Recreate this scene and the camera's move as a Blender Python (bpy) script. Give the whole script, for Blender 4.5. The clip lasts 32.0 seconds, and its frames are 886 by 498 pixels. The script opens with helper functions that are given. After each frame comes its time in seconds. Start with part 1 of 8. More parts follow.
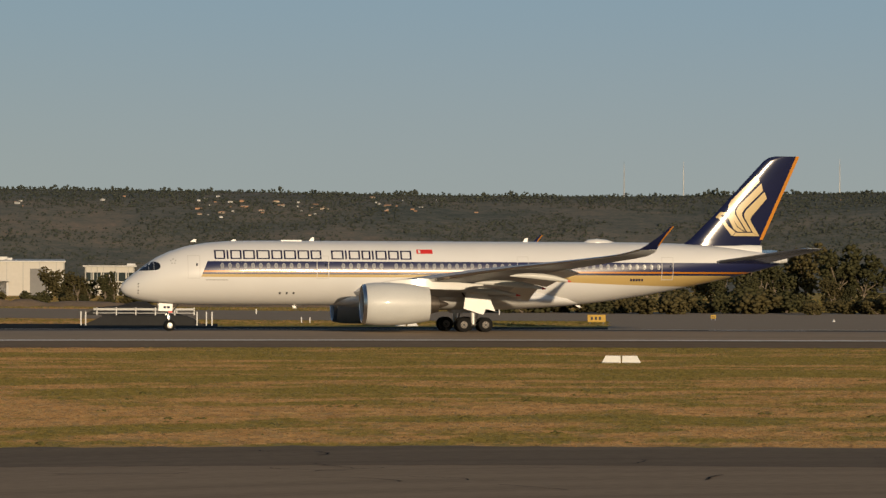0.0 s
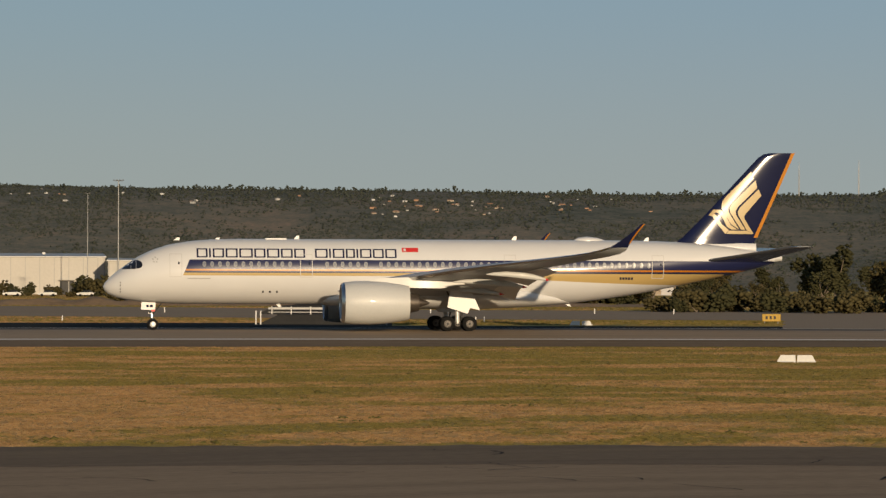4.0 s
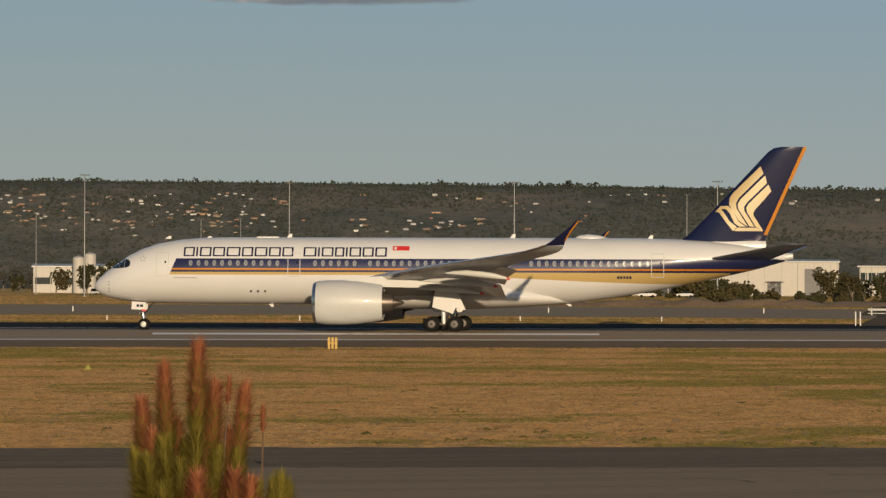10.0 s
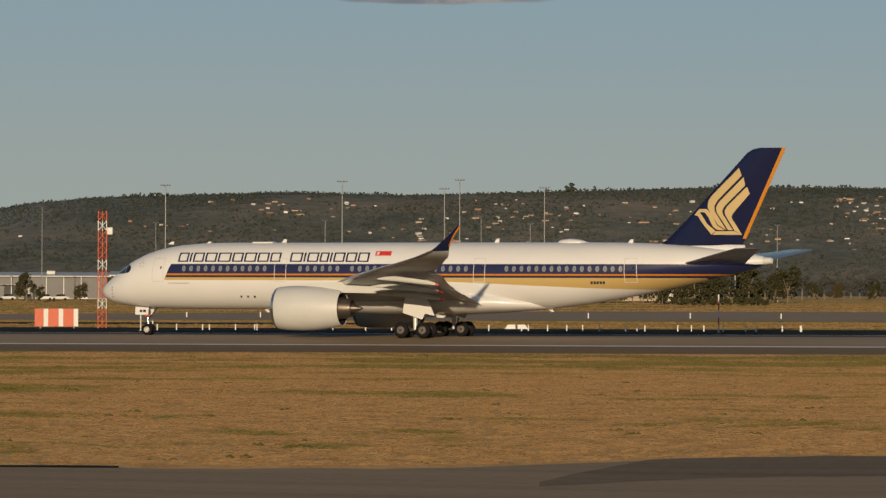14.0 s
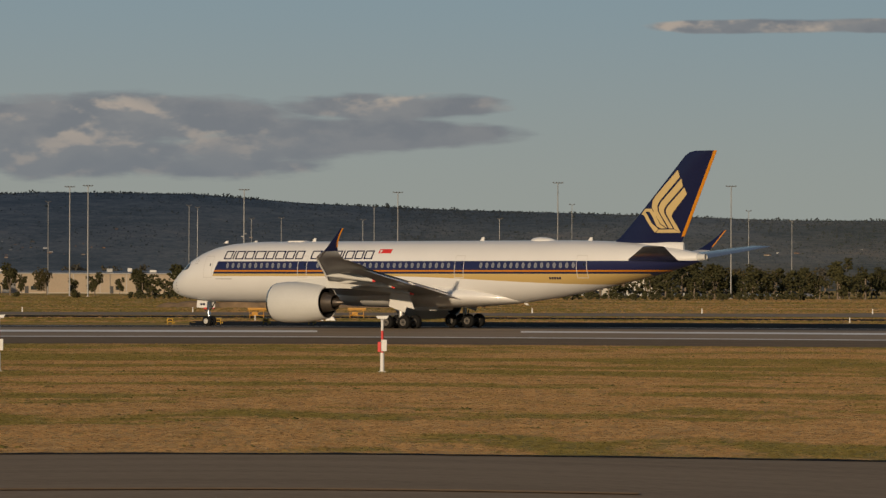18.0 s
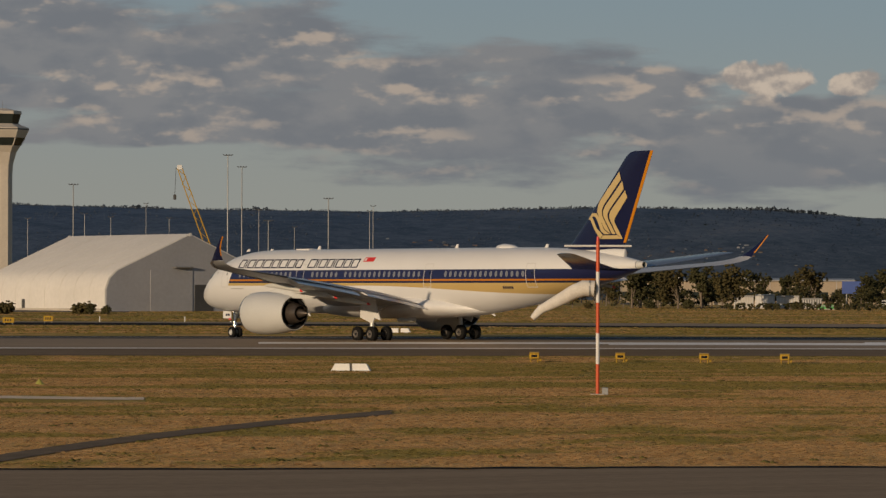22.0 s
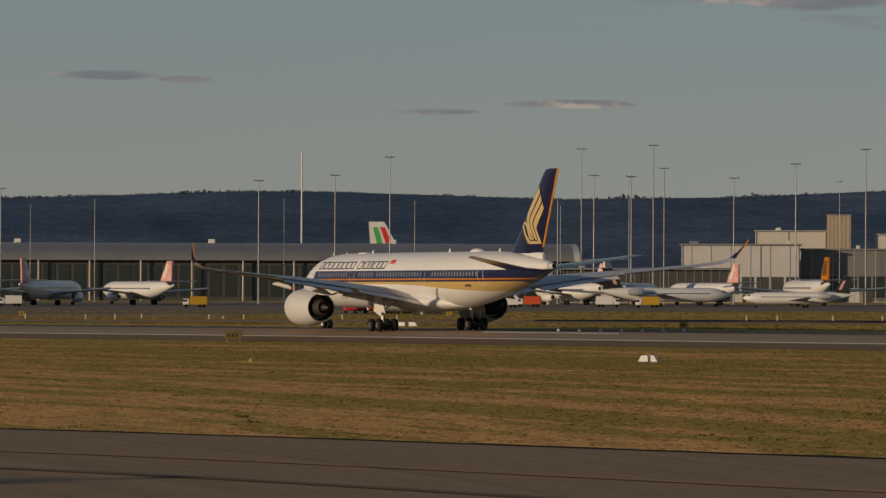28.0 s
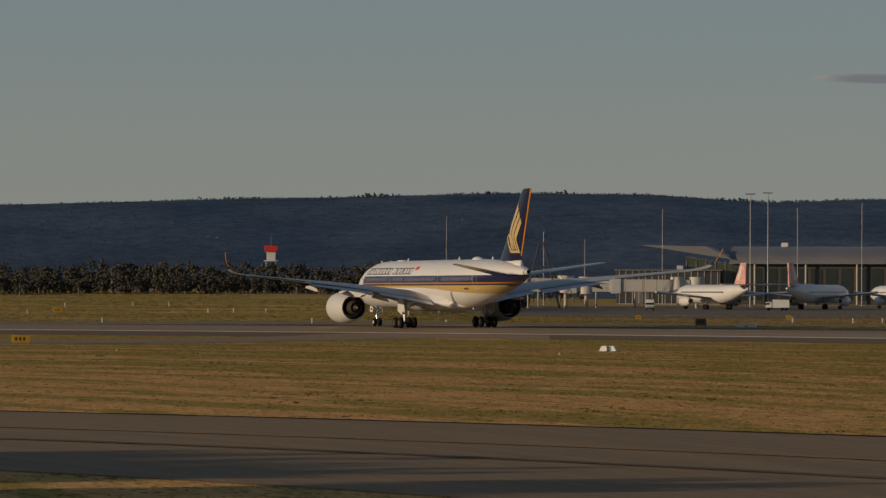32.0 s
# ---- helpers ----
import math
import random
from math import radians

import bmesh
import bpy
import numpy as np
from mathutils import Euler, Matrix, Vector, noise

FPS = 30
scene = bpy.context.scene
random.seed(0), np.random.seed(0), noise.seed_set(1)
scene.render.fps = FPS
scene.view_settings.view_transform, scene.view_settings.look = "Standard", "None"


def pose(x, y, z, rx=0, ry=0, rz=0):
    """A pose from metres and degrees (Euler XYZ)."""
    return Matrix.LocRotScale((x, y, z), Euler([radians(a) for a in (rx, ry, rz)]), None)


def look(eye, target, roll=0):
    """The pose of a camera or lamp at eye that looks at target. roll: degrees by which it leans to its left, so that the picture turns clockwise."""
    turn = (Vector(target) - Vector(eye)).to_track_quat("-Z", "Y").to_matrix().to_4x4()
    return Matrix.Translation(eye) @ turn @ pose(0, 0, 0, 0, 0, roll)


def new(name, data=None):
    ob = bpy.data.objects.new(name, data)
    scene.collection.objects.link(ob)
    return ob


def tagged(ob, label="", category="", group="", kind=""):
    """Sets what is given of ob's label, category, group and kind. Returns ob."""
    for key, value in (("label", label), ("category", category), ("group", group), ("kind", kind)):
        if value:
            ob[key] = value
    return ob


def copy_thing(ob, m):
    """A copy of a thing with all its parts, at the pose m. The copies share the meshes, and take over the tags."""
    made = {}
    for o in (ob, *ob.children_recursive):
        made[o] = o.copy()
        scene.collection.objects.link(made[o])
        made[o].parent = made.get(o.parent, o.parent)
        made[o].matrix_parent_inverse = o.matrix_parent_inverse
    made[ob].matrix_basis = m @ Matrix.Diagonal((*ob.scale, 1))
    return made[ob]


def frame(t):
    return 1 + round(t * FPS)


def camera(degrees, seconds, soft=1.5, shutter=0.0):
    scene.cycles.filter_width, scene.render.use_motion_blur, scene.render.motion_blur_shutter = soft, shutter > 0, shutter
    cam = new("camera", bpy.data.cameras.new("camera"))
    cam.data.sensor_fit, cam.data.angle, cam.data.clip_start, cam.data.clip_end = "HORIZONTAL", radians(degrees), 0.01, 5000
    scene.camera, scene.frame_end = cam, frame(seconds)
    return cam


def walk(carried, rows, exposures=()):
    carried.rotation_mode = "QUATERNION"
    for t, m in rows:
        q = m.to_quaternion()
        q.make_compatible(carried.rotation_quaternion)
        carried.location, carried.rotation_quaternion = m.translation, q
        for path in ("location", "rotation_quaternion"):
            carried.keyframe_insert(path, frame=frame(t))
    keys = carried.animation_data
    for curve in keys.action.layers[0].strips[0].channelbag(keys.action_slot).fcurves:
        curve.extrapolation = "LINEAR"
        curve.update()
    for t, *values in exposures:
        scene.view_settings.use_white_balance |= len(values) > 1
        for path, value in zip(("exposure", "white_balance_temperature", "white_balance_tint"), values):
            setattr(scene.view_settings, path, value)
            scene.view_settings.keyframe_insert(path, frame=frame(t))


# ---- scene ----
EXPOSURES = [(0, 0.0, 6500, 10), (13, 0.0, 6500, 10), (17, -0.15, 6550, 11), (20, -0.28, 6600, 12), (26, -0.33, 6750, 14), (32, -0.41, 6700, 13)]
# ---- camera: stands on one spot and pans after the aircraft ----
EYE = 4.0
# seconds, heading to the left of +y, pitch (degrees)
PAN = [
    (0, 0, 0.535), (0.5, 0.279, 0.526), (1, 0.55, 0.523), (1.5, 0.822, 0.516), (2, 1.086, 0.517), (2.5, 1.349, 0.517),
    (3, 1.681, 0.518), (3.5, 2.005, 0.516), (5.5, 3.506, 0.536), (6, 4.026, 0.539), (6.5, 4.569, 0.541), (7, 5.194, 0.54),
    (7.5, 5.813, 0.533), (8, 6.529, 0.516), (8.5, 7.275, 0.512), (9, 8.195, 0.505), (9.5, 9.152, 0.507), (10, 10.306, 0.509),
    (10.5, 11.474, 0.508), (11, 12.809, 0.523), (11.5, 14.113, 0.535), (12, 15.59, 0.544), (12.5, 16.993, 0.563), (13, 18.546, 0.571),
    (13.5, 20.076, 0.576), (15.5, 27.231, 0.572), (16, 29.221, 0.558), (16.5, 31.106, 0.548), (17, 32.953, 0.538), (17.5, 34.8, 0.524),
    (18, 36.624, 0.51), (18.5, 38.343, 0.508), (19, 40.235, 0.51), (19.5, 42.007, 0.521), (20, 43.952, 0.546), (20.5, 45.882, 0.572),
    (21, 47.872, 0.591), (21.5, 49.757, 0.617), (22, 51.823, 0.642), (22.5, 53.828, 0.663), (23, 55.939, 0.679), (23.5, 57.756, 0.694),
    (24, 59.678, 0.698), (24.5, 61.593, 0.7), (25, 63.53, 0.716), (25.5, 65.377, 0.731), (26, 67.262, 0.734), (26.5, 68.876, 0.724),
    (28.5, 74.718, 0.557), (29, 76.226, 0.533), (29.5, 77.477, 0.532), (30, 78.752, 0.553), (30.5, 79.875, 0.59), (31, 81.066, 0.63),
    (31.5, 82.212, 0.63), (32, 83.426, 0.625),
]
# seconds, x, y, heading of the aircraft (degrees)
TAXI = [
    (0, 2, 405.9, 8.94), (0.5, 0.09, 405.06, 8.89), (1, -1.89, 404.01, 8.82), (1.5, -4, 403.11, 8.74), (2, -6.19, 402.66, 8.64),
    (2.5, -8.29, 402.63, 8.52), (3, -10.75, 402.42, 8.44), (3.5, -13.05, 401.81, 8.32), (5.5, -24.28, 399.59, 7.64), (6, -27.71, 398.99, 7.49),
    (6.5, -31.14, 398.32, 7.3), (7, -35.1, 397.01, 7.13), (7.5, -39.28, 394.86, 6.88), (8, -44.22, 392.29, 6.66), (8.5, -49.4, 389.83, 6.39),
    (9, -55.62, 387.62, 6.21), (9.5, -61.96, 386.02, 5.98), (10, -69.4, 384.52, 5.85), (10.5, -76.85, 382.67, 5.64), (11, -85.34, 380.15, 5.48),
    (11.5, -93.52, 376.68, 5.17), (12, -102.7, 372.13, 4.9), (12.5, -111.63, 368.29, 4.43), (13, -122.12, 364.86, 3.96), (13.5, -132.47, 361.56, 3.32),
    (15.5, -181.41, 352.39, 1.38), (16, -194.89, 349.59, 1.24), (16.5, -208.31, 346.51, 1.1), (17, -222.23, 343.37, 1), (17.5, -236.3, 339.57, 0.96),
    (18, -249.69, 334.41, 0.94), (18.5, -261.48, 328.16, 0.83), (19, -273.28, 319.77, 0.89), (19.5, -282.94, 310.49, 0.81), (20, -291.72, 298.75, 0.89),
    (20.5, -298.61, 285.63, 0.97), (21, -304.17, 271.32, 1.12), (21.5, -308.51, 257.49, 1.21), (22, -313.7, 243.62, 1.53), (22.5, -318.92, 231.23, 1.88),
    (23, -324.46, 218.12, 2.43), (23.5, -329.03, 205.85, 2.8), (24, -335.69, 194.14, 3.37), (24.5, -345.7, 184.74, 4.02), (25, -358.85, 176.96, 4.76),
    (25.5, -373.55, 170.16, 5.45), (26, -388.35, 162.51, 6.2), (26.5, -401.07, 154.84, 6.68), (28.5, -460.63, 124.08, 8.34), (29, -475.55, 115.2, 8.95),
    (29.5, -488.84, 107.63, 9.38), (30, -500.39, 98.8, 9.91), (30.5, -510.13, 90.36, 10.35), (31, -519.03, 80.89, 10.89), (31.5, -527.18, 71.94, 11.42),
    (32, -535.3, 61.98, 12.04),
]


def aim(yaw, pitch, roll=0.17):
    return Matrix.Translation((0, 0, EYE)) @ pose(0, 0, 0, 90 + pitch, 0, yaw) @ pose(0, 0, 0, 0, 0, roll)


cam = camera(11.779, 32.0, soft=1.4)
walk(cam, [(t, aim(a, b)) for t, a, b in PAN], exposures=EXPOSURES)
# ---- sky and sun: a low, warm evening sun behind the camera ----
SUN_EL, SUN_AZ = 8.7, 163.5
world = bpy.data.worlds.new("world")
scene.world = world
world.use_nodes = True
wn, wl = world.node_tree.nodes, world.node_tree.links
sky = wn.new("ShaderNodeTexSky")
sky.sky_type = "NISHITA"
sky.sun_disc = False
sky.sun_elevation, sky.sun_rotation = radians(SUN_EL), radians(SUN_AZ)
sky.altitude, sky.air_density, sky.dust_density, sky.ozone_density = 20, 1.0, 0.6, 2.5
background = wn["Background"]
background.inputs["Strength"].default_value = 1.0


def wmath(op, *args):
    q = wn.new("ShaderNodeMath")
    q.operation = op
    for i, v in enumerate(args):
        if isinstance(v, (int, float)):
            q.inputs[i].default_value = v
        else:
            wl.new(v, q.inputs[i])
    return q.outputs[0]


def wmix(f, a, b, blend="MIX"):
    q = wn.new("ShaderNodeMix")
    q.data_type, q.blend_type = "RGBA", blend
    for key, v in (("Factor", f), ("A", a), ("B", b)):
        if isinstance(v, (int, float)):
            q.inputs[key].default_value = v
        elif isinstance(v, tuple):
            q.inputs[key].default_value = (*v, 1)
        else:
            wl.new(v, q.inputs[key])
    return q.outputs["Result"]


def wrange(v, a, b, c, d):
    q = wn.new("ShaderNodeMapRange")
    q.interpolation_type = "SMOOTHSTEP"
    for k, x in (("From Min", a), ("From Max", b), ("To Min", c), ("To Max", d)):
        q.inputs[k].default_value = x
    wl.new(v, q.inputs["Value"])
    return q.outputs["Result"]


GRID = 7600.0  # plan unit for bearings and heights: 1/7600 radian
wco = wn.new("ShaderNodeTexCoord")
wsep = wn.new("ShaderNodeSeparateXYZ")
wl.new(wco.outputs["Generated"], wsep.inputs["Vector"])
wu = wmath("MULTIPLY", wmath("ARCTAN2", wmath("MULTIPLY", wsep.outputs["X"], -1.0), wsep.outputs["Y"]), GRID)
wv = wmath("MULTIPLY", wmath("ARCSINE", wsep.outputs["Z"]), GRID)
# clear sky: pale and greenish at the skyline, bluer above, duller away from the sun's opposite point
clear = wmix(wrange(wv, 100, 640, 0, 1), (0.325, 0.362, 0.335), (0.238, 0.340, 0.392))
far_side = wrange(wu, 5500, 11500, 1.0, 0.885)
clear = wmix(1.0, clear, wmix(far_side, (0, 0, 0), (1, 1, 1)), "MULTIPLY")
clear = wmix(wrange(wu, 2500, 11500, 0, 1.0), clear, wmix(1.0, clear, (1.10, 1.0, 0.96), "MULTIPLY"))
clear = wmix(wrange(wu, -200, 2200, 1.0, 0.0), clear, wmix(1.0, clear, (0.985, 0.995, 1.045), "MULTIPLY"))
clear = wmix(wrange(wu, 7300, 9600, 0, 1.0), clear, wmix(1.0, clear, wmix(wrange(wv, 100, 640, 0, 1), (0.945, 1.005, 1.02), (0.99, 1.01, 0.965)), "MULTIPLY"))
high = wmix(1.0, sky.outputs["Color"], (0.118, 0.104, 0.100), "MULTIPLY")
aloft = wrange(wv, 900, 4200, 0, 1)
open_sky = wmix(aloft, clear, high)
# evening cloud: banks given by bearing, height and half-sizes, broken up by noise
BANKS = [(4950, 318, 240, 30), (5000, 272, 300, 34), (5450, 262, 540, 84), (6150, 275, 620, 118), (6800, 330, 640, 135), (7500, 415, 660, 140), (7350, 300, 420, 42), (8400, 480, 620, 72), (9000, 540, 460, 40),
         (4170, 462, 370, 15), (1600, 512, 300, 18), (2900, 520, 230, 12), (6950, 405, 330, 26), (10320, 385, 120, 12), (10170, 378, 55, 7), (9720, 322, 110, 8), (9480, 336, 130, 9)]
cover = None
for u0, v0, a, b in BANKS:
    du, dv = wmath("DIVIDE", wmath("SUBTRACT", wu, u0), float(a)), wmath("DIVIDE", wmath("SUBTRACT", wv, v0), float(b))
    m = wmath("SUBTRACT", 1.0, wmath("ADD", wmath("MULTIPLY", du, du), wmath("MULTIPLY", dv, dv)))
    cover = m if cover is None else wmath("MAXIMUM", cover, m)


def cloud_noise(lift, scale, detail, tall=110.0):
    c = wn.new("ShaderNodeCombineXYZ")
    wl.new(wmath("MULTIPLY", wu, 1 / 250.0), c.inputs["X"])
    wl.new(wmath("MULTIPLY", wmath("ADD", wv, lift), 1 / tall), c.inputs["Y"])
    t = wn.new("ShaderNodeTexNoise")
    t.inputs["Scale"].default_value, t.inputs["Detail"].default_value, t.inputs["Roughness"].default_value = scale, detail, 0.52
    wl.new(c.outputs["Vector"], t.inputs["Vector"])
    return t.outputs["Fac"]


# a smooth blue-grey sheet with a ragged edge, and sunlit puffs here and there on it
sheet = cloud_noise(0.0, 1.0, 6.0, 58.0)
body = wmath("ADD", wmath("MULTIPLY", wmath("MAXIMUM", cover, -1.0), 0.4), sheet)
dense = wrange(body, 0.52, 0.74, 0, 0.9)
puff = cloud_noise(0.0, 1.9, 4.0, 125.0)
ledge = wmath("SUBTRACT", puff, cloud_noise(16.0, 1.9, 4.0, 125.0))
where = wrange(cloud_noise(40.0, 0.8, 2.0, 90.0), 0.40, 0.58, 0, 0.85)
lit = wmath("MULTIPLY", wrange(ledge, 0.0, 0.15, 0, 1), where)
shade = wmix(wrange(puff, 0.36, 0.6, 0, 1), (0.172, 0.186, 0.206), (0.222, 0.228, 0.236))
cloud = wmix(lit, shade, (0.47, 0.39, 0.315))
cloud = wmix(wrange(wv, 170, 330, 0.75, 0.0), cloud, (0.17, 0.192, 0.215))
glare = wrange(wu, 2600, 5200, 0.95, 1.12)
_c = wn.new("ShaderNodeVectorMath")
_c.operation = "SCALE"
wl.new(cloud, _c.inputs[0]), wl.new(glare, _c.inputs["Scale"])
cloud = _c.outputs["Vector"]
low_sky = wmix(dense, open_sky, cloud)
# two sunlit cumulus heads over the bank
heads = None
for u0, v0, a, b in ((6300, 388, 92, 42), (6140, 380, 58, 32)):
    du, dv = wmath("DIVIDE", wmath("SUBTRACT", wu, u0), float(a)), wmath("DIVIDE", wmath("SUBTRACT", wv, v0), float(b))
    m = wmath("SUBTRACT", 1.0, wmath("ADD", wmath("MULTIPLY", du, du), wmath("MULTIPLY", dv, dv)))
    heads = m if heads is None else wmath("MAXIMUM", heads, m)
billow = cloud_noise(0.0, 3.2, 4.0, 210.0)
head_mask = wrange(wmath("ADD", wmath("MULTIPLY", wmath("MAXIMUM", heads, -1.0), 0.45), billow), 0.62, 0.76, 0, 0.92)
head_lit = wmix(wrange(wmath("SUBTRACT", billow, cloud_noise(11.0, 3.2, 4.0, 210.0)), -0.08, 0.12, 0, 1), (0.36, 0.325, 0.295), (0.66, 0.56, 0.45))
low_sky = wmix(head_mask, low_sky, head_lit)
wl.new(low_sky, background.inputs["Color"])

sun = new("sun", bpy.data.lights.new("sun", "SUN"))
sun.data.energy, sun.data.angle, sun.data.color = 4.1, radians(0.55), (1.0, 0.78, 0.52)
_a = radians(180 - SUN_AZ)
sun.matrix_world = look((math.sin(_a) * 500, -math.cos(_a) * 500, 500 * math.tan(radians(SUN_EL))), (0, 0, 0))
# ---- materials ----
def nodes_of(name, rough=0.6, metal=0.0, spec=0.5, coat=0.0):
    m = bpy.data.materials.new(name)
    m.use_nodes = True
    b = m.node_tree.nodes["Principled BSDF"]
    b.inputs["Roughness"].default_value, b.inputs["Metallic"].default_value = rough, metal
    b.inputs["Specular IOR Level"].default_value = spec
    b.inputs["Coat Weight"].default_value = coat
    b.inputs["Coat Roughness"].default_value = 0.08
    return m, m.node_tree.nodes, m.node_tree.links, b


def put(nt_nodes, kind, **values):
    n = nt_nodes.new(kind)
    for k, v in values.items():
        if k in n.inputs:
            n.inputs[k].default_value = v
    return n


def paint(name, colour, rough=0.5, metal=0.0, vary=0.18, size=1.5, fine=14.0, bump=0.02, coat=0.0, spec=0.5, per_object=0.0):
    """Plain surface with stains at one scale and grain at another."""
    m, n, l, b = nodes_of(name, rough, metal, spec, coat)
    co = n.new("ShaderNodeTexCoord")
    big, small = put(n, "ShaderNodeTexNoise", Scale=size, Detail=4.0), put(n, "ShaderNodeTexNoise", Scale=fine, Detail=5.0)
    l.new(co.outputs["Object"], big.inputs["Vector"]), l.new(co.outputs["Object"], small.inputs["Vector"])
    mix = n.new("ShaderNodeMath")
    mix.operation = "ADD"
    l.new(big.outputs["Fac"], mix.inputs[0]), l.new(small.outputs["Fac"], mix.inputs[1])
    ramp = n.new("ShaderNodeMapRange")
    ramp.inputs["From Min"].default_value, ramp.inputs["From Max"].default_value = 0.65, 1.35
    ramp.inputs["To Min"].default_value, ramp.inputs["To Max"].default_value = 1 - vary, 1 + vary
    l.new(mix.outputs[0], ramp.inputs["Value"])
    last = ramp.outputs["Result"]
    if per_object:
        info, var = n.new("ShaderNodeObjectInfo"), n.new("ShaderNodeMapRange")
        var.inputs["To Min"].default_value, var.inputs["To Max"].default_value = 1 - per_object, 1 + per_object
        l.new(info.outputs["Random"], var.inputs["Value"])
        mul = n.new("ShaderNodeMath")
        mul.operation = "MULTIPLY"
        l.new(last, mul.inputs[0]), l.new(var.outputs["Result"], mul.inputs[1])
        last = mul.outputs[0]
    tint = n.new("ShaderNodeVectorMath")
    tint.operation = "SCALE"
    tint.inputs[0].default_value = colour
    l.new(last, tint.inputs["Scale"])
    l.new(tint.outputs["Vector"], b.inputs["Base Color"])
    if bump:
        bp = put(n, "ShaderNodeBump", Strength=0.35, Distance=bump)
        l.new(small.outputs["Fac"], bp.inputs["Height"]), l.new(bp.outputs["Normal"], b.inputs["Normal"])
    return m


WHITE = paint("white_aircraft_paint", (0.62, 0.612, 0.59), 0.32, vary=0.035, size=0.35, fine=6, bump=0, coat=0.35)
NACELLE = paint("pale_grey_nacelle_paint", (0.50, 0.50, 0.475), 0.45, vary=0.05, size=0.6, fine=8, bump=0, coat=0.08)
WINGGREY = paint("grey_wing_paint", (0.35, 0.36, 0.38), 0.36, vary=0.08, size=0.5, fine=5, bump=0)
NAVY = paint("navy_paint", (0.009, 0.012, 0.042), 0.13, vary=0.1, size=0.4, fine=6, bump=0, coat=0.0, spec=0.3)
GOLD = paint("gold_paint", (0.46, 0.34, 0.15), 0.3, vary=0.06, size=0.5, bump=0, coat=0.3)
ORANGE = paint("orange_paint", (0.44, 0.16, 0.004), 0.55, vary=0.05, bump=0, spec=0.2)
RED = paint("red_paint", (0.55, 0.03, 0.025), 0.45, vary=0.12, size=3, bump=0)
REDORANGE = paint("red_orange_paint", (0.5, 0.07, 0.013), 0.5, vary=0.14, size=3, bump=0)
PLAINWHITE = paint("white_enamel", (0.60, 0.59, 0.56), 0.5, vary=0.08, size=4, bump=0)
STEEL = paint("bright_steel", (0.60, 0.59, 0.57), 0.25, 1.0, vary=0.08, size=3, bump=0)
HOTMETAL = paint("heat_stained_exhaust_metal", (0.115, 0.095, 0.078), 0.4, 0.7, vary=0.25, size=2, bump=0)
BLACK = paint("black_lining", (0.012, 0.012, 0.013), 0.6, vary=0.2, bump=0)
RUBBER = paint("tyre_rubber", (0.007, 0.0068, 0.0066), 0.8, vary=0.3, size=3, bump=0.004, spec=0.2)
DARKGLASS = paint("dark_window_glass", (0.012, 0.014, 0.017), 0.06, vary=0.1, bump=0, spec=0.8)
PANE = paint("cabin_pane", (0.13, 0.14, 0.17), 0.3, vary=0.1, bump=0, spec=0.6)
RIMWHITE = paint("window_surround", (0.22, 0.22, 0.225), 0.4, vary=0.05, bump=0)
SEAM = paint("door_seam", (0.34, 0.33, 0.31), 0.5, vary=0.05, bump=0)
PALESEAM = paint("pale_door_outline", (0.50, 0.49, 0.47), 0.5, vary=0.05, bump=0)
YELLOW = paint("yellow_sign_paint", (0.40, 0.235, 0.008), 0.5, vary=0.12, size=4, bump=0)
GALV = paint("galvanised_steel", (0.27, 0.27, 0.265), 0.5, 0.6, vary=0.12, size=3, bump=0, per_object=0.12)
CONCRETE = paint("pale_concrete", (0.40, 0.36, 0.30), 0.85, vary=0.12, size=0.25, fine=2.5, bump=0.03)
# ---- mesh tools ----
def finish(name, bm, materials, parent=None, label="", smooth=True):
    me = bpy.data.meshes.new(name)
    bm.normal_update()
    bm.to_mesh(me)
    bm.free()
    for m in materials if isinstance(materials, (list, tuple)) else [materials]:
        me.materials.append(m)
    if smooth:
        me.shade_smooth()
        me.set_sharp_from_angle(angle=radians(38))
    ob = new(name, me)
    if parent is not None:
        ob.parent = parent
    if label:
        ob["label"] = label
    return ob


def part(name, bm, material, parent, label="", smooth=True):
    return finish(name, bm, material, parent, label, smooth)


def thing(name, label, category, group="", m=None, kind=""):
    ob = new(name)
    if m is not None:
        ob.matrix_world = m
    return tagged(ob, label, category, group, kind)


def box(bm, x0, x1, y0, y1, z0, z1, bevel=0.0, mat=0):
    g = bmesh.ops.create_cube(bm, size=1)["verts"]
    for v in g:
        v.co = Vector((x0 + (v.co.x + 0.5) * (x1 - x0), y0 + (v.co.y + 0.5) * (y1 - y0), z0 + (v.co.z + 0.5) * (z1 - z0)))
    faces = list({f for v in g for f in v.link_faces})
    for f in faces:
        f.material_index = mat
    if bevel:
        bmesh.ops.bevel(bm, geom=list({e for v in g for e in v.link_edges}), offset=bevel, segments=1, affect="EDGES")
    return bm


def B(*a, **k):
    return box(bmesh.new(), *a, **k)


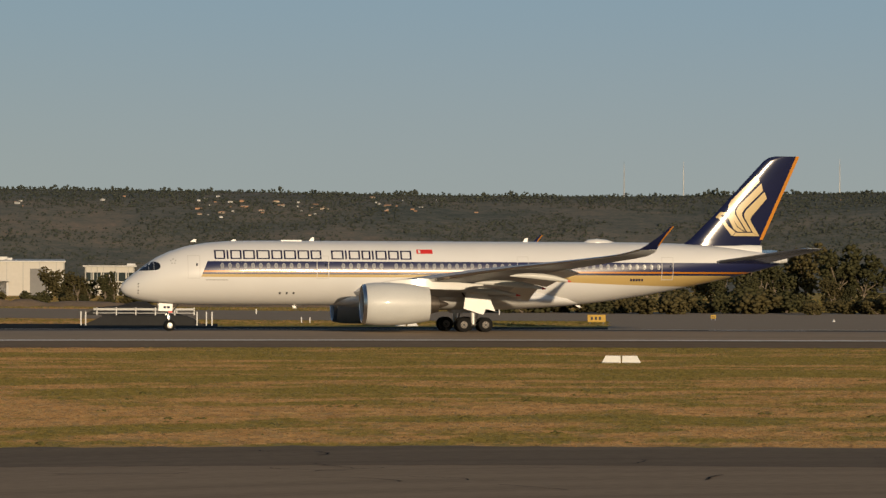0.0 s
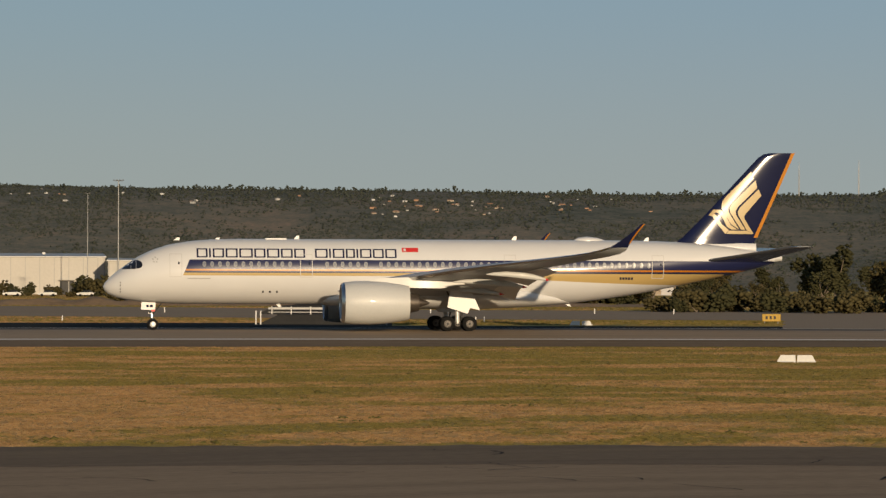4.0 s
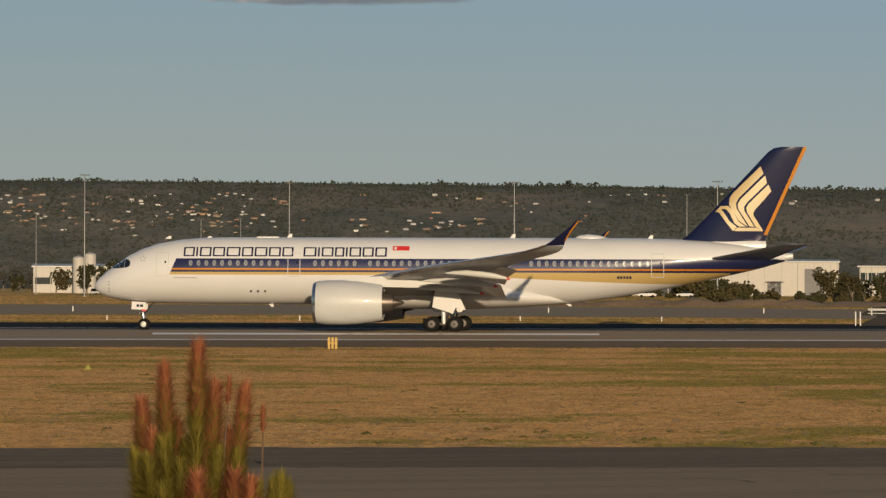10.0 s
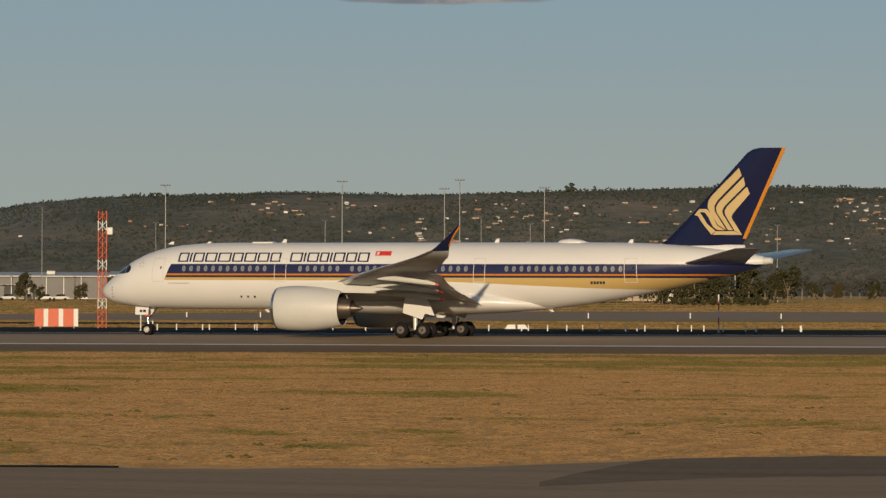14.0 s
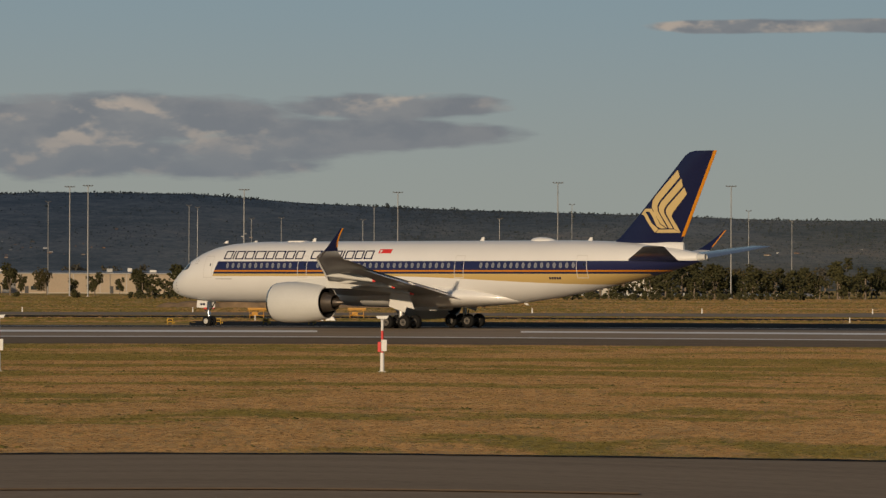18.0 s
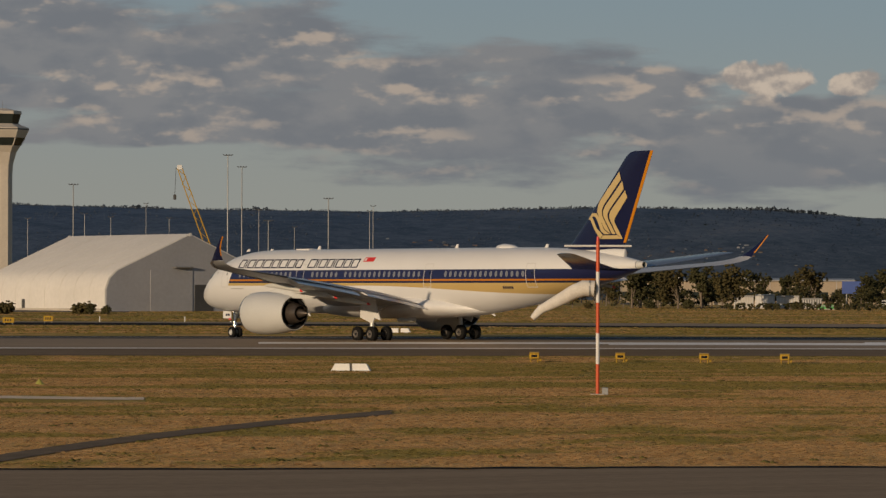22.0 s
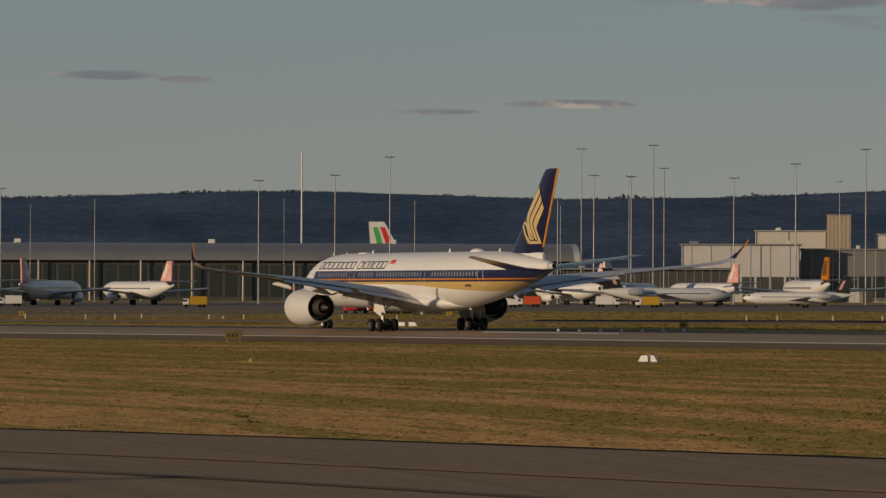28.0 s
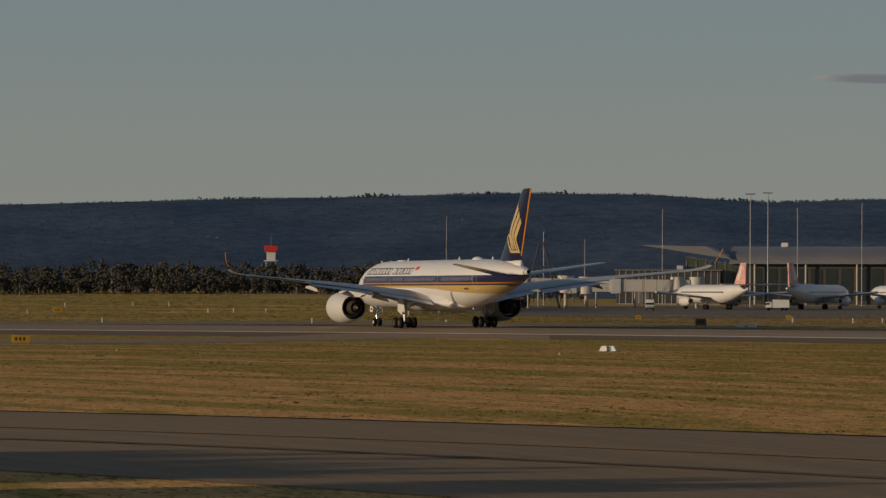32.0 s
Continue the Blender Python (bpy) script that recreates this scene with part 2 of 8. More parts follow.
def tube(bm, p, q, r0, r1=None, n=12, caps=True, mat=0):
    p, q = Vector(p), Vector(q)
    r1 = r0 if r1 is None else r1
    rot = (q - p).to_track_quat("Z", "Y").to_matrix()
    rings = []
    for c, r in ((p, r0), (q, r1)):
        rings.append([bm.verts.new(c + rot @ Vector((r * math.cos(a), r * math.sin(a), 0))) for a in (2 * math.pi * i / n for i in range(n))])
    for i in range(n):
        f = bm.faces.new((rings[0][i], rings[0][(i + 1) % n], rings[1][(i + 1) % n], rings[1][i]))
        f.material_index = mat
    if caps:
        bm.faces.new(rings[0][::-1]).material_index = mat
        bm.faces.new(rings[1]).material_index = mat
    return bm


def T(*a, **k):
    return tube(bmesh.new(), *a, **k)


def loft(bm, rings, closed=True, caps=(True, True), mat=0):
    """Skin over rings of points with the same count."""
    vs = [[bm.verts.new(p) for p in ring] for ring in rings]
    n = len(vs[0])
    for a, b in zip(vs, vs[1:]):
        for i in range(n if closed else n - 1):
            f = bm.faces.new((a[i], a[(i + 1) % n], b[(i + 1) % n], b[i]))
            f.material_index = mat
    if caps[0]:
        bm.faces.new(vs[0][::-1]).material_index = mat
    if caps[1]:
        bm.faces.new(vs[-1]).material_index = mat
    return bm


def lathe(bm, profile, axis="x", centre=(0, 0, 0), n=28, mat=0, caps=(True, True)):
    """Turn (along, radius) pairs about an axis through centre."""
    rings = []
    for s, r in profile:
        ring = []
        for i in range(n):
            a = 2 * math.pi * i / n
            u, v = r * math.cos(a), r * math.sin(a)
            o = (s, u, v) if axis == "x" else (u, s, v) if axis == "y" else (u, v, s)
            ring.append(Vector(centre) + Vector(o))
        rings.append(ring)
    loft(bm, rings, True, caps, mat)
    bmesh.ops.recalc_face_normals(bm, faces=bm.faces)
    return bm


def prism(bm, poly, y0, y1, plane="xz", mat=0):
    """Extrude a flat outline."""
    def pt(u, v, w):
        return (u, w, v) if plane == "xz" else (w, u, v) if plane == "yz" else (u, v, w)
    a = [bm.verts.new(pt(u, v, y0)) for u, v in poly]
    b = [bm.verts.new(pt(u, v, y1)) for u, v in poly]
    fs = [bm.faces.new(a), bm.faces.new(b[::-1])]
    for i in range(len(poly)):
        fs.append(bm.faces.new((a[i], b[i], b[(i + 1) % len(poly)], a[(i + 1) % len(poly)])))
    for f in fs:
        f.material_index = mat
    bmesh.ops.recalc_face_normals(bm, faces=fs)
    return bm


def at(az, r, z=0.0, turn=0.0):
    """A pose at a bearing (degrees left of +y) and a range from the viewing spot; its -y side faces the spot."""
    a = radians(az)
    return pose(-math.sin(a) * r, math.cos(a) * r, z, 0, 0, az + turn)
# ---- ground: one sheet, level round the viewing spot, crowned under the runway, rising a little far off ----
BEND = [(-180, 420), (-30, 420), (-10, 412), (0, 405), (8, 393), (18, 388), (28, 397), (38, 413), (46, 410), (54, 399), (61, 397), (68, 426), (75, 478), (83, 540), (92, 600), (110, 640), (180, 640)]
_g = np.arange(-180, 180.01, 0.5)
_v = np.interp(_g, [q[0] for q in BEND], [q[1] for q in BEND])
_k = np.exp(-0.5 * (np.arange(-8, 9) * 0.5 / 1.6) ** 2)
_v = np.convolve(np.pad(_v, 8, mode="edge"), _k / _k.sum(), mode="valid")


def rc(az):
    """Range of the runway's centreline at a bearing."""
    return float(np.interp(az, _g, _v))


def profile(d):
    """Height of the ground at d metres on the camera's side of the centreline."""
    return float(np.interp(d, [-900, -620, -200, 8, 22, 33, 60, 90], [2.3, 1.9, 0.0, 0.0, -0.56, -1.05, -1.42, -1.5]))


def gz(az, r):
    """Height of the ground at a bearing and a range; past the terminal the field climbs to the trees."""
    d = rc(az) - r
    q = min(1.0, max(0.0, (az - 82.5) / 2.5))
    return profile(d) + 3.7 * q * q * (3 - 2 * q) * min(1.0, max(0.0, (-70 - d) / 230))


ACROSS = [90, 76, 60, 50, 41, 33, 29, 25, 22.6, 22, 21.4, 18, 14, 8, 0, -8, -14, -22, -24, -30, -36, -46, -60]


def strip(name, d0, d1, az0, az1, mat, lift, kind="structure", step=0.5, ds=None, label="", category=""):
    """A ribbon of ground that follows the runway between two offsets and two bearings."""
    ds = ds or sorted({d0, d1, *[d for d in ACROSS if d1 < d < d0]}, reverse=True)
    azs = list(np.arange(az0, az1, step)) + [az1]
    verts, faces, uv = [], [], []
    for a in azs:
        for d in ds:
            r = rc(a) - d
            s = radians(a)
            verts.append((-math.sin(s) * r, math.cos(s) * r, profile(d) + lift))
            uv.append((radians(a) * 400, d))
    n = len(ds)
    for i in range(len(azs) - 1):
        for j in range(n - 1):
            faces.append((i * n + j, i * n + j + 1, (i + 1) * n + j + 1, (i + 1) * n + j))
    me = bpy.data.meshes.new(name)
    me.from_pydata(verts, [], faces)
    lay = me.uv_layers.new(name="along")
    for lp in me.loops:
        lay.data[lp.index].uv = uv[lp.vertex_index]
    bm = bmesh.new()
    bm.from_mesh(me)
    bmesh.ops.recalc_face_normals(bm, faces=bm.faces)
    if bm.faces[:][0].normal.z < 0:
        bmesh.ops.reverse_faces(bm, faces=bm.faces)
    bm.to_mesh(me)
    bm.free()
    me.materials.append(mat)
    ob = new(name, me)
    tagged(ob, label, category, "", kind)
    return ob


def ground_mat(name="dry_mown_grass", tufts=False):
    m, n, l, b = nodes_of(name, 0.95, 0, 0.1)
    uv = n.new("ShaderNodeUVMap")
    uv.uv_map = "along"
    def nz(sx, sy, scale, detail=6.0, rough=0.6):
        mp = n.new("ShaderNodeMapping")
        mp.inputs["Scale"].default_value = (sx, sy, 1)
        l.new(uv.outputs["UV"], mp.inputs["Vector"])
        t = put(n, "ShaderNodeTexNoise", Scale=scale, Detail=detail, Roughness=rough)
        l.new(mp.outputs["Vector"], t.inputs["Vector"])
        return t.outputs["Fac"]
    def ramp(fac, *stops):
        r = n.new("ShaderNodeValToRGB")
        while len(r.color_ramp.elements) < len(stops):
            r.color_ramp.elements.new(0.5)
        for e, (p, c) in zip(r.color_ramp.elements, stops):
            e.position, e.color = p, (*c, 1)
        l.new(fac, r.inputs["Fac"])
        return r.outputs["Color"]
    def mix(f, a, c):
        q = n.new("ShaderNodeMix")
        q.data_type = "RGBA"
        if isinstance(f, float):
            q.inputs["Factor"].default_value = f
        else:
            l.new(f, q.inputs["Factor"])
        l.new(a, q.inputs["A"]), l.new(c, q.inputs["B"])
        return q.outputs["Result"]
    dry = ramp(nz(0.25, 0.3, 1.0, 8), (0.28, (0.32, 0.195, 0.088)), (0.5, (0.425, 0.265, 0.122)), (0.74, (0.50, 0.325, 0.158)))
    green = ramp(nz(0.5, 0.5, 1.0, 8), (0.25, (0.180, 0.150, 0.042)), (0.55, (0.248, 0.195, 0.062)), (0.8, (0.325, 0.242, 0.09)))
    bandm = ramp(nz(0.011, 0.055, 1.0, 3, 0.5), (0.45, (0, 0, 0)), (0.60, (1, 1, 1)))
    patch = ramp(nz(0.075, 0.085, 1.0, 8, 0.72), (0.43, (0, 0, 0)), (0.58, (1, 1, 1)))
    mask = mix(0.5, bandm, patch)
    # greener towards the far end of the field
    sep, moist, add = n.new("ShaderNodeSeparateXYZ"), n.new("ShaderNodeMapRange"), n.new("ShaderNodeMath")
    l.new(uv.outputs["UV"], sep.inputs["Vector"])
    for k, v in (("From Min", -60.0), ("From Max", 640.0)):
        moist.inputs[k].default_value = v
    l.new(sep.outputs["X"], moist.inputs["Value"])
    damp = ramp(moist.outputs["Result"], *[((x + 60) / 700, (w, w, w)) for x, w in ((-60, 0.70), (20, 0.60), (75, 0.34), (165, 0.32), (230, 0.46), (400, 0.55), (480, 0.64), (640, 0.66))])
    off = n.new("ShaderNodeMath")
    off.operation = "SUBTRACT"
    off.inputs[1].default_value = 0.5
    l.new(damp, off.inputs[0])
    l.new(mask, add.inputs[0]), l.new(off.outputs[0], add.inputs[1])
    mask = add.outputs[0]
    # and drier away from the runway
    drier, add = n.new("ShaderNodeMapRange"), n.new("ShaderNodeMath")
    for k, v in (("From Min", 60.0), ("From Max", 215.0), ("To Min", 0.15), ("To Max", -0.13)):
        drier.inputs[k].default_value = v
    l.new(sep.outputs["Y"], drier.inputs["Value"])
    l.new(mask, add.inputs[0]), l.new(drier.outputs["Result"], add.inputs[1])
    mask = add.outputs[0]
    mask2 = ramp(mask, (0.30, (0, 0, 0)), (0.60, (1, 1, 1)))
    col = mix(mask2, dry, green)
    tuft = ramp(nz(0.9, 1.4, 1.0, 9, 0.75), (0.36, (0.88, 0.88, 0.85)), (0.56, (1.03, 1.02, 1.0)))
    q = n.new("ShaderNodeMix")
    q.data_type, q.blend_type = "RGBA", "MULTIPLY"
    q.inputs["Factor"].default_value = 1.0
    l.new(col, q.inputs["A"]), l.new(tuft, q.inputs["B"])
    col = q.outputs["Result"]
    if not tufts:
        # sunlight put into the colour: the sheet is brightened to match sunlit blades
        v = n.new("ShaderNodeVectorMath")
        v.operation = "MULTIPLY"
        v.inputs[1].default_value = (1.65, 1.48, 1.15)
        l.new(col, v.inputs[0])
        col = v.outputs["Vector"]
    else:
        geo, var = n.new("ShaderNodeNewGeometry"), n.new("ShaderNodeMapRange")
        var.inputs["To Min"].default_value, var.inputs["To Max"].default_value = 0.76, 0.88
        l.new(geo.outputs["Random Per Island"], var.inputs["Value"])
        v = n.new("ShaderNodeVectorMath")
        v.operation = "SCALE"
        l.new(col, v.inputs[0]), l.new(var.outputs["Result"], v.inputs["Scale"])
        col = v.outputs["Vector"]
    l.new(col, b.inputs["Base Color"])
    if tufts:
        # thin blades let light through
        thru, both = n.new("ShaderNodeBsdfTranslucent"), n.new("ShaderNodeMixShader")
        both.inputs["Fac"].default_value = 0.45
        l.new(col, thru.inputs["Color"])
        l.new(b.outputs["BSDF"], both.inputs[1]), l.new(thru.outputs["BSDF"], both.inputs[2])
        l.new(both.outputs["Shader"], n["Material Output"].inputs["Surface"])
        return m
    bp = put(n, "ShaderNodeBump", Strength=0.45, Distance=0.4)
    l.new(nz(1.2, 1.6, 1.0, 9, 0.75), bp.inputs["Height"])
    l.new(bp.outputs["Normal"], b.inputs["Normal"])
    return m


def asphalt_mat(name, colour, patchy=0.3, cracks=0.0):
    m, n, l, b = nodes_of(name, 1.0, 0, 0.04)
    uv = n.new("ShaderNodeUVMap")
    uv.uv_map = "along"
    def nz(sx, sy, detail=5.0):
        mp = n.new("ShaderNodeMapping")
        mp.inputs["Scale"].default_value = (sx, sy, 1)
        l.new(uv.outputs["UV"], mp.inputs["Vector"])
        t = put(n, "ShaderNodeTexNoise", Scale=1.0, Detail=detail)
        l.new(mp.outputs["Vector"], t.inputs["Vector"])
        return t.outputs["Fac"]
    add = n.new("ShaderNodeMath")
    add.operation = "ADD"
    l.new(nz(0.01, 0.35, 3), add.inputs[0]), l.new(nz(0.6, 2.5, 6), add.inputs[1])
    r = n.new("ShaderNodeMapRange")
    for k, v in (("From Min", 0.6), ("From Max", 1.4), ("To Min", 1 - patchy), ("To Max", 1 + patchy)):
        r.inputs[k].default_value = v
    l.new(add.outputs[0], r.inputs["Value"])
    s = n.new("ShaderNodeVectorMath")
    s.operation = "SCALE"
    s.inputs[0].default_value = colour
    l.new(r.outputs["Result"], s.inputs["Scale"])
    l.new(s.outputs["Vector"], b.inputs["Base Color"])
    bp = put(n, "ShaderNodeBump", Strength=0.4, Distance=0.01)
    l.new(nz(9, 9, 4), bp.inputs["Height"]), l.new(bp.outputs["Normal"], b.inputs["Normal"])
    return m


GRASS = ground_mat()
TUFT = ground_mat("dry_grass_blades", True)
ASPHALT = asphalt_mat("worn_grey_asphalt", (0.33, 0.25, 0.17), 0.2)
TARMAC = asphalt_mat("dark_shoulder_asphalt", (0.20, 0.145, 0.094), 0.3)
TAXIWAY = asphalt_mat("brownish_taxiway_asphalt", (0.31, 0.221, 0.138), 0.22)
LINEWHITE = asphalt_mat("worn_white_marking", (0.86, 0.82, 0.76), 0.14)
RUBBERED = asphalt_mat("rubber_darkened_asphalt", (0.12, 0.105, 0.09), 0.3)
BLACKSTRIP = asphalt_mat("black_asphalt_and_shade", (0.022, 0.020, 0.018), 0.35)
APRON = asphalt_mat("concrete_apron", (0.22, 0.185, 0.145), 0.2)
CONCRETEWAY = asphalt_mat("pale_gravel", (0.84, 0.66, 0.46), 0.3)
DIRTWAY = asphalt_mat("bare_brown_soil", (0.40, 0.25, 0.13), 0.35)
LINEYELLOW = asphalt_mat("faded_yellow_marking", (0.42, 0.25, 0.12), 0.3)


def build_ground():
    azs = list(np.arange(-180, -14, 4.0)) + list(np.arange(-14, 96, 0.5)) + list(np.arange(96, 180.1, 4.0))
    inner = [0.0, 0.012, 0.05, 0.12, 0.2, 0.28, 0.36, 0.44, 0.52, 0.6, 0.68, 0.76, 0.84, 0.92]
    outer = [-70, -84, -100, -140, -200, -300, -420, -620, -900, -1400, -2200, -3200, -4200]
    verts, uv, faces = [], [], []
    for a in azs:
        s = radians(a)
        c = rc(a)
        row = [(c - 90) * k for k in inner] + [c - d for d in ACROSS] + [c - d for d in outer]
        for r in row:
            verts.append((-math.sin(s) * r, math.cos(s) * r, gz(a, r)))
            uv.append((s * 400, c - r))
    n = len(row)
    for i in range(len(azs) - 1):
        for j in range(n - 1):
            faces.append((i * n + j, (i + 1) * n + j, (i + 1) * n + j + 1, i * n + j + 1)[::-1])
    me = bpy.data.meshes.new("ground")
    me.from_pydata(verts, [], faces)
    lay = me.uv_layers.new(name="along")
    idx = np.empty(len(me.loops), dtype=np.int32)
    me.loops.foreach_get("vertex_index", idx)
    flat = np.array(uv, dtype=np.float32)[idx].reshape(-1, 4, 2)
    # round the viewing spot the grass has no direction
    spot = np.arange(len(flat)) % (n - 1) < 4
    flat[spot] = np.array(verts, dtype=np.float32)[:, :2][idx].reshape(-1, 4, 2)[spot]
    lay.data.foreach_set("uv", flat.ravel())
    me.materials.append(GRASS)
    me.update()
    if me.polygons[0].normal.z < 0:
        me.flip_normals()
    tagged(new("ground", me), "dry brown airfield grass with green patches", "ground", kind="structure")


build_ground()
EDGE = [(-14, 148), (0, 149), (8, 146), (14, 145), (18.7, 144.5), (20.4, 133), (24, 133), (30, 136), (38, 141), (46, 140), (54, 136), (60, 136), (67, 143), (72, 154), (76, 165), (83, 184), (90, 205), (100, 230)]
_e = np.convolve(np.pad(np.interp(_g, [q[0] for q in EDGE], [q[1] for q in EDGE]), 8, mode="edge"), _k / _k.sum(), mode="valid")


def near_edge(az):
    return float(np.interp(az, _g, _e))


def taxi_width(az):
    """The taxiway widens into a turning bay towards its far end."""
    return float(np.interp(az, [68, 80], [47, 68]))


def ribbon(name, outer, inner, az0, az1, mat, lift, label, category, step=0.5, wobble=0.0, n=3):
    """Pavement between two ranges, each a function of the bearing, laid on the ground."""
    azs = list(np.arange(az0, az1, step)) + [az1]
    verts, faces, uv = [], [], []
    for a in azs:
        r0, r1 = outer(a) + wobble * noise.noise((a * 2.2, 7.7, 0)), inner(a)
        for j in range(n + 1):
            r = r0 + (r1 - r0) * j / n
            s = radians(a)
            verts.append((-math.sin(s) * r, math.cos(s) * r, gz(a, r) + lift))
            uv.append((radians(a) * 400, rc(a) - r))
    for i in range(len(azs) - 1):
        for j in range(n):
            faces.append((i * (n + 1) + j, i * (n + 1) + j + 1, (i + 1) * (n + 1) + j + 1, (i + 1) * (n + 1) + j))
    me = bpy.data.meshes.new(name)
    me.from_pydata(verts, [], faces)
    lay = me.uv_layers.new(name="along")
    for lp in me.loops:
        lay.data[lp.index].uv = uv[lp.vertex_index]
    me.materials.append(mat)
    me.update()
    if me.polygons[0].normal.z < 0:
        me.flip_normals()
    return tagged(new(name, me), label, category, kind="structure")


strip("runway", 22.9, -6, -14, 96, ASPHALT, 0.02, label="worn grey asphalt runway with white markings", category="runway")
strip("runway_far_half", -6, -24, -14, 96, RUBBERED, 0.02, label="rubber-darkened far half of the runway", category="runway")
strip("runway_shoulder", 33, 22.9, -14, 96, TARMAC, 0.016, label="dark asphalt shoulder along the runway", category="pavement")
strip("runway_shoulder", -24, -84, 3, 40, BLACKSTRIP, 0.016, label="black shoulder strip along the runway", category="pavement")
strip("runway_shoulder", -24, -32, 40, 96, BLACKSTRIP, 0.016, label="black shoulder strip along the runway", category="pavement")
strip("runway_shoulder", -24, -48, -14, 3, BLACKSTRIP, 0.016, label="black shoulder strip along the runway", category="pavement")
strip("edge_line", 22.6, 21.5, -14, 96, LINEWHITE, 0.035, label="white runway edge line", category="marking")
strip("edge_line", -21.4, -22.6, -14, 96, LINEWHITE, 0.035, label="white runway edge line", category="marking")
# paired touchdown bars: bearings of start and end in plan units
for u0, u1, d0, d1 in ((1318, 1560, 14, 11.5), (1090, 1560, 14, 11), (1420, 1880, 14, 11), (3960, 4340, 13, 10), (4330, 4720, 13, 10), (5080, 6130, 14, 10.5), (5900, 6580, 16, 12), (6300, 7200, 14.5, 11.5), (7980, 8330, 9, 6), (8140, 8330, 13, 10), (9400, 9640, 10, 7), (10480, 10660, 7, 5), (-640, -470, -10, -12)):
    strip("touchdown_bar", d0, d1, u0 / GRID * 57.29578, u1 / GRID * 57.29578, LINEWHITE, 0.04, step=0.25, ds=[d0, d1], label="white painted touchdown bar on the runway", category="marking")


def far_outer(az):
    """The parallel taxiway is broad beside the holding bay and narrows past it."""
    return float(np.interp(az, [2, 11, 20, 32], [690, 762, 752, 642]))


ribbon("near_taxiway", near_edge, lambda a: near_edge(a) - taxi_width(a), -14, 99, TAXIWAY, 0.02, "brownish worn asphalt taxiway", "taxiway", wobble=1.2)
ribbon("taxiway_margin", lambda a: near_edge(a) + 1.2 - max(0, a - 18.9) * 9, lambda a: near_edge(a) - 15 - 0.6 * noise.noise((a * 3, 2, 0)), -14, 20.4, TARMAC, 0.024, "darker asphalt margin of the taxiway", "pavement", step=0.25, wobble=1.3)
# The border shadow at the grass edge is laid as a black strip.
ribbon("taxiway_lip", lambda a: near_edge(a) + 1.1, lambda a: near_edge(a) - 0.2, 26, 99, BLACKSTRIP, 0.03, "dark strip laid for the shadow along the taxiway edge", "pavement", wobble=0.8)
ribbon("taxi_centreline", lambda a: near_edge(a) - 24, lambda a: near_edge(a) - 24.9, 34, 99, LINEYELLOW, 0.05, "faded orange taxiway line", "marking")
ribbon("taxi_side_line", lambda a: near_edge(a) - 38, lambda a: near_edge(a) - 39.5, 66, 99, TARMAC, 0.05, "dark sealed joint on the taxiway", "marking")
ribbon("far_taxiway", far_outer, lambda a: float(np.interp(a, [2, 11, 22, 32], [545, 608, 608, 600])), -14, 62, ASPHALT, 0.02, "grey asphalt parallel taxiway", "taxiway")
ribbon("taxiway_edge", lambda a: 556 + max(0, a - 30) * 2.6, lambda a: 528 + max(0, a - 30) * 2.4, 22, 72, BLACKSTRIP, 0.03, "narrow dark asphalt edge", "pavement")
ribbon("connector", lambda a: 546, lambda a: 425, -14, -2.2, ASPHALT, 0.03, "grey asphalt link between runway and taxiway", "taxiway")
ribbon("apron", lambda a: 1080, lambda a: 815, 56, 86, APRON, 0.02, "grey concrete aircraft apron", "apron")
ribbon("far_taxiway", lambda a: 640, lambda a: 590, 62, 96, TAXIWAY, 0.022, "grey asphalt parallel taxiway", "taxiway")
ribbon("service_road", lambda a: 800, lambda a: 752 + 47 * max(0.0, a - 80.5) / 2, 74, 82.5, APRON, 0.024, "pale grey service road beyond the grass", "road")
ribbon("dirt_strip", lambda a: 748, lambda a: 700 + 44 * max(0.0, a - 80.5) / 2, 76, 82.5, DIRTWAY, 0.02, "bare brown strip beside the service road", "track", wobble=9)
ribbon("exit_taxiway", lambda a: rc(a) - 24 - max(0, a - 84.8) * 11, lambda a: rc(a) - 33 - max(0, a - 83.6) * 12.5, 82, 96, ASPHALT, 0.03, "grey asphalt taxiway leaving the runway", "taxiway")
ribbon("service_track", lambda a: 205 - (a - 52.8) * 11.4, lambda a: 197.5 - (a - 52.8) * 11.2, 52.5, 58.6, TARMAC, 0.025, "narrow asphalt service track across the grass", "track", step=0.25)
ribbon("gravel_track", lambda a: 234 + 9 * min(1, max(0, a - 56.3) / 4), lambda a: 228 + 9 * min(1, max(0, a - 56.3) / 4), 55.8, 67, CONCRETEWAY, 0.02, "pale worn gravel track in the grass", "track", step=0.25)


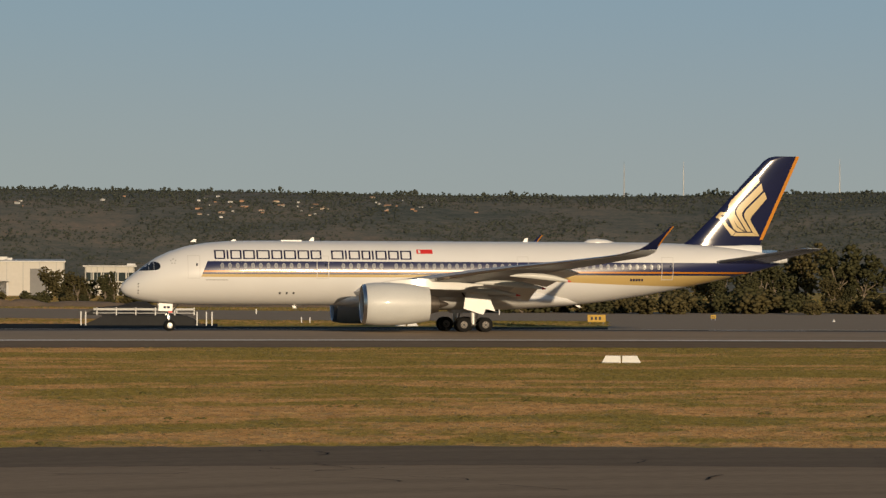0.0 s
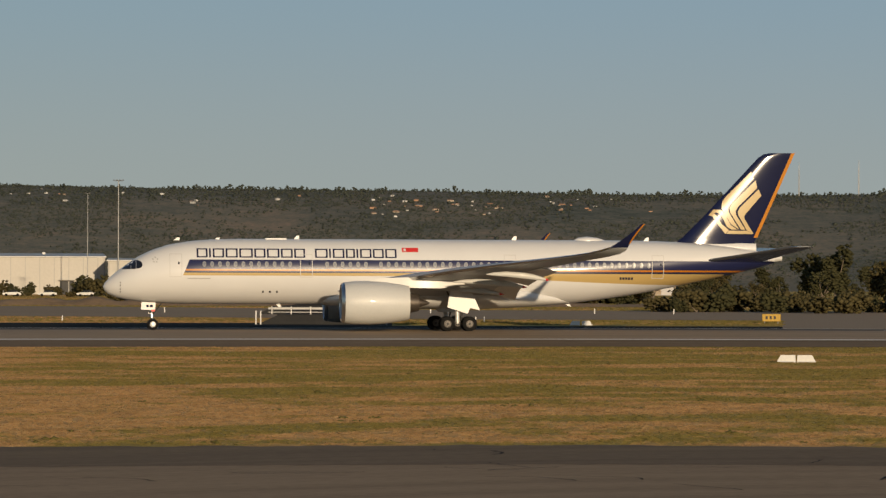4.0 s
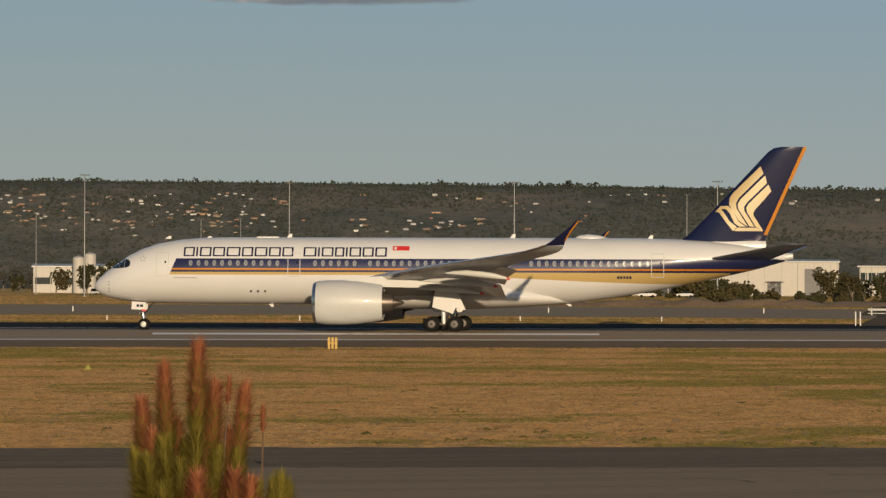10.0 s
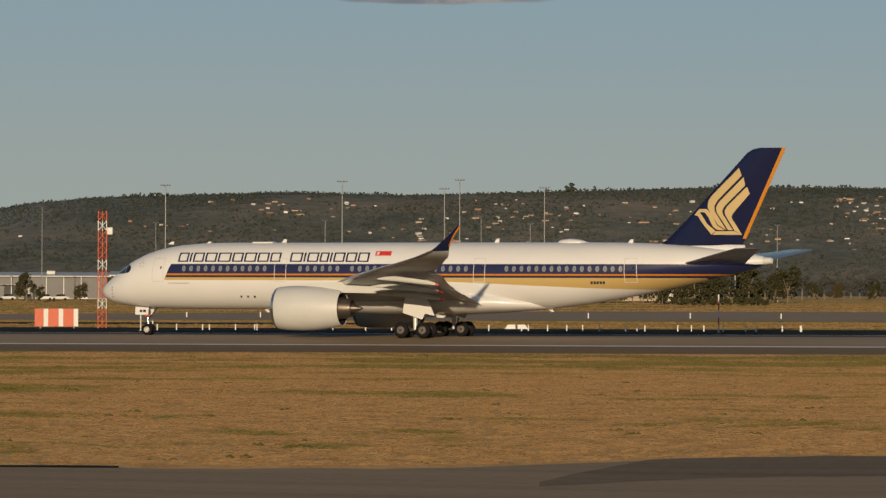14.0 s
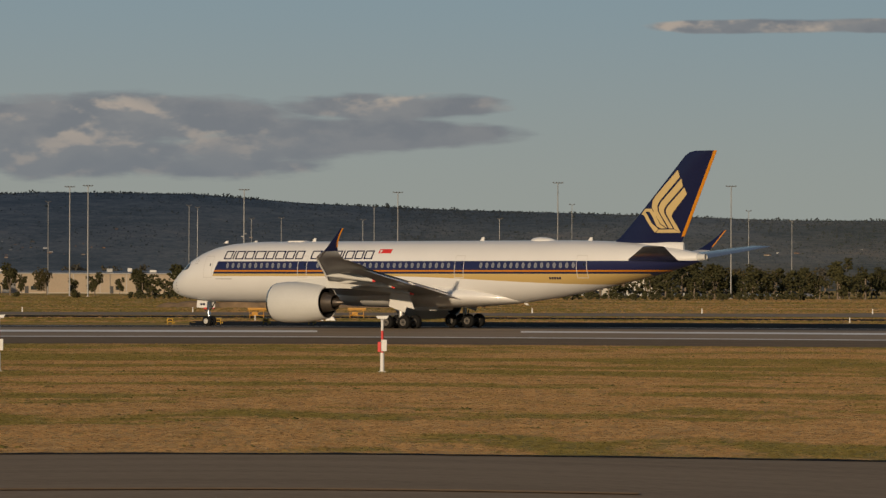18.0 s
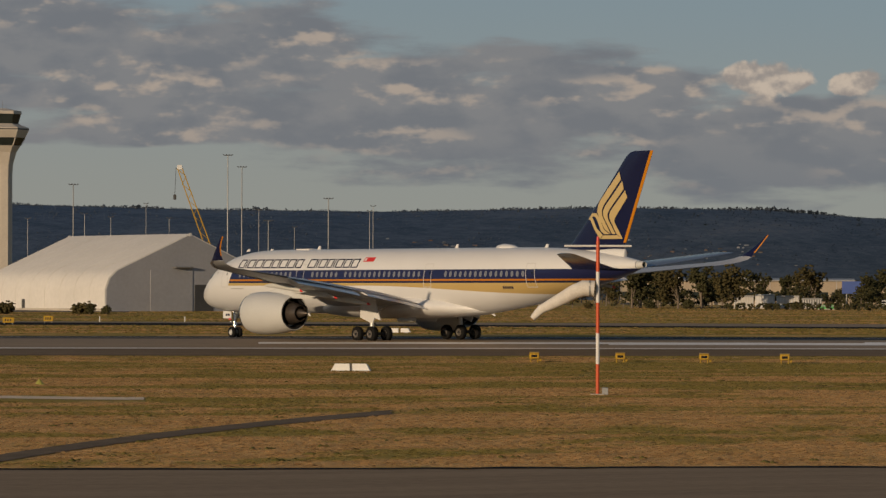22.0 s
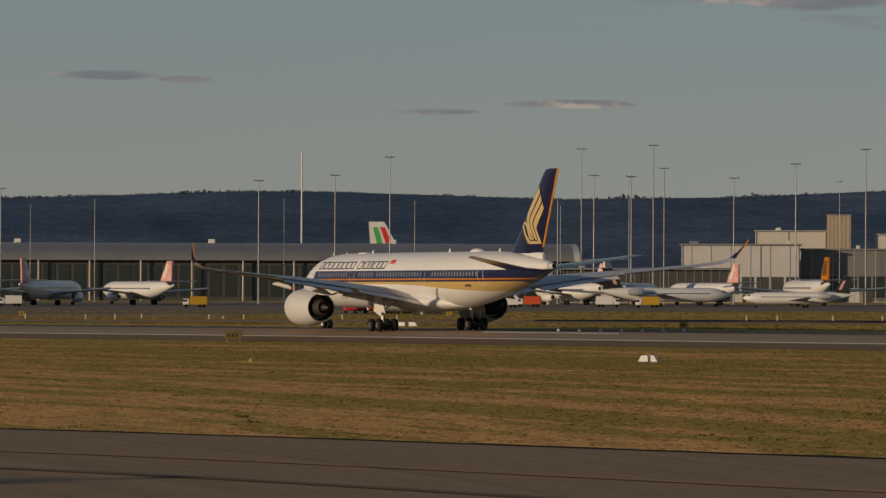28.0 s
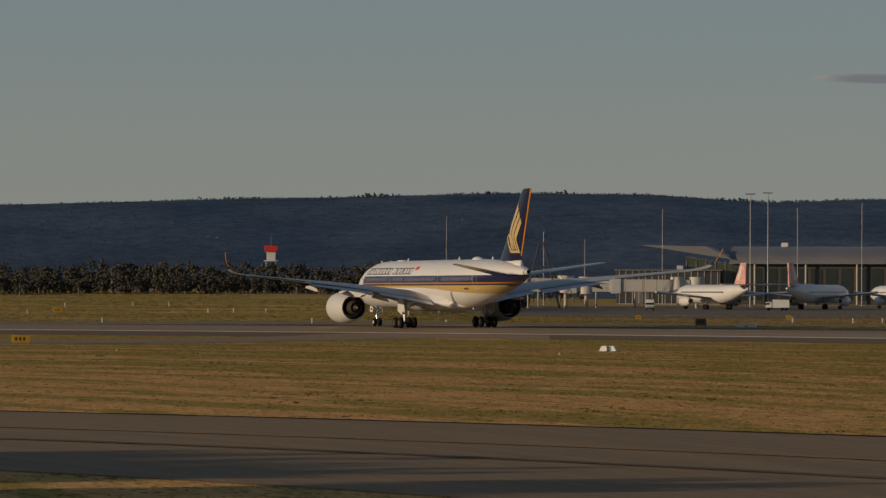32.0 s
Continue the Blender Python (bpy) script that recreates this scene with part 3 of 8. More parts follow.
def cracks():
    """Sealed cracks wandering over the near taxiway."""
    rng = random.Random(12)
    for _ in range(20):
        a = rng.uniform(-6, 14)
        r = near_edge(a) - rng.uniform(3, 30)
        bm = bmesh.new()
        th, row = rng.uniform(0, 6.28), []
        x, y, w = 0.0, 0.0, rng.uniform(0.02, 0.05)
        for i in range(9):
            row.append((bm.verts.new((x - math.sin(th) * w, y + math.cos(th) * w, 0)), bm.verts.new((x + math.sin(th) * w, y - math.cos(th) * w, 0))))
            th += rng.uniform(-0.5, 0.5)
            step = rng.uniform(0.2, 0.7)
            x, y = x + math.cos(th) * step, y + math.sin(th) * step
        for p, q in zip(row, row[1:]):
            bm.faces.new((p[0], q[0], q[1], p[1]))
        o = finish("sealed_crack", bm, CRACKSEAL, smooth=False)
        o.matrix_world = at(a, r, gz(a, r) + 0.042)
        tagged(o, "black sealed crack in the taxiway asphalt", "crack", "sealed cracks on the taxiway", "structure")


CRACKSEAL = paint("black_crack_sealant", (0.03, 0.026, 0.022), 0.9, vary=0.2, bump=0, spec=0.05)
cracks()
# ---- the land behind: scarp, woods, trees ----
def az_of(u):
    return u / GRID * 57.29578


def up(v, r):
    """Height of what stands v plan units above eye level at range r."""
    return EYE + v / GRID * r


RIDGE = [(-1500, 176), (-784, 177), (-316, 169), (0, 170), (384, 176), (818, 179), (1071, 183), (1800, 189), (2394, 191), (2644, 184), (2944, 176), (3146, 181), (3496, 170), (3616, 158), (3760, 129),
         (4000, 124), (4255, 124), (4555, 134), (4855, 142), (5100, 152), (5300, 168), (5570, 170), (5780, 158), (5941, 144), (6121, 145), (6300, 160), (6584, 163), (6984, 155), (7304, 158), (7704, 167),
         (8004, 163), (8204, 172), (8354, 185), (8606, 191), (8856, 191), (9206, 176), (9500, 172), (9900, 184), (10045, 185), (10495, 170), (10700, 184), (10950, 186), (11250, 178), (11450, 174), (11850, 162)]


def ridge(u):
    return float(np.interp(u, [q[0] for q in RIDGE], [q[1] for q in RIDGE]))


R0, R1 = 2750.0, 3350.0


def slope(u, k):
    """A point of the scarp: k runs from its foot (0) to the ridge (1)."""
    r = R0 + (R1 - R0) * k
    shape = 3 * k * k - 2 * k ** 3 if k <= 1 else 1 - 0.25 * (k - 1)
    v = ridge(u) - 5
    n1 = noise.noise((u * 0.0016, k * 1.5, 3.1)) * 0.10 * math.sin(math.pi * min(1, k))
    n2 = noise.noise((u * 0.006, k * 4.0, 9.1)) * 0.04 * math.sin(math.pi * min(1, k))
    z = 2.3 + (EYE + v / GRID * R1 - 2.3) * (0.35 * k + 0.65 * shape + n1 + n2)
    a = radians(az_of(u))
    return Vector((-math.sin(a) * r, math.cos(a) * r, z))


def scarp_mat(name, near, far, size, drift, haze_tint, x0, x1):
    """Bush slope in two palettes: one gives way to the other along x, raggedly, over the stretch drift. The blue of
    distance is painted in.
    """
    m, n, l, b = nodes_of(name, 0.95, 0, 0.05)
    co = n.new("ShaderNodeTexCoord")
    a, c = put(n, "ShaderNodeTexNoise", Scale=size, Detail=8.0, Roughness=0.65), put(n, "ShaderNodeTexNoise", Scale=size * 12, Detail=4.0)
    l.new(co.outputs["Object"], a.inputs["Vector"]), l.new(co.outputs["Object"], c.inputs["Vector"])
    grain = put(n, "ShaderNodeTexNoise", Scale=0.3, Detail=3.0, Roughness=0.7)
    l.new(co.outputs["Object"], grain.inputs["Vector"])
    coarse, mix = n.new("ShaderNodeMix"), n.new("ShaderNodeMix")
    coarse.inputs["Factor"].default_value, mix.inputs["Factor"].default_value = 0.35, 0.3
    l.new(a.outputs["Fac"], coarse.inputs["A"]), l.new(c.outputs["Fac"], coarse.inputs["B"])
    l.new(coarse.outputs["Result"], mix.inputs["A"]), l.new(grain.outputs["Fac"], mix.inputs["B"])
    both = n.new("ShaderNodeMix")
    both.data_type = "RGBA"
    for stops, key in ((near, "A"), (far, "B")):
        r = n.new("ShaderNodeValToRGB")
        while len(r.color_ramp.elements) < len(stops):
            r.color_ramp.elements.new(0.5)
        for e, (p, col) in zip(r.color_ramp.elements, stops):
            e.position, e.color = p, (*col, 1)
        l.new(mix.outputs["Result"], r.inputs["Fac"]), l.new(r.outputs["Color"], both.inputs[key])
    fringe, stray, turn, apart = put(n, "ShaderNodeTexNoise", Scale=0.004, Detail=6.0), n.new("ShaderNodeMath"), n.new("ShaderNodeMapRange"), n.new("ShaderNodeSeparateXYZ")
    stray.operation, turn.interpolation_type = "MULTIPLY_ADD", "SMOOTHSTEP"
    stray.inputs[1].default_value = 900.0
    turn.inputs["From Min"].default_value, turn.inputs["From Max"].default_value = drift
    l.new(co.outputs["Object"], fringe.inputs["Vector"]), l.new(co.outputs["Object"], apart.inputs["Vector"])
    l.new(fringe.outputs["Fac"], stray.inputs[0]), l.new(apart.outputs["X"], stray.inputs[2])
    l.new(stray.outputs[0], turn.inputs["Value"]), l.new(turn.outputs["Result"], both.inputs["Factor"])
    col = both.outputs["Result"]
    # haze painted into the colour: a blue tint grows towards the far ridge end
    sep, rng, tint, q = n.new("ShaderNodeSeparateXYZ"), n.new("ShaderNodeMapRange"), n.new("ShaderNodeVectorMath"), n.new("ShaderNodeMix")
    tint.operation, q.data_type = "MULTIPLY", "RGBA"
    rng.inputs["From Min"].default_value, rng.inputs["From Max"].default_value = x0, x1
    tint.inputs[1].default_value = haze_tint
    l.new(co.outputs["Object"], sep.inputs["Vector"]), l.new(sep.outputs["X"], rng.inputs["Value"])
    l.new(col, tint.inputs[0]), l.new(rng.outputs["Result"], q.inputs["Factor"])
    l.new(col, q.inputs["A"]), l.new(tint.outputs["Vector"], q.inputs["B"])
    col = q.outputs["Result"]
    l.new(col, b.inputs["Base Color"])
    return m


def leaf_mat(name, dark, light, rough=0.85, thin=0.0):
    """Foliage: each clump takes its own tone, with larger drifts over the crown."""
    m, n, l, b = nodes_of(name, rough, 0, 0.12)
    geo, co = n.new("ShaderNodeNewGeometry"), n.new("ShaderNodeTexCoord")
    drift = put(n, "ShaderNodeTexNoise", Scale=0.02, Detail=3.0)
    l.new(co.outputs["Object"], drift.inputs["Vector"])
    info = n.new("ShaderNodeObjectInfo")
    s = n.new("ShaderNodeMath")
    s.operation = "MULTIPLY_ADD"
    s.inputs[1].default_value, s.inputs[2].default_value = 0.55, 0.0
    l.new(geo.outputs["Random Per Island"], s.inputs[0])
    t = n.new("ShaderNodeMath")
    t.operation = "MULTIPLY_ADD"
    t.inputs[1].default_value = 0.35
    l.new(drift.outputs["Fac"], t.inputs[0]), l.new(s.outputs[0], t.inputs[2])
    w = n.new("ShaderNodeMath")
    w.operation = "MULTIPLY_ADD"
    w.inputs[1].default_value = 0.25
    l.new(info.outputs["Random"], w.inputs[0]), l.new(t.outputs[0], w.inputs[2])
    mix = n.new("ShaderNodeMix")
    mix.data_type = "RGBA"
    mix.inputs["A"].default_value, mix.inputs["B"].default_value = (*dark, 1), (*light, 1)
    l.new(w.outputs[0], mix.inputs["Factor"]), l.new(mix.outputs["Result"], b.inputs["Base Color"])
    if thin:
        thru, both = n.new("ShaderNodeBsdfTranslucent"), n.new("ShaderNodeMixShader")
        both.inputs["Fac"].default_value = thin
        l.new(mix.outputs["Result"], thru.inputs["Color"])
        l.new(b.outputs["BSDF"], both.inputs[1]), l.new(thru.outputs["BSDF"], both.inputs[2])
        l.new(both.outputs["Shader"], n["Material Output"].inputs["Surface"])
    return m


# Distance haze is mixed into the slope's palettes, more in the far one.
SCARP = scarp_mat("dry_bush_slope_in_haze", [(0.40, (0.078, 0.090, 0.074)), (0.47, (0.126, 0.128, 0.105)), (0.54, (0.172, 0.158, 0.122)), (0.66, (0.28, 0.205, 0.148))],
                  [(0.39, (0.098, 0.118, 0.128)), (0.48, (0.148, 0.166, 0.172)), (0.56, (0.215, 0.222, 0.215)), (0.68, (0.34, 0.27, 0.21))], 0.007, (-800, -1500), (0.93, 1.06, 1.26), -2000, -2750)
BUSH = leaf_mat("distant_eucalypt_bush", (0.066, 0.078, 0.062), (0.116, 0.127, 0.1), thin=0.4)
# The next two leaf tones are blued and paled for haze.
HAZEBUSH = leaf_mat("gum_leaves_in_haze", (0.078, 0.094, 0.10), (0.118, 0.134, 0.14), thin=0.3)
FARBUSH = leaf_mat("gum_leaves_in_thick_haze", (0.16, 0.18, 0.20), (0.25, 0.27, 0.29), thin=0.2)
LEAF = leaf_mat("olive_eucalypt_leaves", (0.036, 0.037, 0.017), (0.088, 0.082, 0.036), thin=0.25)
LEAFDRY = leaf_mat("dry_olive_leaves", (0.05, 0.044, 0.019), (0.118, 0.097, 0.042), thin=0.25)
BARK = paint("grey_bark", (0.16, 0.125, 0.09), 0.9, vary=0.3, size=2, fine=12, bump=0.02)

OCT_F = [(0, 2, 4), (2, 1, 4), (1, 3, 4), (3, 0, 4), (2, 0, 5), (1, 2, 5), (3, 1, 5), (0, 3, 5)]


def clumps(name, centres, sizes, mat, rng, flat=0.75):
    """Many small uneven clumps in one mesh: centres n x 3, sizes n."""
    n = len(centres)
    base = np.array([(1, 0, 0), (-1, 0, 0), (0, 1, 0), (0, -1, 0), (0, 0, 1), (0, 0, -1)], dtype=float)
    jit = rng.uniform(0.6, 1.35, (n, 6, 1))
    ang = rng.uniform(0, 2 * math.pi, n)
    c, s = np.cos(ang)[:, None], np.sin(ang)[:, None]
    v = base[None] * jit + rng.uniform(-0.25, 0.25, (n, 6, 3))
    x, y = v[:, :, 0] * c - v[:, :, 1] * s, v[:, :, 0] * s + v[:, :, 1] * c
    v = np.stack([x, y, v[:, :, 2] * flat], 2) * np.asarray(sizes)[:, None, None] + np.asarray(centres)[:, None, :]
    f = (np.array(OCT_F)[None] + (np.arange(n) * 6)[:, None, None]).reshape(-1, 3)
    me = bpy.data.meshes.new(name)
    me.from_pydata(v.reshape(-1, 3).tolist(), [], f.tolist())
    me.materials.append(mat)
    me.shade_smooth()
    return me


def build_scarp():
    us = np.arange(-1500, 12700, 40)
    ks = [0, 0.08, 0.16, 0.25, 0.34, 0.43, 0.52, 0.6, 0.68, 0.76, 0.84, 0.92, 1.0, 1.15, 1.4]
    verts = [slope(u, k) for u in us for k in ks]
    n = len(ks)
    faces = [(i * n + j, i * n + j + 1, (i + 1) * n + j + 1, (i + 1) * n + j) for i in range(len(us) - 1) for j in range(n - 1)]
    me = bpy.data.meshes.new("scarp")
    me.from_pydata(verts, [], faces)
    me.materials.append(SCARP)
    me.shade_smooth()
    me.update()
    if me.polygons[0].normal.z < 0:
        me.flip_normals()
    tagged(new("scarp", me), "long wooded scarp of dry bush behind the airfield", "hill", kind="structure")
    rng = np.random.default_rng(4)
    pts, size = ([], [], []), ([], [], [])

    def grow(u, k, lift, wide, rad):
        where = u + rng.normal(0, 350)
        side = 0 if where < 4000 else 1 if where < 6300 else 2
        p = slope(u, k)
        pts[side].append((p.x + rng.normal(0, wide), p.y + rng.normal(0, wide), p.z + lift))
        size[side].append(rad)

    # woodland in groves, thinner on the open slopes between them
    for i in range(130000):
        u = rng.uniform(-1450, 4950) if i % 3 else rng.uniform(4700, 12600)
        k = 0.1 + 0.9 * rng.random() ** 0.8
        grove = noise.noise((u * 0.0045, k * 7, 1.7)) + 0.6 * noise.noise((u * 0.018, k * 22, 4.4))
        if rng.random() > (0.9 if u < 4900 else 0.55) + 1.7 * grove + 0.5 * max(0.0, k - 0.75) / 0.25:
            continue
        s = rng.uniform(0.35, 0.95) * (1.7 if rng.random() < 0.2 else 1.0) * (0.6 if u > 3700 else 1.0)
        grow(u, k, s * 0.5, 0.0, s)
    # crowns that break the skyline, standing close together
    u = -1450.0
    while u < 12600:
        u += rng.uniform(2.0, 9.0) if u < 5000 else rng.uniform(1.5, 5.0)
        tall = (0.9 + 1.5 * max(0.0, noise.noise((u * 0.011, 3.3, 0.2)) + 0.3)) * rng.uniform(0.6, 1.35) * (1.5 if rng.random() < 0.06 else 1.0)
        tall *= 0.9 if u > 3700 else 1.25 + 1.1 * max(0.0, noise.noise((u * 0.024, 8.1, 0.6)))
        k = rng.uniform(0.97, 1.02)
        for j in range(6):
            grow(u, k, tall * (0.15 + 0.14 * j), tall * 0.24, tall * rng.uniform(0.26, 0.44))
    for side, mat, text in ((0, BUSH, "thousands of olive eucalypts covering the near scarp"), (1, HAZEBUSH, "thousands of gum trees, tinted for haze, covering the middle of the scarp"), (2, FARBUSH, "thousands of gum trees, tinted blue for haze, covering the far scarp")):
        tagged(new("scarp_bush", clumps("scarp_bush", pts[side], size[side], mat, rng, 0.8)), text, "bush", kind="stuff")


build_scarp()


def crown_points(rng, lobes, count):
    pts, sizes = [], []
    for _ in range(count):
        cx, cy, cz, rx, rz = lobes[rng.integers(len(lobes))]
        d = rng.normal(size=3)
        d /= np.linalg.norm(d)
        q = rng.uniform(0.35, 1.05)
        pts.append((cx + d[0] * rx * q, cy + d[1] * rx * q, cz + d[2] * rz * q))
        sizes.append(rng.uniform(0.2, 0.52))
    return pts, sizes


def make_tree(seed, h, spread, mat, count, bushy=False):
    """Trunk with limbs and a broken crown of leaf clumps; returns the thing at the origin."""
    rng = np.random.default_rng(seed)
    t = thing("tree" if not bushy else "bush", "olive-green eucalypt with a ragged crown" if not bushy else "low rounded olive-green bush", "tree" if not bushy else "bush", "trees beyond the airfield" if not bushy else "bushes beyond the airfield")
    lobes = []
    bm = bmesh.new()
    if bushy:
        for i in range(5):
            lobes.append((rng.uniform(-1, 1) * spread * 0.55, rng.uniform(-0.5, 0.5) * spread, h * rng.uniform(0.3, 0.6), spread * rng.uniform(0.4, 0.6), h * rng.uniform(0.3, 0.42)))
            tube(bm, (0, 0, 0), (lobes[-1][0], lobes[-1][1], lobes[-1][2]), 0.09, 0.03, 6)
    else:
        tube(bm, (0, 0, -0.2), (0.1, 0, h * 0.38), 0.26, 0.17, 8)
        for i in range(9):
            a = rng.uniform(0, 6.28)
            q = (spread * rng.uniform(0.15, 0.75) * math.cos(a), spread * rng.uniform(0.15, 0.75) * math.sin(a), h * (0.28 + 0.58 * ((i + rng.uniform(0, 0.9)) / 9)))
            tube(bm, (0.1, 0, h * rng.uniform(0.14, 0.32)), q, 0.13, 0.04, 6)
            lobes.append((q[0], q[1], q[2], spread * rng.uniform(0.32, 0.52), h * rng.uniform(0.11, 0.2)))
    part("trunk", bm, BARK, t)
    pts, sizes = crown_points(rng, lobes, count)
    cr = new("crown", clumps("crown", pts, sizes, mat, rng, 0.8))
    cr.parent = t
    return t


TREES = [make_tree(11, 10, 4.0, LEAF, 560), make_tree(12, 10, 3.4, LEAF, 520), make_tree(13, 10, 5.0, LEAFDRY, 620), make_tree(14, 10, 2.8, LEAF, 440)]
BUSHES = [make_tree(21, 3.4, 2.6, LEAF, 240, True), make_tree(22, 3.4, 3.4, LEAFDRY, 260, True)]
_rng = random.Random(5)
_used = set()


def plant(u, r, v_top, kind=None, bush=False):
    """Stand a tree or bush at a bearing and range, grown to reach v_top over eye level."""
    pool = BUSHES if bush else TREES
    i = _rng.randrange(len(pool)) if kind is None else kind
    src = pool[i]
    a = az_of(u)
    base = gz(a, r)
    k = max(0.25, (up(v_top, r) - base) / (3.4 if bush else 10.0))
    m = at(a, r, base, _rng.uniform(0, 360))
    if (bush, i) in _used:
        ob = copy_thing(src, m)
    else:
        _used.add((bush, i))
        ob = src
        ob.matrix_basis = m
    kk = k * _rng.uniform(0.95, 1.1)
    ob.scale = (kk, kk, k)
    return ob


def belt(u0, u1, step, r0, r1, v0, v1, bush=False, kind=None):
    u = u0
    while u < u1:
        plant(u + _rng.uniform(-0.3, 0.3) * step, _rng.uniform(r0, r1), _rng.uniform(v0, v1), kind, bush)
        u += step * _rng.uniform(0.75, 1.25)


belt(-1000, -330, 40, 720, 800, 50, 88)
belt(-1000, -340, 60, 690, 710, 5, 40)
belt(-1000, -60, 26, 655, 685, -18, 12, True)
belt(-330, -40, 30, 760, 860, 8, 42)
belt(-250, -60, 55, 1000, 1150, 40, 62)
belt(575, 700, 26, 800, 850, 15, 48)
belt(560, 760, 30, 780, 800, -16, 8, True)
belt(905, 1150, 42, 1010, 1030, 4, 24, True)
belt(1220, 1640, 34, 900, 1050, 10, 45)
belt(1640, 2250, 60, 1050, 1200, 12, 40)
belt(2270, 2560, 26, 950, 1050, 25, 58)
belt(1870, 2010, 36, 1000, 1100, 30, 68)
belt(2560, 3080, 80, 950, 1050, 8, 35)
belt(3090, 3430, 48, 950, 1000, 10, 38)
belt(3440, 4100, 75, 950, 1050, 5, 45)
belt(4100, 4420, 28, 950, 1050, 25, 60)
belt(4420, 4800, 46, 1000, 1100, 25, 70)
belt(4800, 5420, 40, 1000, 1100, 15, 58)
belt(5420, 5800, 44, 1000, 1100, 15, 52)
belt(5800, 6140, 34, 1000, 1100, 25, 66)
belt(6140, 6700, 44, 950, 1100, 20, 66)
belt(6700, 7000, 80, 1000, 1050, 10, 40)
belt(6980, 7200, 40, 930, 960, -2, 22, True)
belt(7460, 7530, 30, 760, 780, -22, -2, True)
belt(7650, 7830, 28, 760, 790, -22, 8, True)
belt(7960, 8020, 40, 760, 780, -22, -6, True)
belt(10930, 11130, 16, 1000, 1060, -6, 16, True)
belt(-20, 560, 15, 800, 850, -8, 16, True)
belt(640, 900, 30, 800, 840, -14, 8, True)
belt(5420, 6700, 90, 930, 960, -16, 2, True)
belt(2500, 2900, 30, 930, 980, 8, 42)
belt(1220, 1420, 26, 880, 930, 12, 44)
belt(880, 1260, 38, 960, 1000, -12, 14, True)
belt(1140, 1250, 40, 930, 1000, 14, 44)
belt(6380, 6540, 40, 930, 1000, 40, 70)
belt(815, 935, 15, 1000, 1040, -6, 24, True)
belt(1180, 1250, 16, 930, 960, -10, 30, True)
belt(3060, 3120, 14, 1000, 1040, 5, 42)
belt(3135, 3190, 14, 1000, 1040, 8, 40)
belt(4860, 5120, 15, 1020, 1090, 12, 50)
belt(6040, 6140, 18, 1010, 1080, 10, 40)
belt(7060, 7190, 22, 960, 990, -16, 6, True)
belt(3600, 4100, 60, 930, 990, 0, 34)


def thicket(label, mat, seed, *rows):
    """Woodland whose trees run into one another: rows of (u0, u1, step, r0, r1, v0, v1), joined in one mesh each for stems and leaves."""
    rng = np.random.default_rng(seed)
    pts, sizes, bm = [], [], bmesh.new()
    for u0, u1, step, r0, r1, v0, v1 in rows:
        for u in np.arange(u0, u1, step):
            a, r = az_of(u + rng.uniform(-0.4, 0.4) * step), rng.uniform(r0, r1)
            foot_z = gz(a, r)
            swell = 0.5 + 0.5 * noise.noise((u * 0.013, r0 * 0.1, 2.0))
            h = max(1.6, up(v0 + (v1 - v0) * min(1.0, max(0.0, swell + rng.uniform(-0.3, 0.3))), r) - foot_z)
            x, y = -math.sin(radians(a)) * r, math.cos(radians(a)) * r
            tube(bm, (x, y, foot_z - 0.2), (x + rng.uniform(-0.4, 0.4), y, foot_z + h * 0.6), 0.04 * h, 0.015 * h, 6)
            lobes = [(x + rng.normal(0, 0.2) * h, y + rng.normal(0, 0.2) * h, foot_z + h * q, h * rng.uniform(0.16, 0.3), h * rng.uniform(0.1, 0.17)) for q in (0.22, 0.38, 0.5, 0.62, 0.72, 0.82)]
            p, s = crown_points(rng, lobes, 72)
            pts += p
            sizes += [q * (0.45 + 0.085 * h) for q in s]
    t = thing("woodland", label, "woodland", kind="stuff")
    part("stems", bm, BARK, t)
    leaves = new("leaves", clumps("leaves", pts, sizes, mat, rng, 0.8))
    leaves.parent = t


# Haze is put into this leaf tone: duller and greyer than the near trees.
HAZYLEAF = leaf_mat("dull_hazy_bush_leaves", (0.052, 0.05, 0.04), (0.10, 0.092, 0.072), thin=0.2)
thicket("dull brown-green bushland along the far edge of the field", HAZYLEAF, 31, (11080, 12400, 10, 900, 960, 44, 68), (11090, 12400, 8, 868, 888, 22, 46), (10820, 11120, 14, 1350, 1450, 24, 52), (10930, 11110, 12, 960, 1010, 12, 38))
thicket("dark olive trees in a dense row beyond the airfield", LEAF, 32, (4980, 5400, 12, 960, 1010, 2, 36), (5820, 6340, 14, 960, 1010, 0, 34), (6400, 6560, 14, 960, 1010, 6, 36), (4990, 5420, 10, 900, 930, -20, 0), (5800, 6380, 12, 900, 930, -22, -4))
thicket("olive-green woodland at the foot of the scarp", HAZYLEAF, 33, (560, 1150, 16, 1240, 1330, 8, 40), (1150, 2300, 14, 1240, 1330, 14, 46), (2300, 4000, 17, 1240, 1330, 6, 40), (4000, 6700, 15, 1240, 1330, 12, 50))
thicket("dark olive trees between the sheds and the airfield", LEAF, 34, (2300, 2500, 9, 930, 975, -2, 44), (2300, 2480, 9, 890, 915, -22, -2), (4100, 4640, 13, 940, 985, 4, 52), (4220, 4660, 11, 900, 925, -22, -4), (1190, 1420, 11, 880, 910, -14, 26))
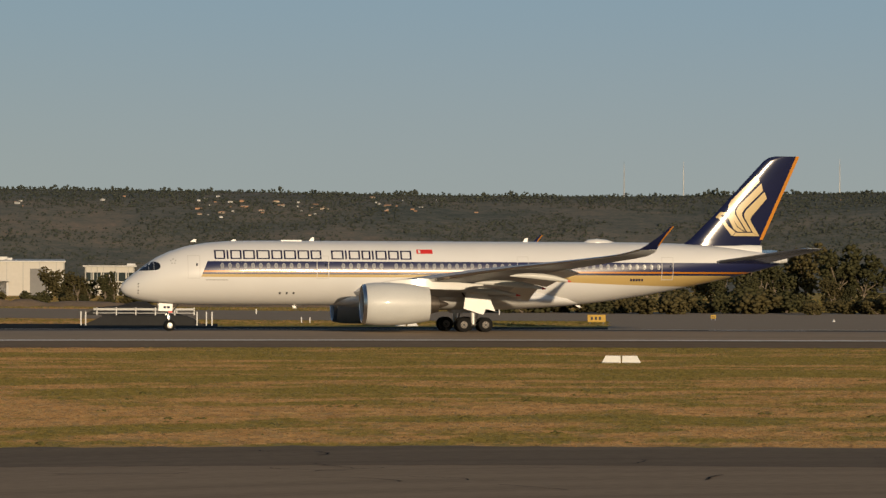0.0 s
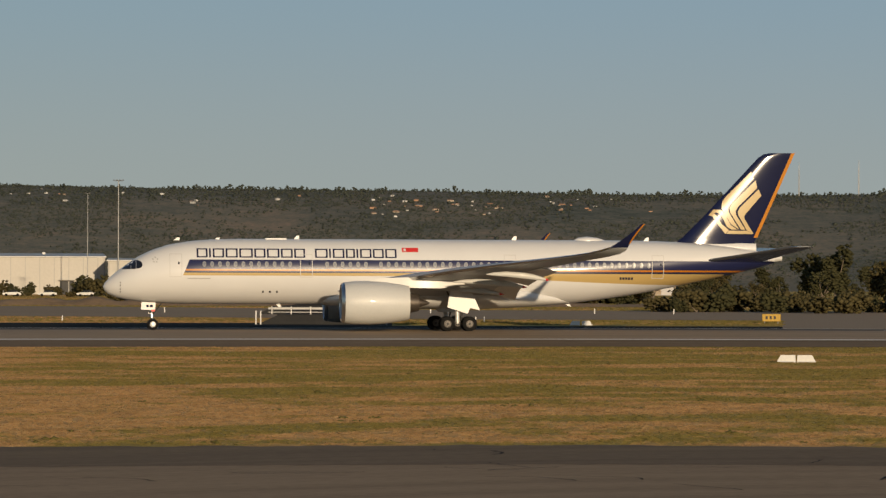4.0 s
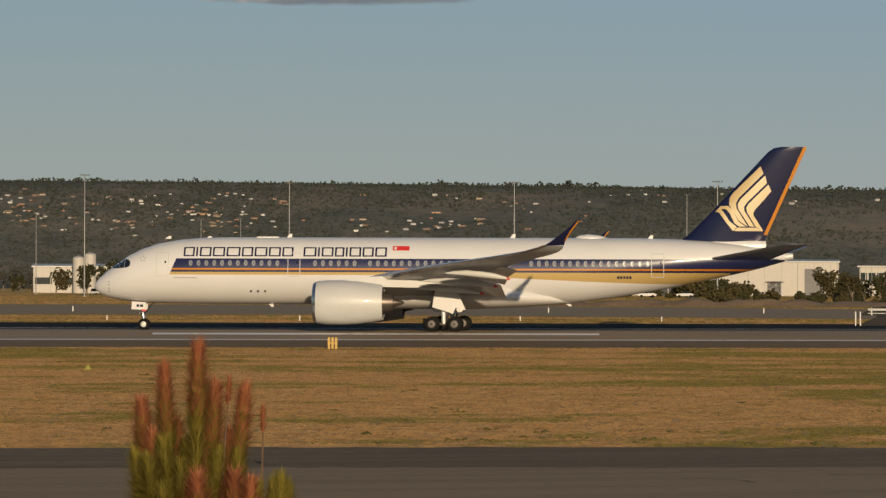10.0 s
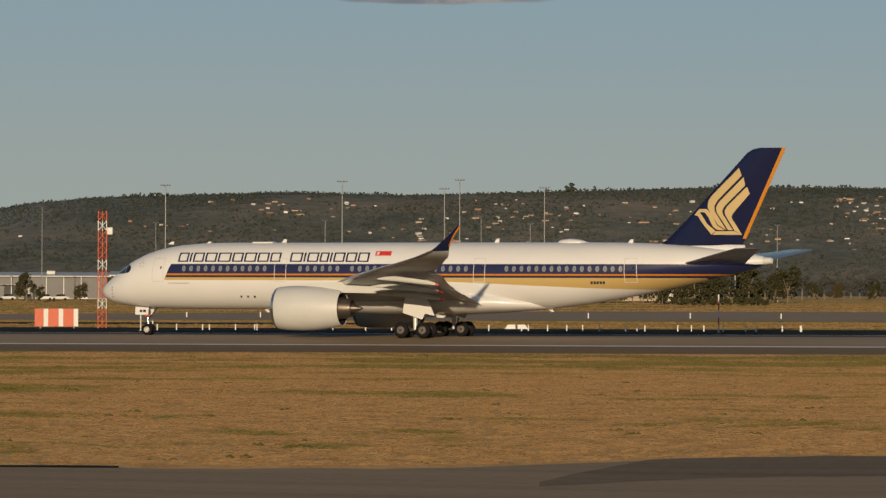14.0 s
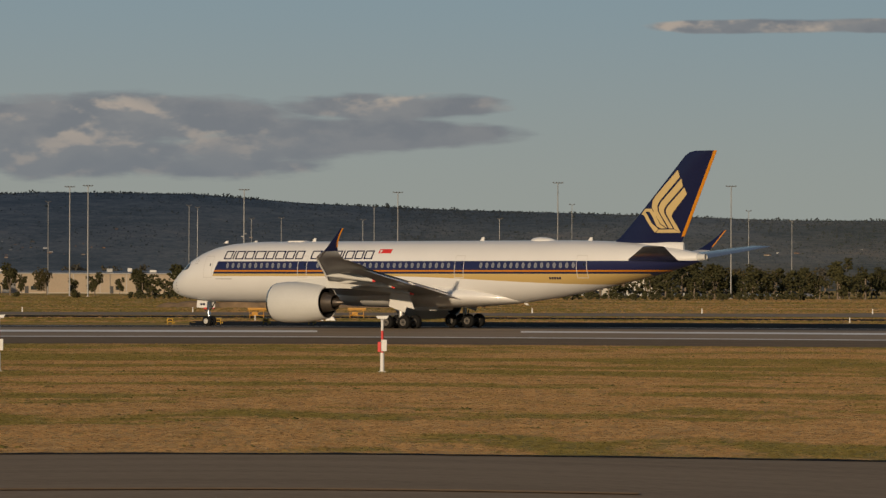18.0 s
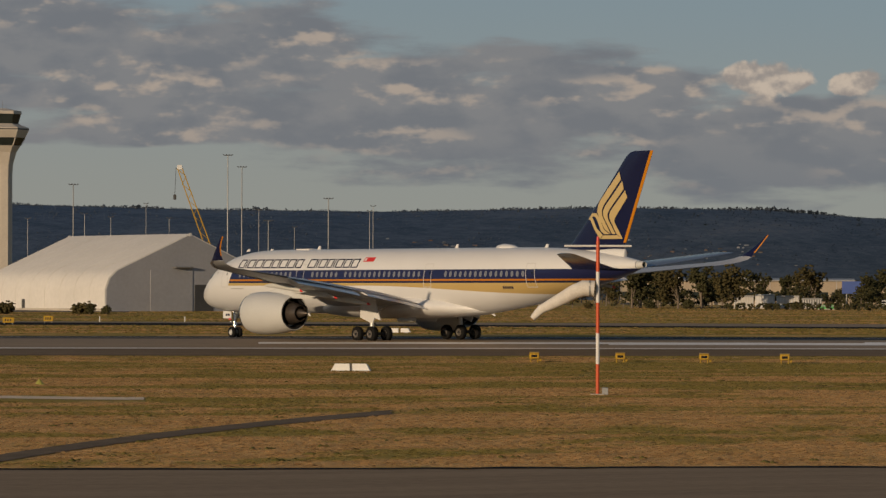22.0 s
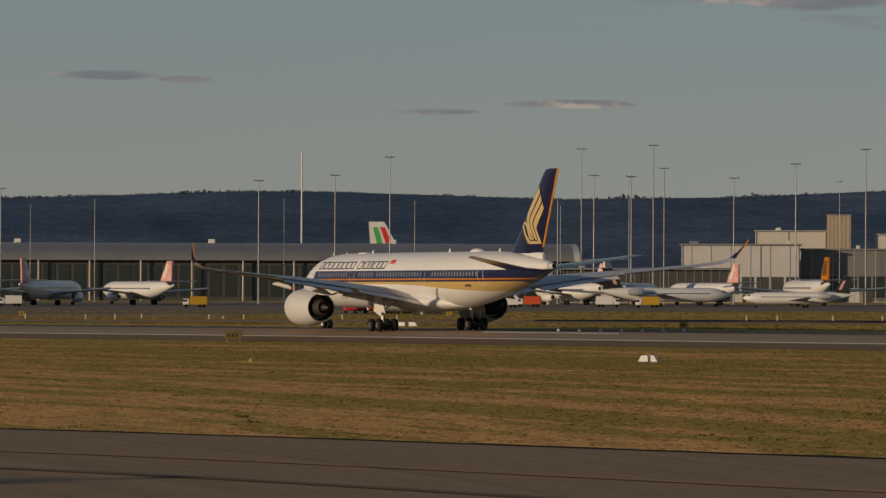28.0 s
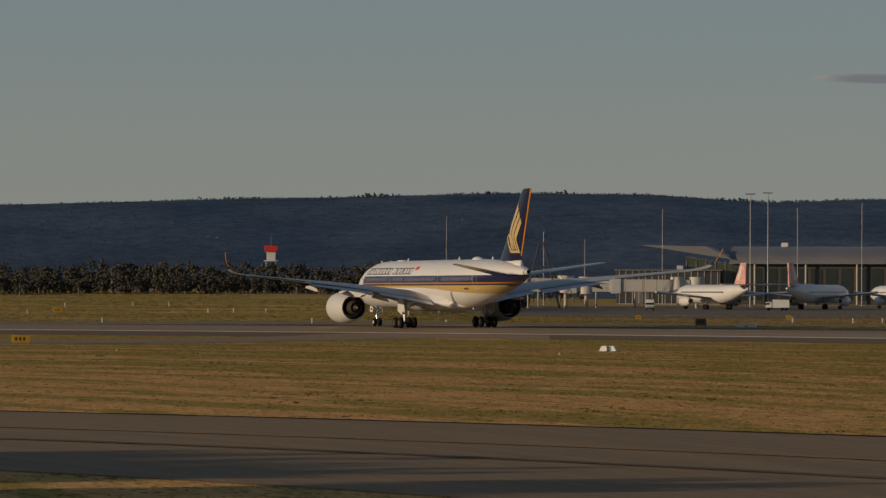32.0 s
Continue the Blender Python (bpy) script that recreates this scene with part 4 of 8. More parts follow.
# a stand beside the viewing spot, out of sight, whose shade lies over the near taxiway
for x, y, s in ((-119, -40, 1.0), (-126, -34, 0.8), (-113, -52, 1.15), (-131, -46, 1.0), (-104, -40, 0.8), (-108, -30, 1.0), (-100, -52, 1.2), (-122, -60, 1.3)):
    ob = copy_thing(TREES[2], pose(x, y, -1.5, 0, 0, x))
    ob.scale = (s, s, s)


# an unseen evening cloud bank high over the field, added to shade the eastern scarp
def build_cloud_bank():
    d = Vector((-math.sin(radians(180 - SUN_AZ)), math.cos(radians(180 - SUN_AZ)), -math.tan(radians(SUN_EL))))
    us = np.arange(3800, 12690, 60)
    ks = [0.02, 0.2, 0.4, 0.6, 0.8, 0.95, 1.1]
    top, low = [], []
    for u in us:
        for k in ks:
            kk = k + 0.05 * noise.noise((u * 0.003, k * 3, 5.0))
            p = slope(u + 90 * noise.noise((k * 4, u * 0.002, 2.0)), kk) - d * 1400
            puff = 14 * noise.noise((u * 0.006, k * 4, 1.0))
            low.append(p + Vector((0, 0, puff)))
            top.append(p + Vector((0, 0, 46 + 2.2 * puff)))
    n, m = len(ks), len(us)
    off = n * m
    f = []
    for i in range(m - 1):
        for j in range(n - 1):
            q = (i * n + j, i * n + j + 1, (i + 1) * n + j + 1, (i + 1) * n + j)
            f += [q, tuple(x + off for x in q[::-1])]
    rim = [i * n for i in range(m)] + [(m - 1) * n + j for j in range(1, n)] + [i * n + n - 1 for i in range(m - 2, -1, -1)] + [j for j in range(n - 2, 0, -1)]
    for a, b in zip(rim, rim[1:] + rim[:1]):
        f.append((a, b, b + off, a + off))
    me = bpy.data.meshes.new("cloud_bank")
    me.from_pydata(low + top, [], f)
    me.materials.append(CLOUD)
    bm = bmesh.new()
    bm.from_mesh(me)
    bmesh.ops.recalc_face_normals(bm, faces=bm.faces)
    bm.to_mesh(me)
    bm.free()
    me.shade_smooth()
    tagged(new("cloud_bank", me), "unseen grey cloud bank added to shade the scarp", "cloud", kind="structure")


CLOUD = paint("cloud_vapour", (0.75, 0.74, 0.73), 1.0, vary=0.08, size=0.01, fine=0.05, bump=0, spec=0.0)
_n, _l = CLOUD.node_tree.nodes, CLOUD.node_tree.links
_co, _sep, _thin, _wisp, _sum = _n.new("ShaderNodeTexCoord"), _n.new("ShaderNodeSeparateXYZ"), _n.new("ShaderNodeMapRange"), put(_n, "ShaderNodeTexNoise", Scale=0.006, Detail=4.0), _n.new("ShaderNodeMath")
_l.new(_co.outputs["Object"], _sep.inputs["Vector"]), _l.new(_co.outputs["Object"], _wisp.inputs["Vector"])
_sum.operation = "MULTIPLY_ADD"
_sum.inputs[1].default_value = 420.0
_l.new(_wisp.outputs["Fac"], _sum.inputs[0]), _l.new(_sep.outputs["X"], _sum.inputs[2])
_thin.interpolation_type = "SMOOTHSTEP"
for k, v in (("From Min", -1000.0), ("From Max", -1600.0), ("To Min", 0.0), ("To Max", 0.46)):
    _thin.inputs[k].default_value = v
_l.new(_sum.outputs[0], _thin.inputs["Value"])
_l.new(_thin.outputs["Result"], _n["Principled BSDF"].inputs["Alpha"])
build_cloud_bank()
# ---- grass: short dry tufts standing on the sheet of ground ----
def near_paved(a, r):
    d = rc(a) - r
    if 535 + 6 * max(0, min(9, a - 2)) < r < far_outer(a) + 2 and a < 62 or 62 <= a and 588 < r < 642 or r > 812 and 56 < a < 86 or a < -2.2 and 425 < r < 546:
        return True
    if (-86 if 3 < a < 40 else -61) < d < 33.2 or 22 < a < 72 and 527 + max(0, a - 30) * 2.4 < r < 557 + max(0, a - 30) * 2.6 or near_edge(a) - taxi_width(a) < r < near_edge(a) + 2.5:
        return True
    if a > 82 and rc(a) - 34 - max(0, a - 83.6) * 12.5 < r < rc(a) - 23 - max(0, a - 84.8) * 11:
        return True
    if 52.5 < a < 58.6 and abs(r - (201.2 - (a - 52.8) * 11.3)) < 4:
        return True
    if 55.8 < a < 67 and -9 < r - (231 + 9 * min(1, max(0, a - 56.3) / 4)) < 2.5:
        return True
    return False


def grass_patch(name, count, rfun, h0, h1, w0, w1, seed, label):
    rng = np.random.default_rng(seed)
    az = rng.uniform(-8.5, 91.5, count)
    pos, uvs = [], []
    for a in az:
        r = rfun(a, rng.random())
        if r is None or near_paved(a, r):
            continue
        s = radians(a)
        pos.append((-math.sin(s) * r, math.cos(s) * r, gz(a, r) - 0.01))
        uvs.append((s * 400, rc(a) - r))
    pos, uvs = np.array(pos), np.array(uvs)
    n = len(pos)
    verts = np.empty((n, 6, 3))
    for b in range(2):
        ang = np.arctan2(pos[:, 1], pos[:, 0]) + math.pi / 2 + rng.uniform(-0.9, 0.9, n)
        w, h = rng.uniform(w0, w1, n), rng.uniform(h0, h1, n) * np.interp(uvs[:, 0], [280, 620], [1.0, 0.6])
        c, s = np.cos(ang), np.sin(ang)
        off = rng.uniform(-1, 1, (n, 2)) * (w * 0.7)[:, None]
        lean = rng.uniform(-0.5, 0.5, (n, 2)) * h[:, None]
        x, y, z = pos[:, 0] + off[:, 0], pos[:, 1] + off[:, 1], pos[:, 2]
        verts[:, b * 3] = np.stack([x - c * w / 2, y - s * w / 2, z], 1)
        verts[:, b * 3 + 1] = np.stack([x + c * w / 2, y + s * w / 2, z], 1)
        verts[:, b * 3 + 2] = np.stack([x + lean[:, 0], y + lean[:, 1], z + h], 1)
    me = bpy.data.meshes.new(name)
    me.vertices.add(n * 6)
    me.vertices.foreach_set("co", verts.astype(np.float32).ravel())
    me.loops.add(n * 6)
    me.loops.foreach_set("vertex_index", np.arange(n * 6, dtype=np.int32))
    me.polygons.add(n * 2)
    me.polygons.foreach_set("loop_start", np.arange(0, n * 6, 3, dtype=np.int32))
    me.update(calc_edges=True)
    lay = me.uv_layers.new(name="along")
    lay.data.foreach_set("uv", np.repeat(uvs, 6, axis=0).astype(np.float32).ravel())
    me.materials.append(TUFT)
    tagged(new(name, me), label, "grass", kind="stuff")


grass_patch("grass", 380000, lambda a, q: math.sqrt(84 ** 2 + ((rc(a) - 32) ** 2 - 84 ** 2) * q), 0.03, 0.07, 0.18, 0.5, 1, "short dry brown and green grass beside the runway")
grass_patch("far_grass", 130000, lambda a, q: math.sqrt((rc(a) + 33) ** 2 + (1000 ** 2 - (rc(a) + 33) ** 2) * q ** 1.3), 0.07, 0.15, 0.5, 1.1, 2, "dry brown grass beyond the runway")


def build_weeds():
    """Low dark weeds dotted over the mown grass."""
    rng = np.random.default_rng(6)
    pts, size = [], []
    while len(pts) < 2200:
        a = rng.uniform(-8, 91)
        r = near_edge(a) + 4 + (rc(a) - 36 - near_edge(a)) * rng.random() ** 1.3
        if near_paved(a, r) or noise.noise((a * 0.9, r * 0.05, 4.0)) < rng.uniform(-0.5, 0.5):
            continue
        s, t = rng.uniform(0.06, 0.2), radians(a)
        for _ in range(3):
            pts.append((-math.sin(t) * r + rng.normal(0, 0.28), math.cos(t) * r + rng.normal(0, 0.28), gz(a, r) + s * 0.15))
            size.append(s)
    tagged(new("weeds", clumps("weeds", pts, size, WEED, rng, 0.4)), "low dark green weeds dotted over the dry grass", "weeds", kind="stuff")


WEED = leaf_mat("dull_green_weed_leaves", (0.09, 0.088, 0.026), (0.18, 0.15, 0.048), thin=0.3)
build_weeds()
# ---- the airliner: x runs aft from the main gear, -y is its port side ----
S0 = 32.5
SECT = [(0.0, 4.04, 3.96, 0.04), (0.15, 4.38, 3.62, 0.36), (0.5, 4.78, 3.32, 0.76), (1.2, 5.38, 3.02, 1.27), (2.2, 6.12, 2.8, 1.8),
        (3.2, 6.82, 2.66, 2.2), (4.5, 7.45, 2.55, 2.5), (6, 7.93, 2.48, 2.76), (8, 8.28, 2.45, 2.92), (10, 8.44, 2.44, 2.98), (12.5, 8.5, 2.44, 2.98),
        (41, 8.5, 2.44, 2.98), (44, 8.5, 2.62, 2.97), (47, 8.5, 3.0, 2.9), (50, 8.48, 3.48, 2.76), (53, 8.4, 4.05, 2.52), (56, 8.24, 4.68, 2.16),
        (59, 7.93, 5.34, 1.64), (60.8, 7.66, 5.78, 1.2), (62.2, 7.42, 6.18, 0.76), (63.0, 7.26, 6.42, 0.46)]


def section(s):
    st = [q[0] for q in SECT]
    return [float(np.interp(s, st, [q[k] for q in SECT])) for k in (1, 2, 3)]


def skin(s, z, side=-1, lift=0.0):
    zt, zb, w = section(s)
    c, h = (zt + zb) / 2, (zt - zb) / 2
    k = max(-0.999, min(0.999, (z - c) / h))
    n = Vector((0, side * math.sqrt(1 - k * k) / w, k / h)).normalized()
    return Vector((s - S0, side * w * math.sqrt(1 - k * k), z)) + n * lift


def decal(bm, s0, s1, z0, z1, side=-1, lift=0.012, ns=1, nz=2, slant=0.0, mat=0):
    """A painted patch on the fuselage skin between two stations and two heights."""
    grid = [[bm.verts.new(skin(s0 + (s1 - s0) * i / ns + slant * j / nz, z0 + (z1 - z0) * j / nz, side, lift)) for j in range(nz + 1)] for i in range(ns + 1)]
    for i in range(ns):
        for j in range(nz):
            q = (grid[i][j], grid[i + 1][j], grid[i + 1][j + 1], grid[i][j + 1])
            f = bm.faces.new(q if side < 0 else q[::-1])
            f.material_index = mat
    return bm


def livery():
    """White hull with a navy cheat line, orange pinstripe and a gold band that widens aft."""
    m, n, l, b = nodes_of("airliner_hull_paint", 0.24, 0, 0.35, 0.15)
    co, sep = n.new("ShaderNodeTexCoord"), n.new("ShaderNodeSeparateXYZ")
    l.new(co.outputs["Object"], sep.inputs["Vector"])

    def maths(op, a, c):
        q = n.new("ShaderNodeMath")
        q.operation = op
        for i, v in enumerate((a, c)):
            if isinstance(v, (int, float)):
                q.inputs[i].default_value = v
            else:
                l.new(v, q.inputs[i])
        return q.outputs[0]

    x, z = sep.outputs["X"], sep.outputs["Z"]

    def band(lo, hi, start):
        inside = maths("MULTIPLY", maths("GREATER_THAN", z, lo), maths("LESS_THAN", z, hi))
        edge = maths("SUBTRACT", x, maths("MULTIPLY", maths("SUBTRACT", z, 5.0), 0.42))
        return maths("MULTIPLY", inside, maths("GREATER_THAN", edge, start))

    low = n.new("ShaderNodeMapRange")
    low.interpolation_type = "SMOOTHSTEP"
    for k, v in (("From Min", -4.0), ("From Max", 22.0), ("To Min", 5.08), ("To Max", 4.3)):
        low.inputs[k].default_value = v
    l.new(x, low.inputs["Value"])
    grime = put(n, "ShaderNodeTexNoise", Scale=0.35, Detail=5.0)
    panel = put(n, "ShaderNodeTexNoise", Scale=3.0, Detail=2.0)
    l.new(co.outputs["Object"], grime.inputs["Vector"]), l.new(co.outputs["Object"], panel.inputs["Vector"])
    col = None
    layers = [(band(low.outputs["Result"], 5.34, -25.25), (0.44, 0.31, 0.115)), (band(5.33, 5.52, -25.25), (0.012, 0.016, 0.05)),
              (band(5.52, 5.68, -25.25), (0.44, 0.15, 0.005)), (band(5.68, 6.55, -25.25), (0.012, 0.016, 0.06))]
    tail = maths("MULTIPLY", maths("GREATER_THAN", x, 25.6), maths("LESS_THAN", maths("ADD", z, maths("MULTIPLY", maths("SUBTRACT", x, 25.6), -0.02)), 5.34))
    layers.append((tail, (0.012, 0.016, 0.05)))
    base = n.new("ShaderNodeMix")
    base.data_type = "RGBA"
    base.inputs["A"].default_value, base.inputs["B"].default_value = (0.58, 0.572, 0.555, 1), (0.645, 0.64, 0.62, 1)
    l.new(grime.outputs["Fac"], base.inputs["Factor"])
    col = base.outputs["Result"]
    for mask, c in layers:
        q = n.new("ShaderNodeMix")
        q.data_type = "RGBA"
        q.inputs["B"].default_value = (*c, 1)
        l.new(mask, q.inputs["Factor"]), l.new(col, q.inputs["A"])
        col = q.outputs["Result"]
    l.new(col, b.inputs["Base Color"])
    rr = n.new("ShaderNodeMapRange")
    rr.inputs["To Min"].default_value, rr.inputs["To Max"].default_value = 0.27, 0.38
    l.new(panel.outputs["Fac"], rr.inputs["Value"]), l.new(rr.outputs["Result"], b.inputs["Roughness"])
    return m


HULL = livery()


def foil(le, te, y, z, thick, n=9, axis="z", twist=0.0):
    """A wing section as a closed loop: upper side aft to fore, lower side back."""
    c = te - le
    pts = []
    us = [0.5 - 0.5 * math.cos(math.pi * i / n) for i in range(n + 1)]
    def th(u):
        return thick * c * 5 * (0.2969 * math.sqrt(u) - 0.126 * u - 0.3516 * u * u + 0.2843 * u ** 3 - 0.1015 * u ** 4)
    for u in reversed(us):
        pts.append((le + u * c, th(u) + 0.02 * c * math.sin(math.pi * u) + twist * (0.3 - u) * c))
    for u in us[1:-1]:
        pts.append((le + u * c, -th(u) * 0.9 + 0.02 * c * math.sin(math.pi * u) + twist * (0.3 - u) * c))
    if axis == "z":
        return [Vector((x - S0, y, z + h)) for x, h in pts]
    return [Vector((x - S0, y + h, z)) for x, h in pts]


def mirrored(rings, side):
    return [[Vector((p.x, p.y * -side, p.z)) for p in r] for r in rings]


WING = [(21.6, 36.8, 2.4, 3.55, 0.12), (24.3, 36.9, 6.0, 4.2, 0.105), (27.4, 37.1, 10.5, 4.9, 0.095), (30.7, 38.0, 15.2, 5.5, 0.085), (34.0, 39.4, 20.0, 6.0, 0.07),
        (37.5, 41.5, 25.0, 6.45, 0.06), (39.95, 43.2, 28.5, 6.8, 0.06), (41.2, 44.0, 30.0, 7.02, 0.06), (42.2, 44.4, 30.9, 7.28, 0.065), (42.95, 44.55, 31.3, 7.52, 0.07)]
TIPS = [(42.95, 44.55, 31.3, 7.52, 0.08), (43.5, 44.68, 31.55, 7.86, 0.085), (44.05, 44.9, 31.8, 8.26, 0.085), (44.6, 45.17, 32.0, 8.68, 0.085), (45.12, 45.5, 32.15, 9.12, 0.08), (45.55, 45.85, 32.25, 9.55, 0.07)]


def wing_low(y):
    ys = [w[2] for w in WING]
    return [float(np.interp(y, ys, [w[k] for w in WING])) for k in (0, 1, 3)]


def build_plane():
    p = thing("airliner", "white wide-body airliner with navy and gold stripes on the runway", "aircraft")
    # fuselage
    st = sorted({0.0, 0.05, 0.15, 0.3, 0.5, 0.8, 1.2, 1.7, 2.2, 2.7, 3.2, 3.8, 4.5, 5.2, 6, 7, 8, 9, 10, 11.2, 12.5, *range(14, 41, 3), *np.arange(41, 63.0, 1.0), 63.0})
    # smooth radii through the key sections
    rings = []
    for s in st:
        zt, zb, w = section(s)
        c, h = (zt + zb) / 2, (zt - zb) / 2
        rings.append([Vector((s - S0, w * math.sin(a), c + h * math.cos(a))) for a in (2 * math.pi * i / 48 for i in range(48))])
    bm = loft(bmesh.new(), rings)
    bmesh.ops.recalc_face_normals(bm, faces=bm.faces)
    part("fuselage", bm, HULL, p, "white hull with navy cheat line, orange pinstripe and gold band")
    # belly fairing
    rings = []
    for s, w, zb, zt in ((19.5, 0.4, 2.5, 2.9), (21, 2.0, 2.3, 3.6), (23.5, 3.0, 2.12, 4.2), (27, 3.35, 2.02, 4.4), (35, 3.35, 2.02, 4.3), (39, 2.9, 2.2, 4.1), (42, 1.9, 2.42, 3.6), (44.2, 0.3, 2.66, 2.9)):
        c, h = (zt + zb) / 2, (zt - zb) / 2
        rings.append([Vector((s - S0, w * abs(math.sin(a)) ** 0.8 * (1 if math.sin(a) > 0 else -1), c + h * math.cos(a))) for a in (2 * math.pi * i / 32 for i in range(32))])
    bm = loft(bmesh.new(), rings)
    bmesh.ops.recalc_face_normals(bm, faces=bm.faces)
    part("belly_fairing", bm, WHITE, p)
    # cockpit glazing
    for side in (-1, 1):
        bm = bmesh.new()
        cols = [(1.72, 5.62, 5.68), (1.95, 5.62, 5.90), (2.3, 5.63, 6.16), (2.65, 5.65, 6.38), (2.95, 5.67, 6.47), (3.2, 5.7, 6.46), (3.4, 5.76, 6.38), (3.52, 5.86, 6.26), (3.57, 6.0, 6.12)]
        grid = [[bm.verts.new(skin(s, z0 + (z1 - z0) * j / 3, side, 0.015)) for j in range(4)] for s, z0, z1 in cols]
        for a, b in zip(grid, grid[1:]):
            for j in range(3):
                q = (a[j], b[j], b[j + 1], a[j + 1])
                bm.faces.new(q if side < 0 else q[::-1])
        part("cockpit_window", bm, DARKGLASS, p, "black-masked wraparound cockpit glazing")
        for s in (2.5, 2.98):
            part("window_post", decal(bmesh.new(), s, s + 0.035, 5.72, section(s)[0] - 0.36 if s < 2.6 else 6.42, side, 0.022, 1, 3), WINGGREY, p)
    # cabin windows
    groups = [(9.25, 0.72, 12), (20.6, 0.72, 6), (25.6, 0.72, 17), (40.2, 0.70, 16)]
    for side in (-1, 1):
        for s0, step, count in groups:
            for i in range(count):
                s = s0 + i * step
                if s > 36.8 and s < 39.2:
                    continue
                bm = bmesh.new()
                ring, inner = [], []
                for k in range(12):
                    a = 2 * math.pi * k / 12
                    ring.append(bm.verts.new(skin(s + 0.175 * math.cos(a), 6.13 + 0.265 * math.sin(a), side, 0.014)))
                    inner.append(bm.verts.new(skin(s + 0.115 * math.cos(a), 6.13 + 0.195 * math.sin(a), side, 0.008)))
                for k in range(12):
                    q = (ring[k], ring[(k + 1) % 12], inner[(k + 1) % 12], inner[k])
                    bm.faces.new(q if side < 0 else q[::-1])
                f = bm.faces.new(inner if side < 0 else inner[::-1])
                f.material_index = 1
                part("cabin_window", bm, [RIMWHITE, PANE], p, smooth=False)
    # cabin doors, drawn by their seams
    for side in (-1, 1):
        for s, w in ((6.05, 1.15), (18.1, 1.15), (37.1, 1.1), (51.0, 1.15)):
            bm = bmesh.new()
            for a, b, c, d in ((s, s + w, 7.02, 7.08), (s, s + w, 4.92, 4.98), (s, s + 0.055, 4.98, 7.02), (s + w - 0.055, s + w, 4.98, 7.02)):
                decal(bm, a, b, c, d, side, 0.016, 3 if b - a > 0.5 else 1, 5 if d - c > 0.5 else 1)
            door = part("cabin_door", bm, PALESEAM, p, "cabin door outlined by a pale seam")
            part("door_window", decal(bmesh.new(), s + w * 0.68, s + w * 0.68 + 0.14, 6.1, 6.32, side, 0.018), DARKGLASS, door)
    # titles as plain blocks, flag, registration as bars
    widths = [0.98, 0.3, 1.02, 1.08, 1.22, 1.0, 1.12, 1.06, 0.98, 0, 1.14, 0.3, 1.04, 0.82, 0.3, 1.02, 0.98, 1.02]
    for side in (-1, 1):
        s = 8.55
        for w in widths:
            w *= 1.03
            if not w:
                s += 0.78
                continue
            bm = bmesh.new()
            for a, b, c, d in ((s, s + w, 7.47, 7.58), (s, s + w, 6.74, 6.85), (s, s + 0.16, 6.85, 7.47), (s + w - 0.16, s + w, 6.85, 7.47)) if w > 0.5 else ((s, s + 0.16, 6.74, 7.58),):
                decal(bm, a, b, c, d, side, 0.012, 2 if b - a > 0.4 else 1, 3 if d - c > 0.4 else 1, slant=0.0)
            part("title_block", bm, NAVY, p)
            s += (w if w > 0.5 else 0.2) + 0.14
        bm = decal(bmesh.new(), 27.6, 29.12, 7.3, 7.7, side, 0.012, 3, 2)
        decal(bm, 27.75, 27.97, 7.38, 7.62, side, 0.018, 1, 1, mat=1)
        decal(bm, 27.6, 29.12, 7.22, 7.3, side, 0.012, 3, 1, mat=1)
        part("flag", bm, [RED, PLAINWHITE], p, "small red and white flag")
        for i in range(5):
            part("registration_bar", decal(bmesh.new(), 47.95 + 0.27 * i, 48.14 + 0.27 * i, 4.8, 5.03, side, 0.012), NAVY, p)
        part("marking_bar", decal(bmesh.new(), 7.7, 9.8, 4.76, 4.84, side, 0.012, 3, 1), SEAM, p)
        for k in range(5):
            a = math.pi / 2 + k * 2 * math.pi / 5
            cx, cz = 4.75 + 0.22 * math.cos(a), 6.5 + 0.22 * math.sin(a)
            part("emblem_star", decal(bmesh.new(), cx - 0.06, cx + 0.06, cz - 0.06, cz + 0.06, side, 0.012, 1, 1), SEAM, p)
        for k in range(3):
            part("vent", decal(bmesh.new(), 14.6 + 0.65 * k, 14.78 + 0.65 * k, 3.5, 3.68, side, 0.012), BLACK, p)
        for k, z in enumerate((4.35, 4.1, 3.75, 3.5)):
            part("probe", decal(bmesh.new(), 1.5, 1.6, z, z + 0.1, side, 0.02), BLACK, p)
    # wings
    for side in (-1, 1):
        w = new("wing")
        w.parent = p
        rings = mirrored([foil(le, te, -y, z, th, twist=0.03) for le, te, y, z, th in WING], -side)
        rings = [[Vector((q.x, side * abs(q.y), q.z)) for q in r] for r in rings]
        bm = loft(bmesh.new(), rings)
        bmesh.ops.recalc_face_normals(bm, faces=bm.faces)
        part("wing_panel", bm, WINGGREY, w, "grey swept wing with a bright leading edge")
        # curved tip
        rings = []
        for i, (le, te, y, z, th) in enumerate(TIPS):
            lean = [0.6, 0.8, 0.95, 1.05, 1.15, 1.2][i]
            ring = foil(le, te, 0, 0, th)
            rings.append([Vector((q.x, side * (y - q.z * math.sin(lean)), z + q.z * math.cos(lean))) for q in ring])
        bm = loft(bmesh.new(), rings)
        bmesh.ops.recalc_face_normals(bm, faces=bm.faces)
        part("winglet", bm, NAVY, w, "navy curved wingtip with an orange trailing edge")
        bm = bmesh.new()
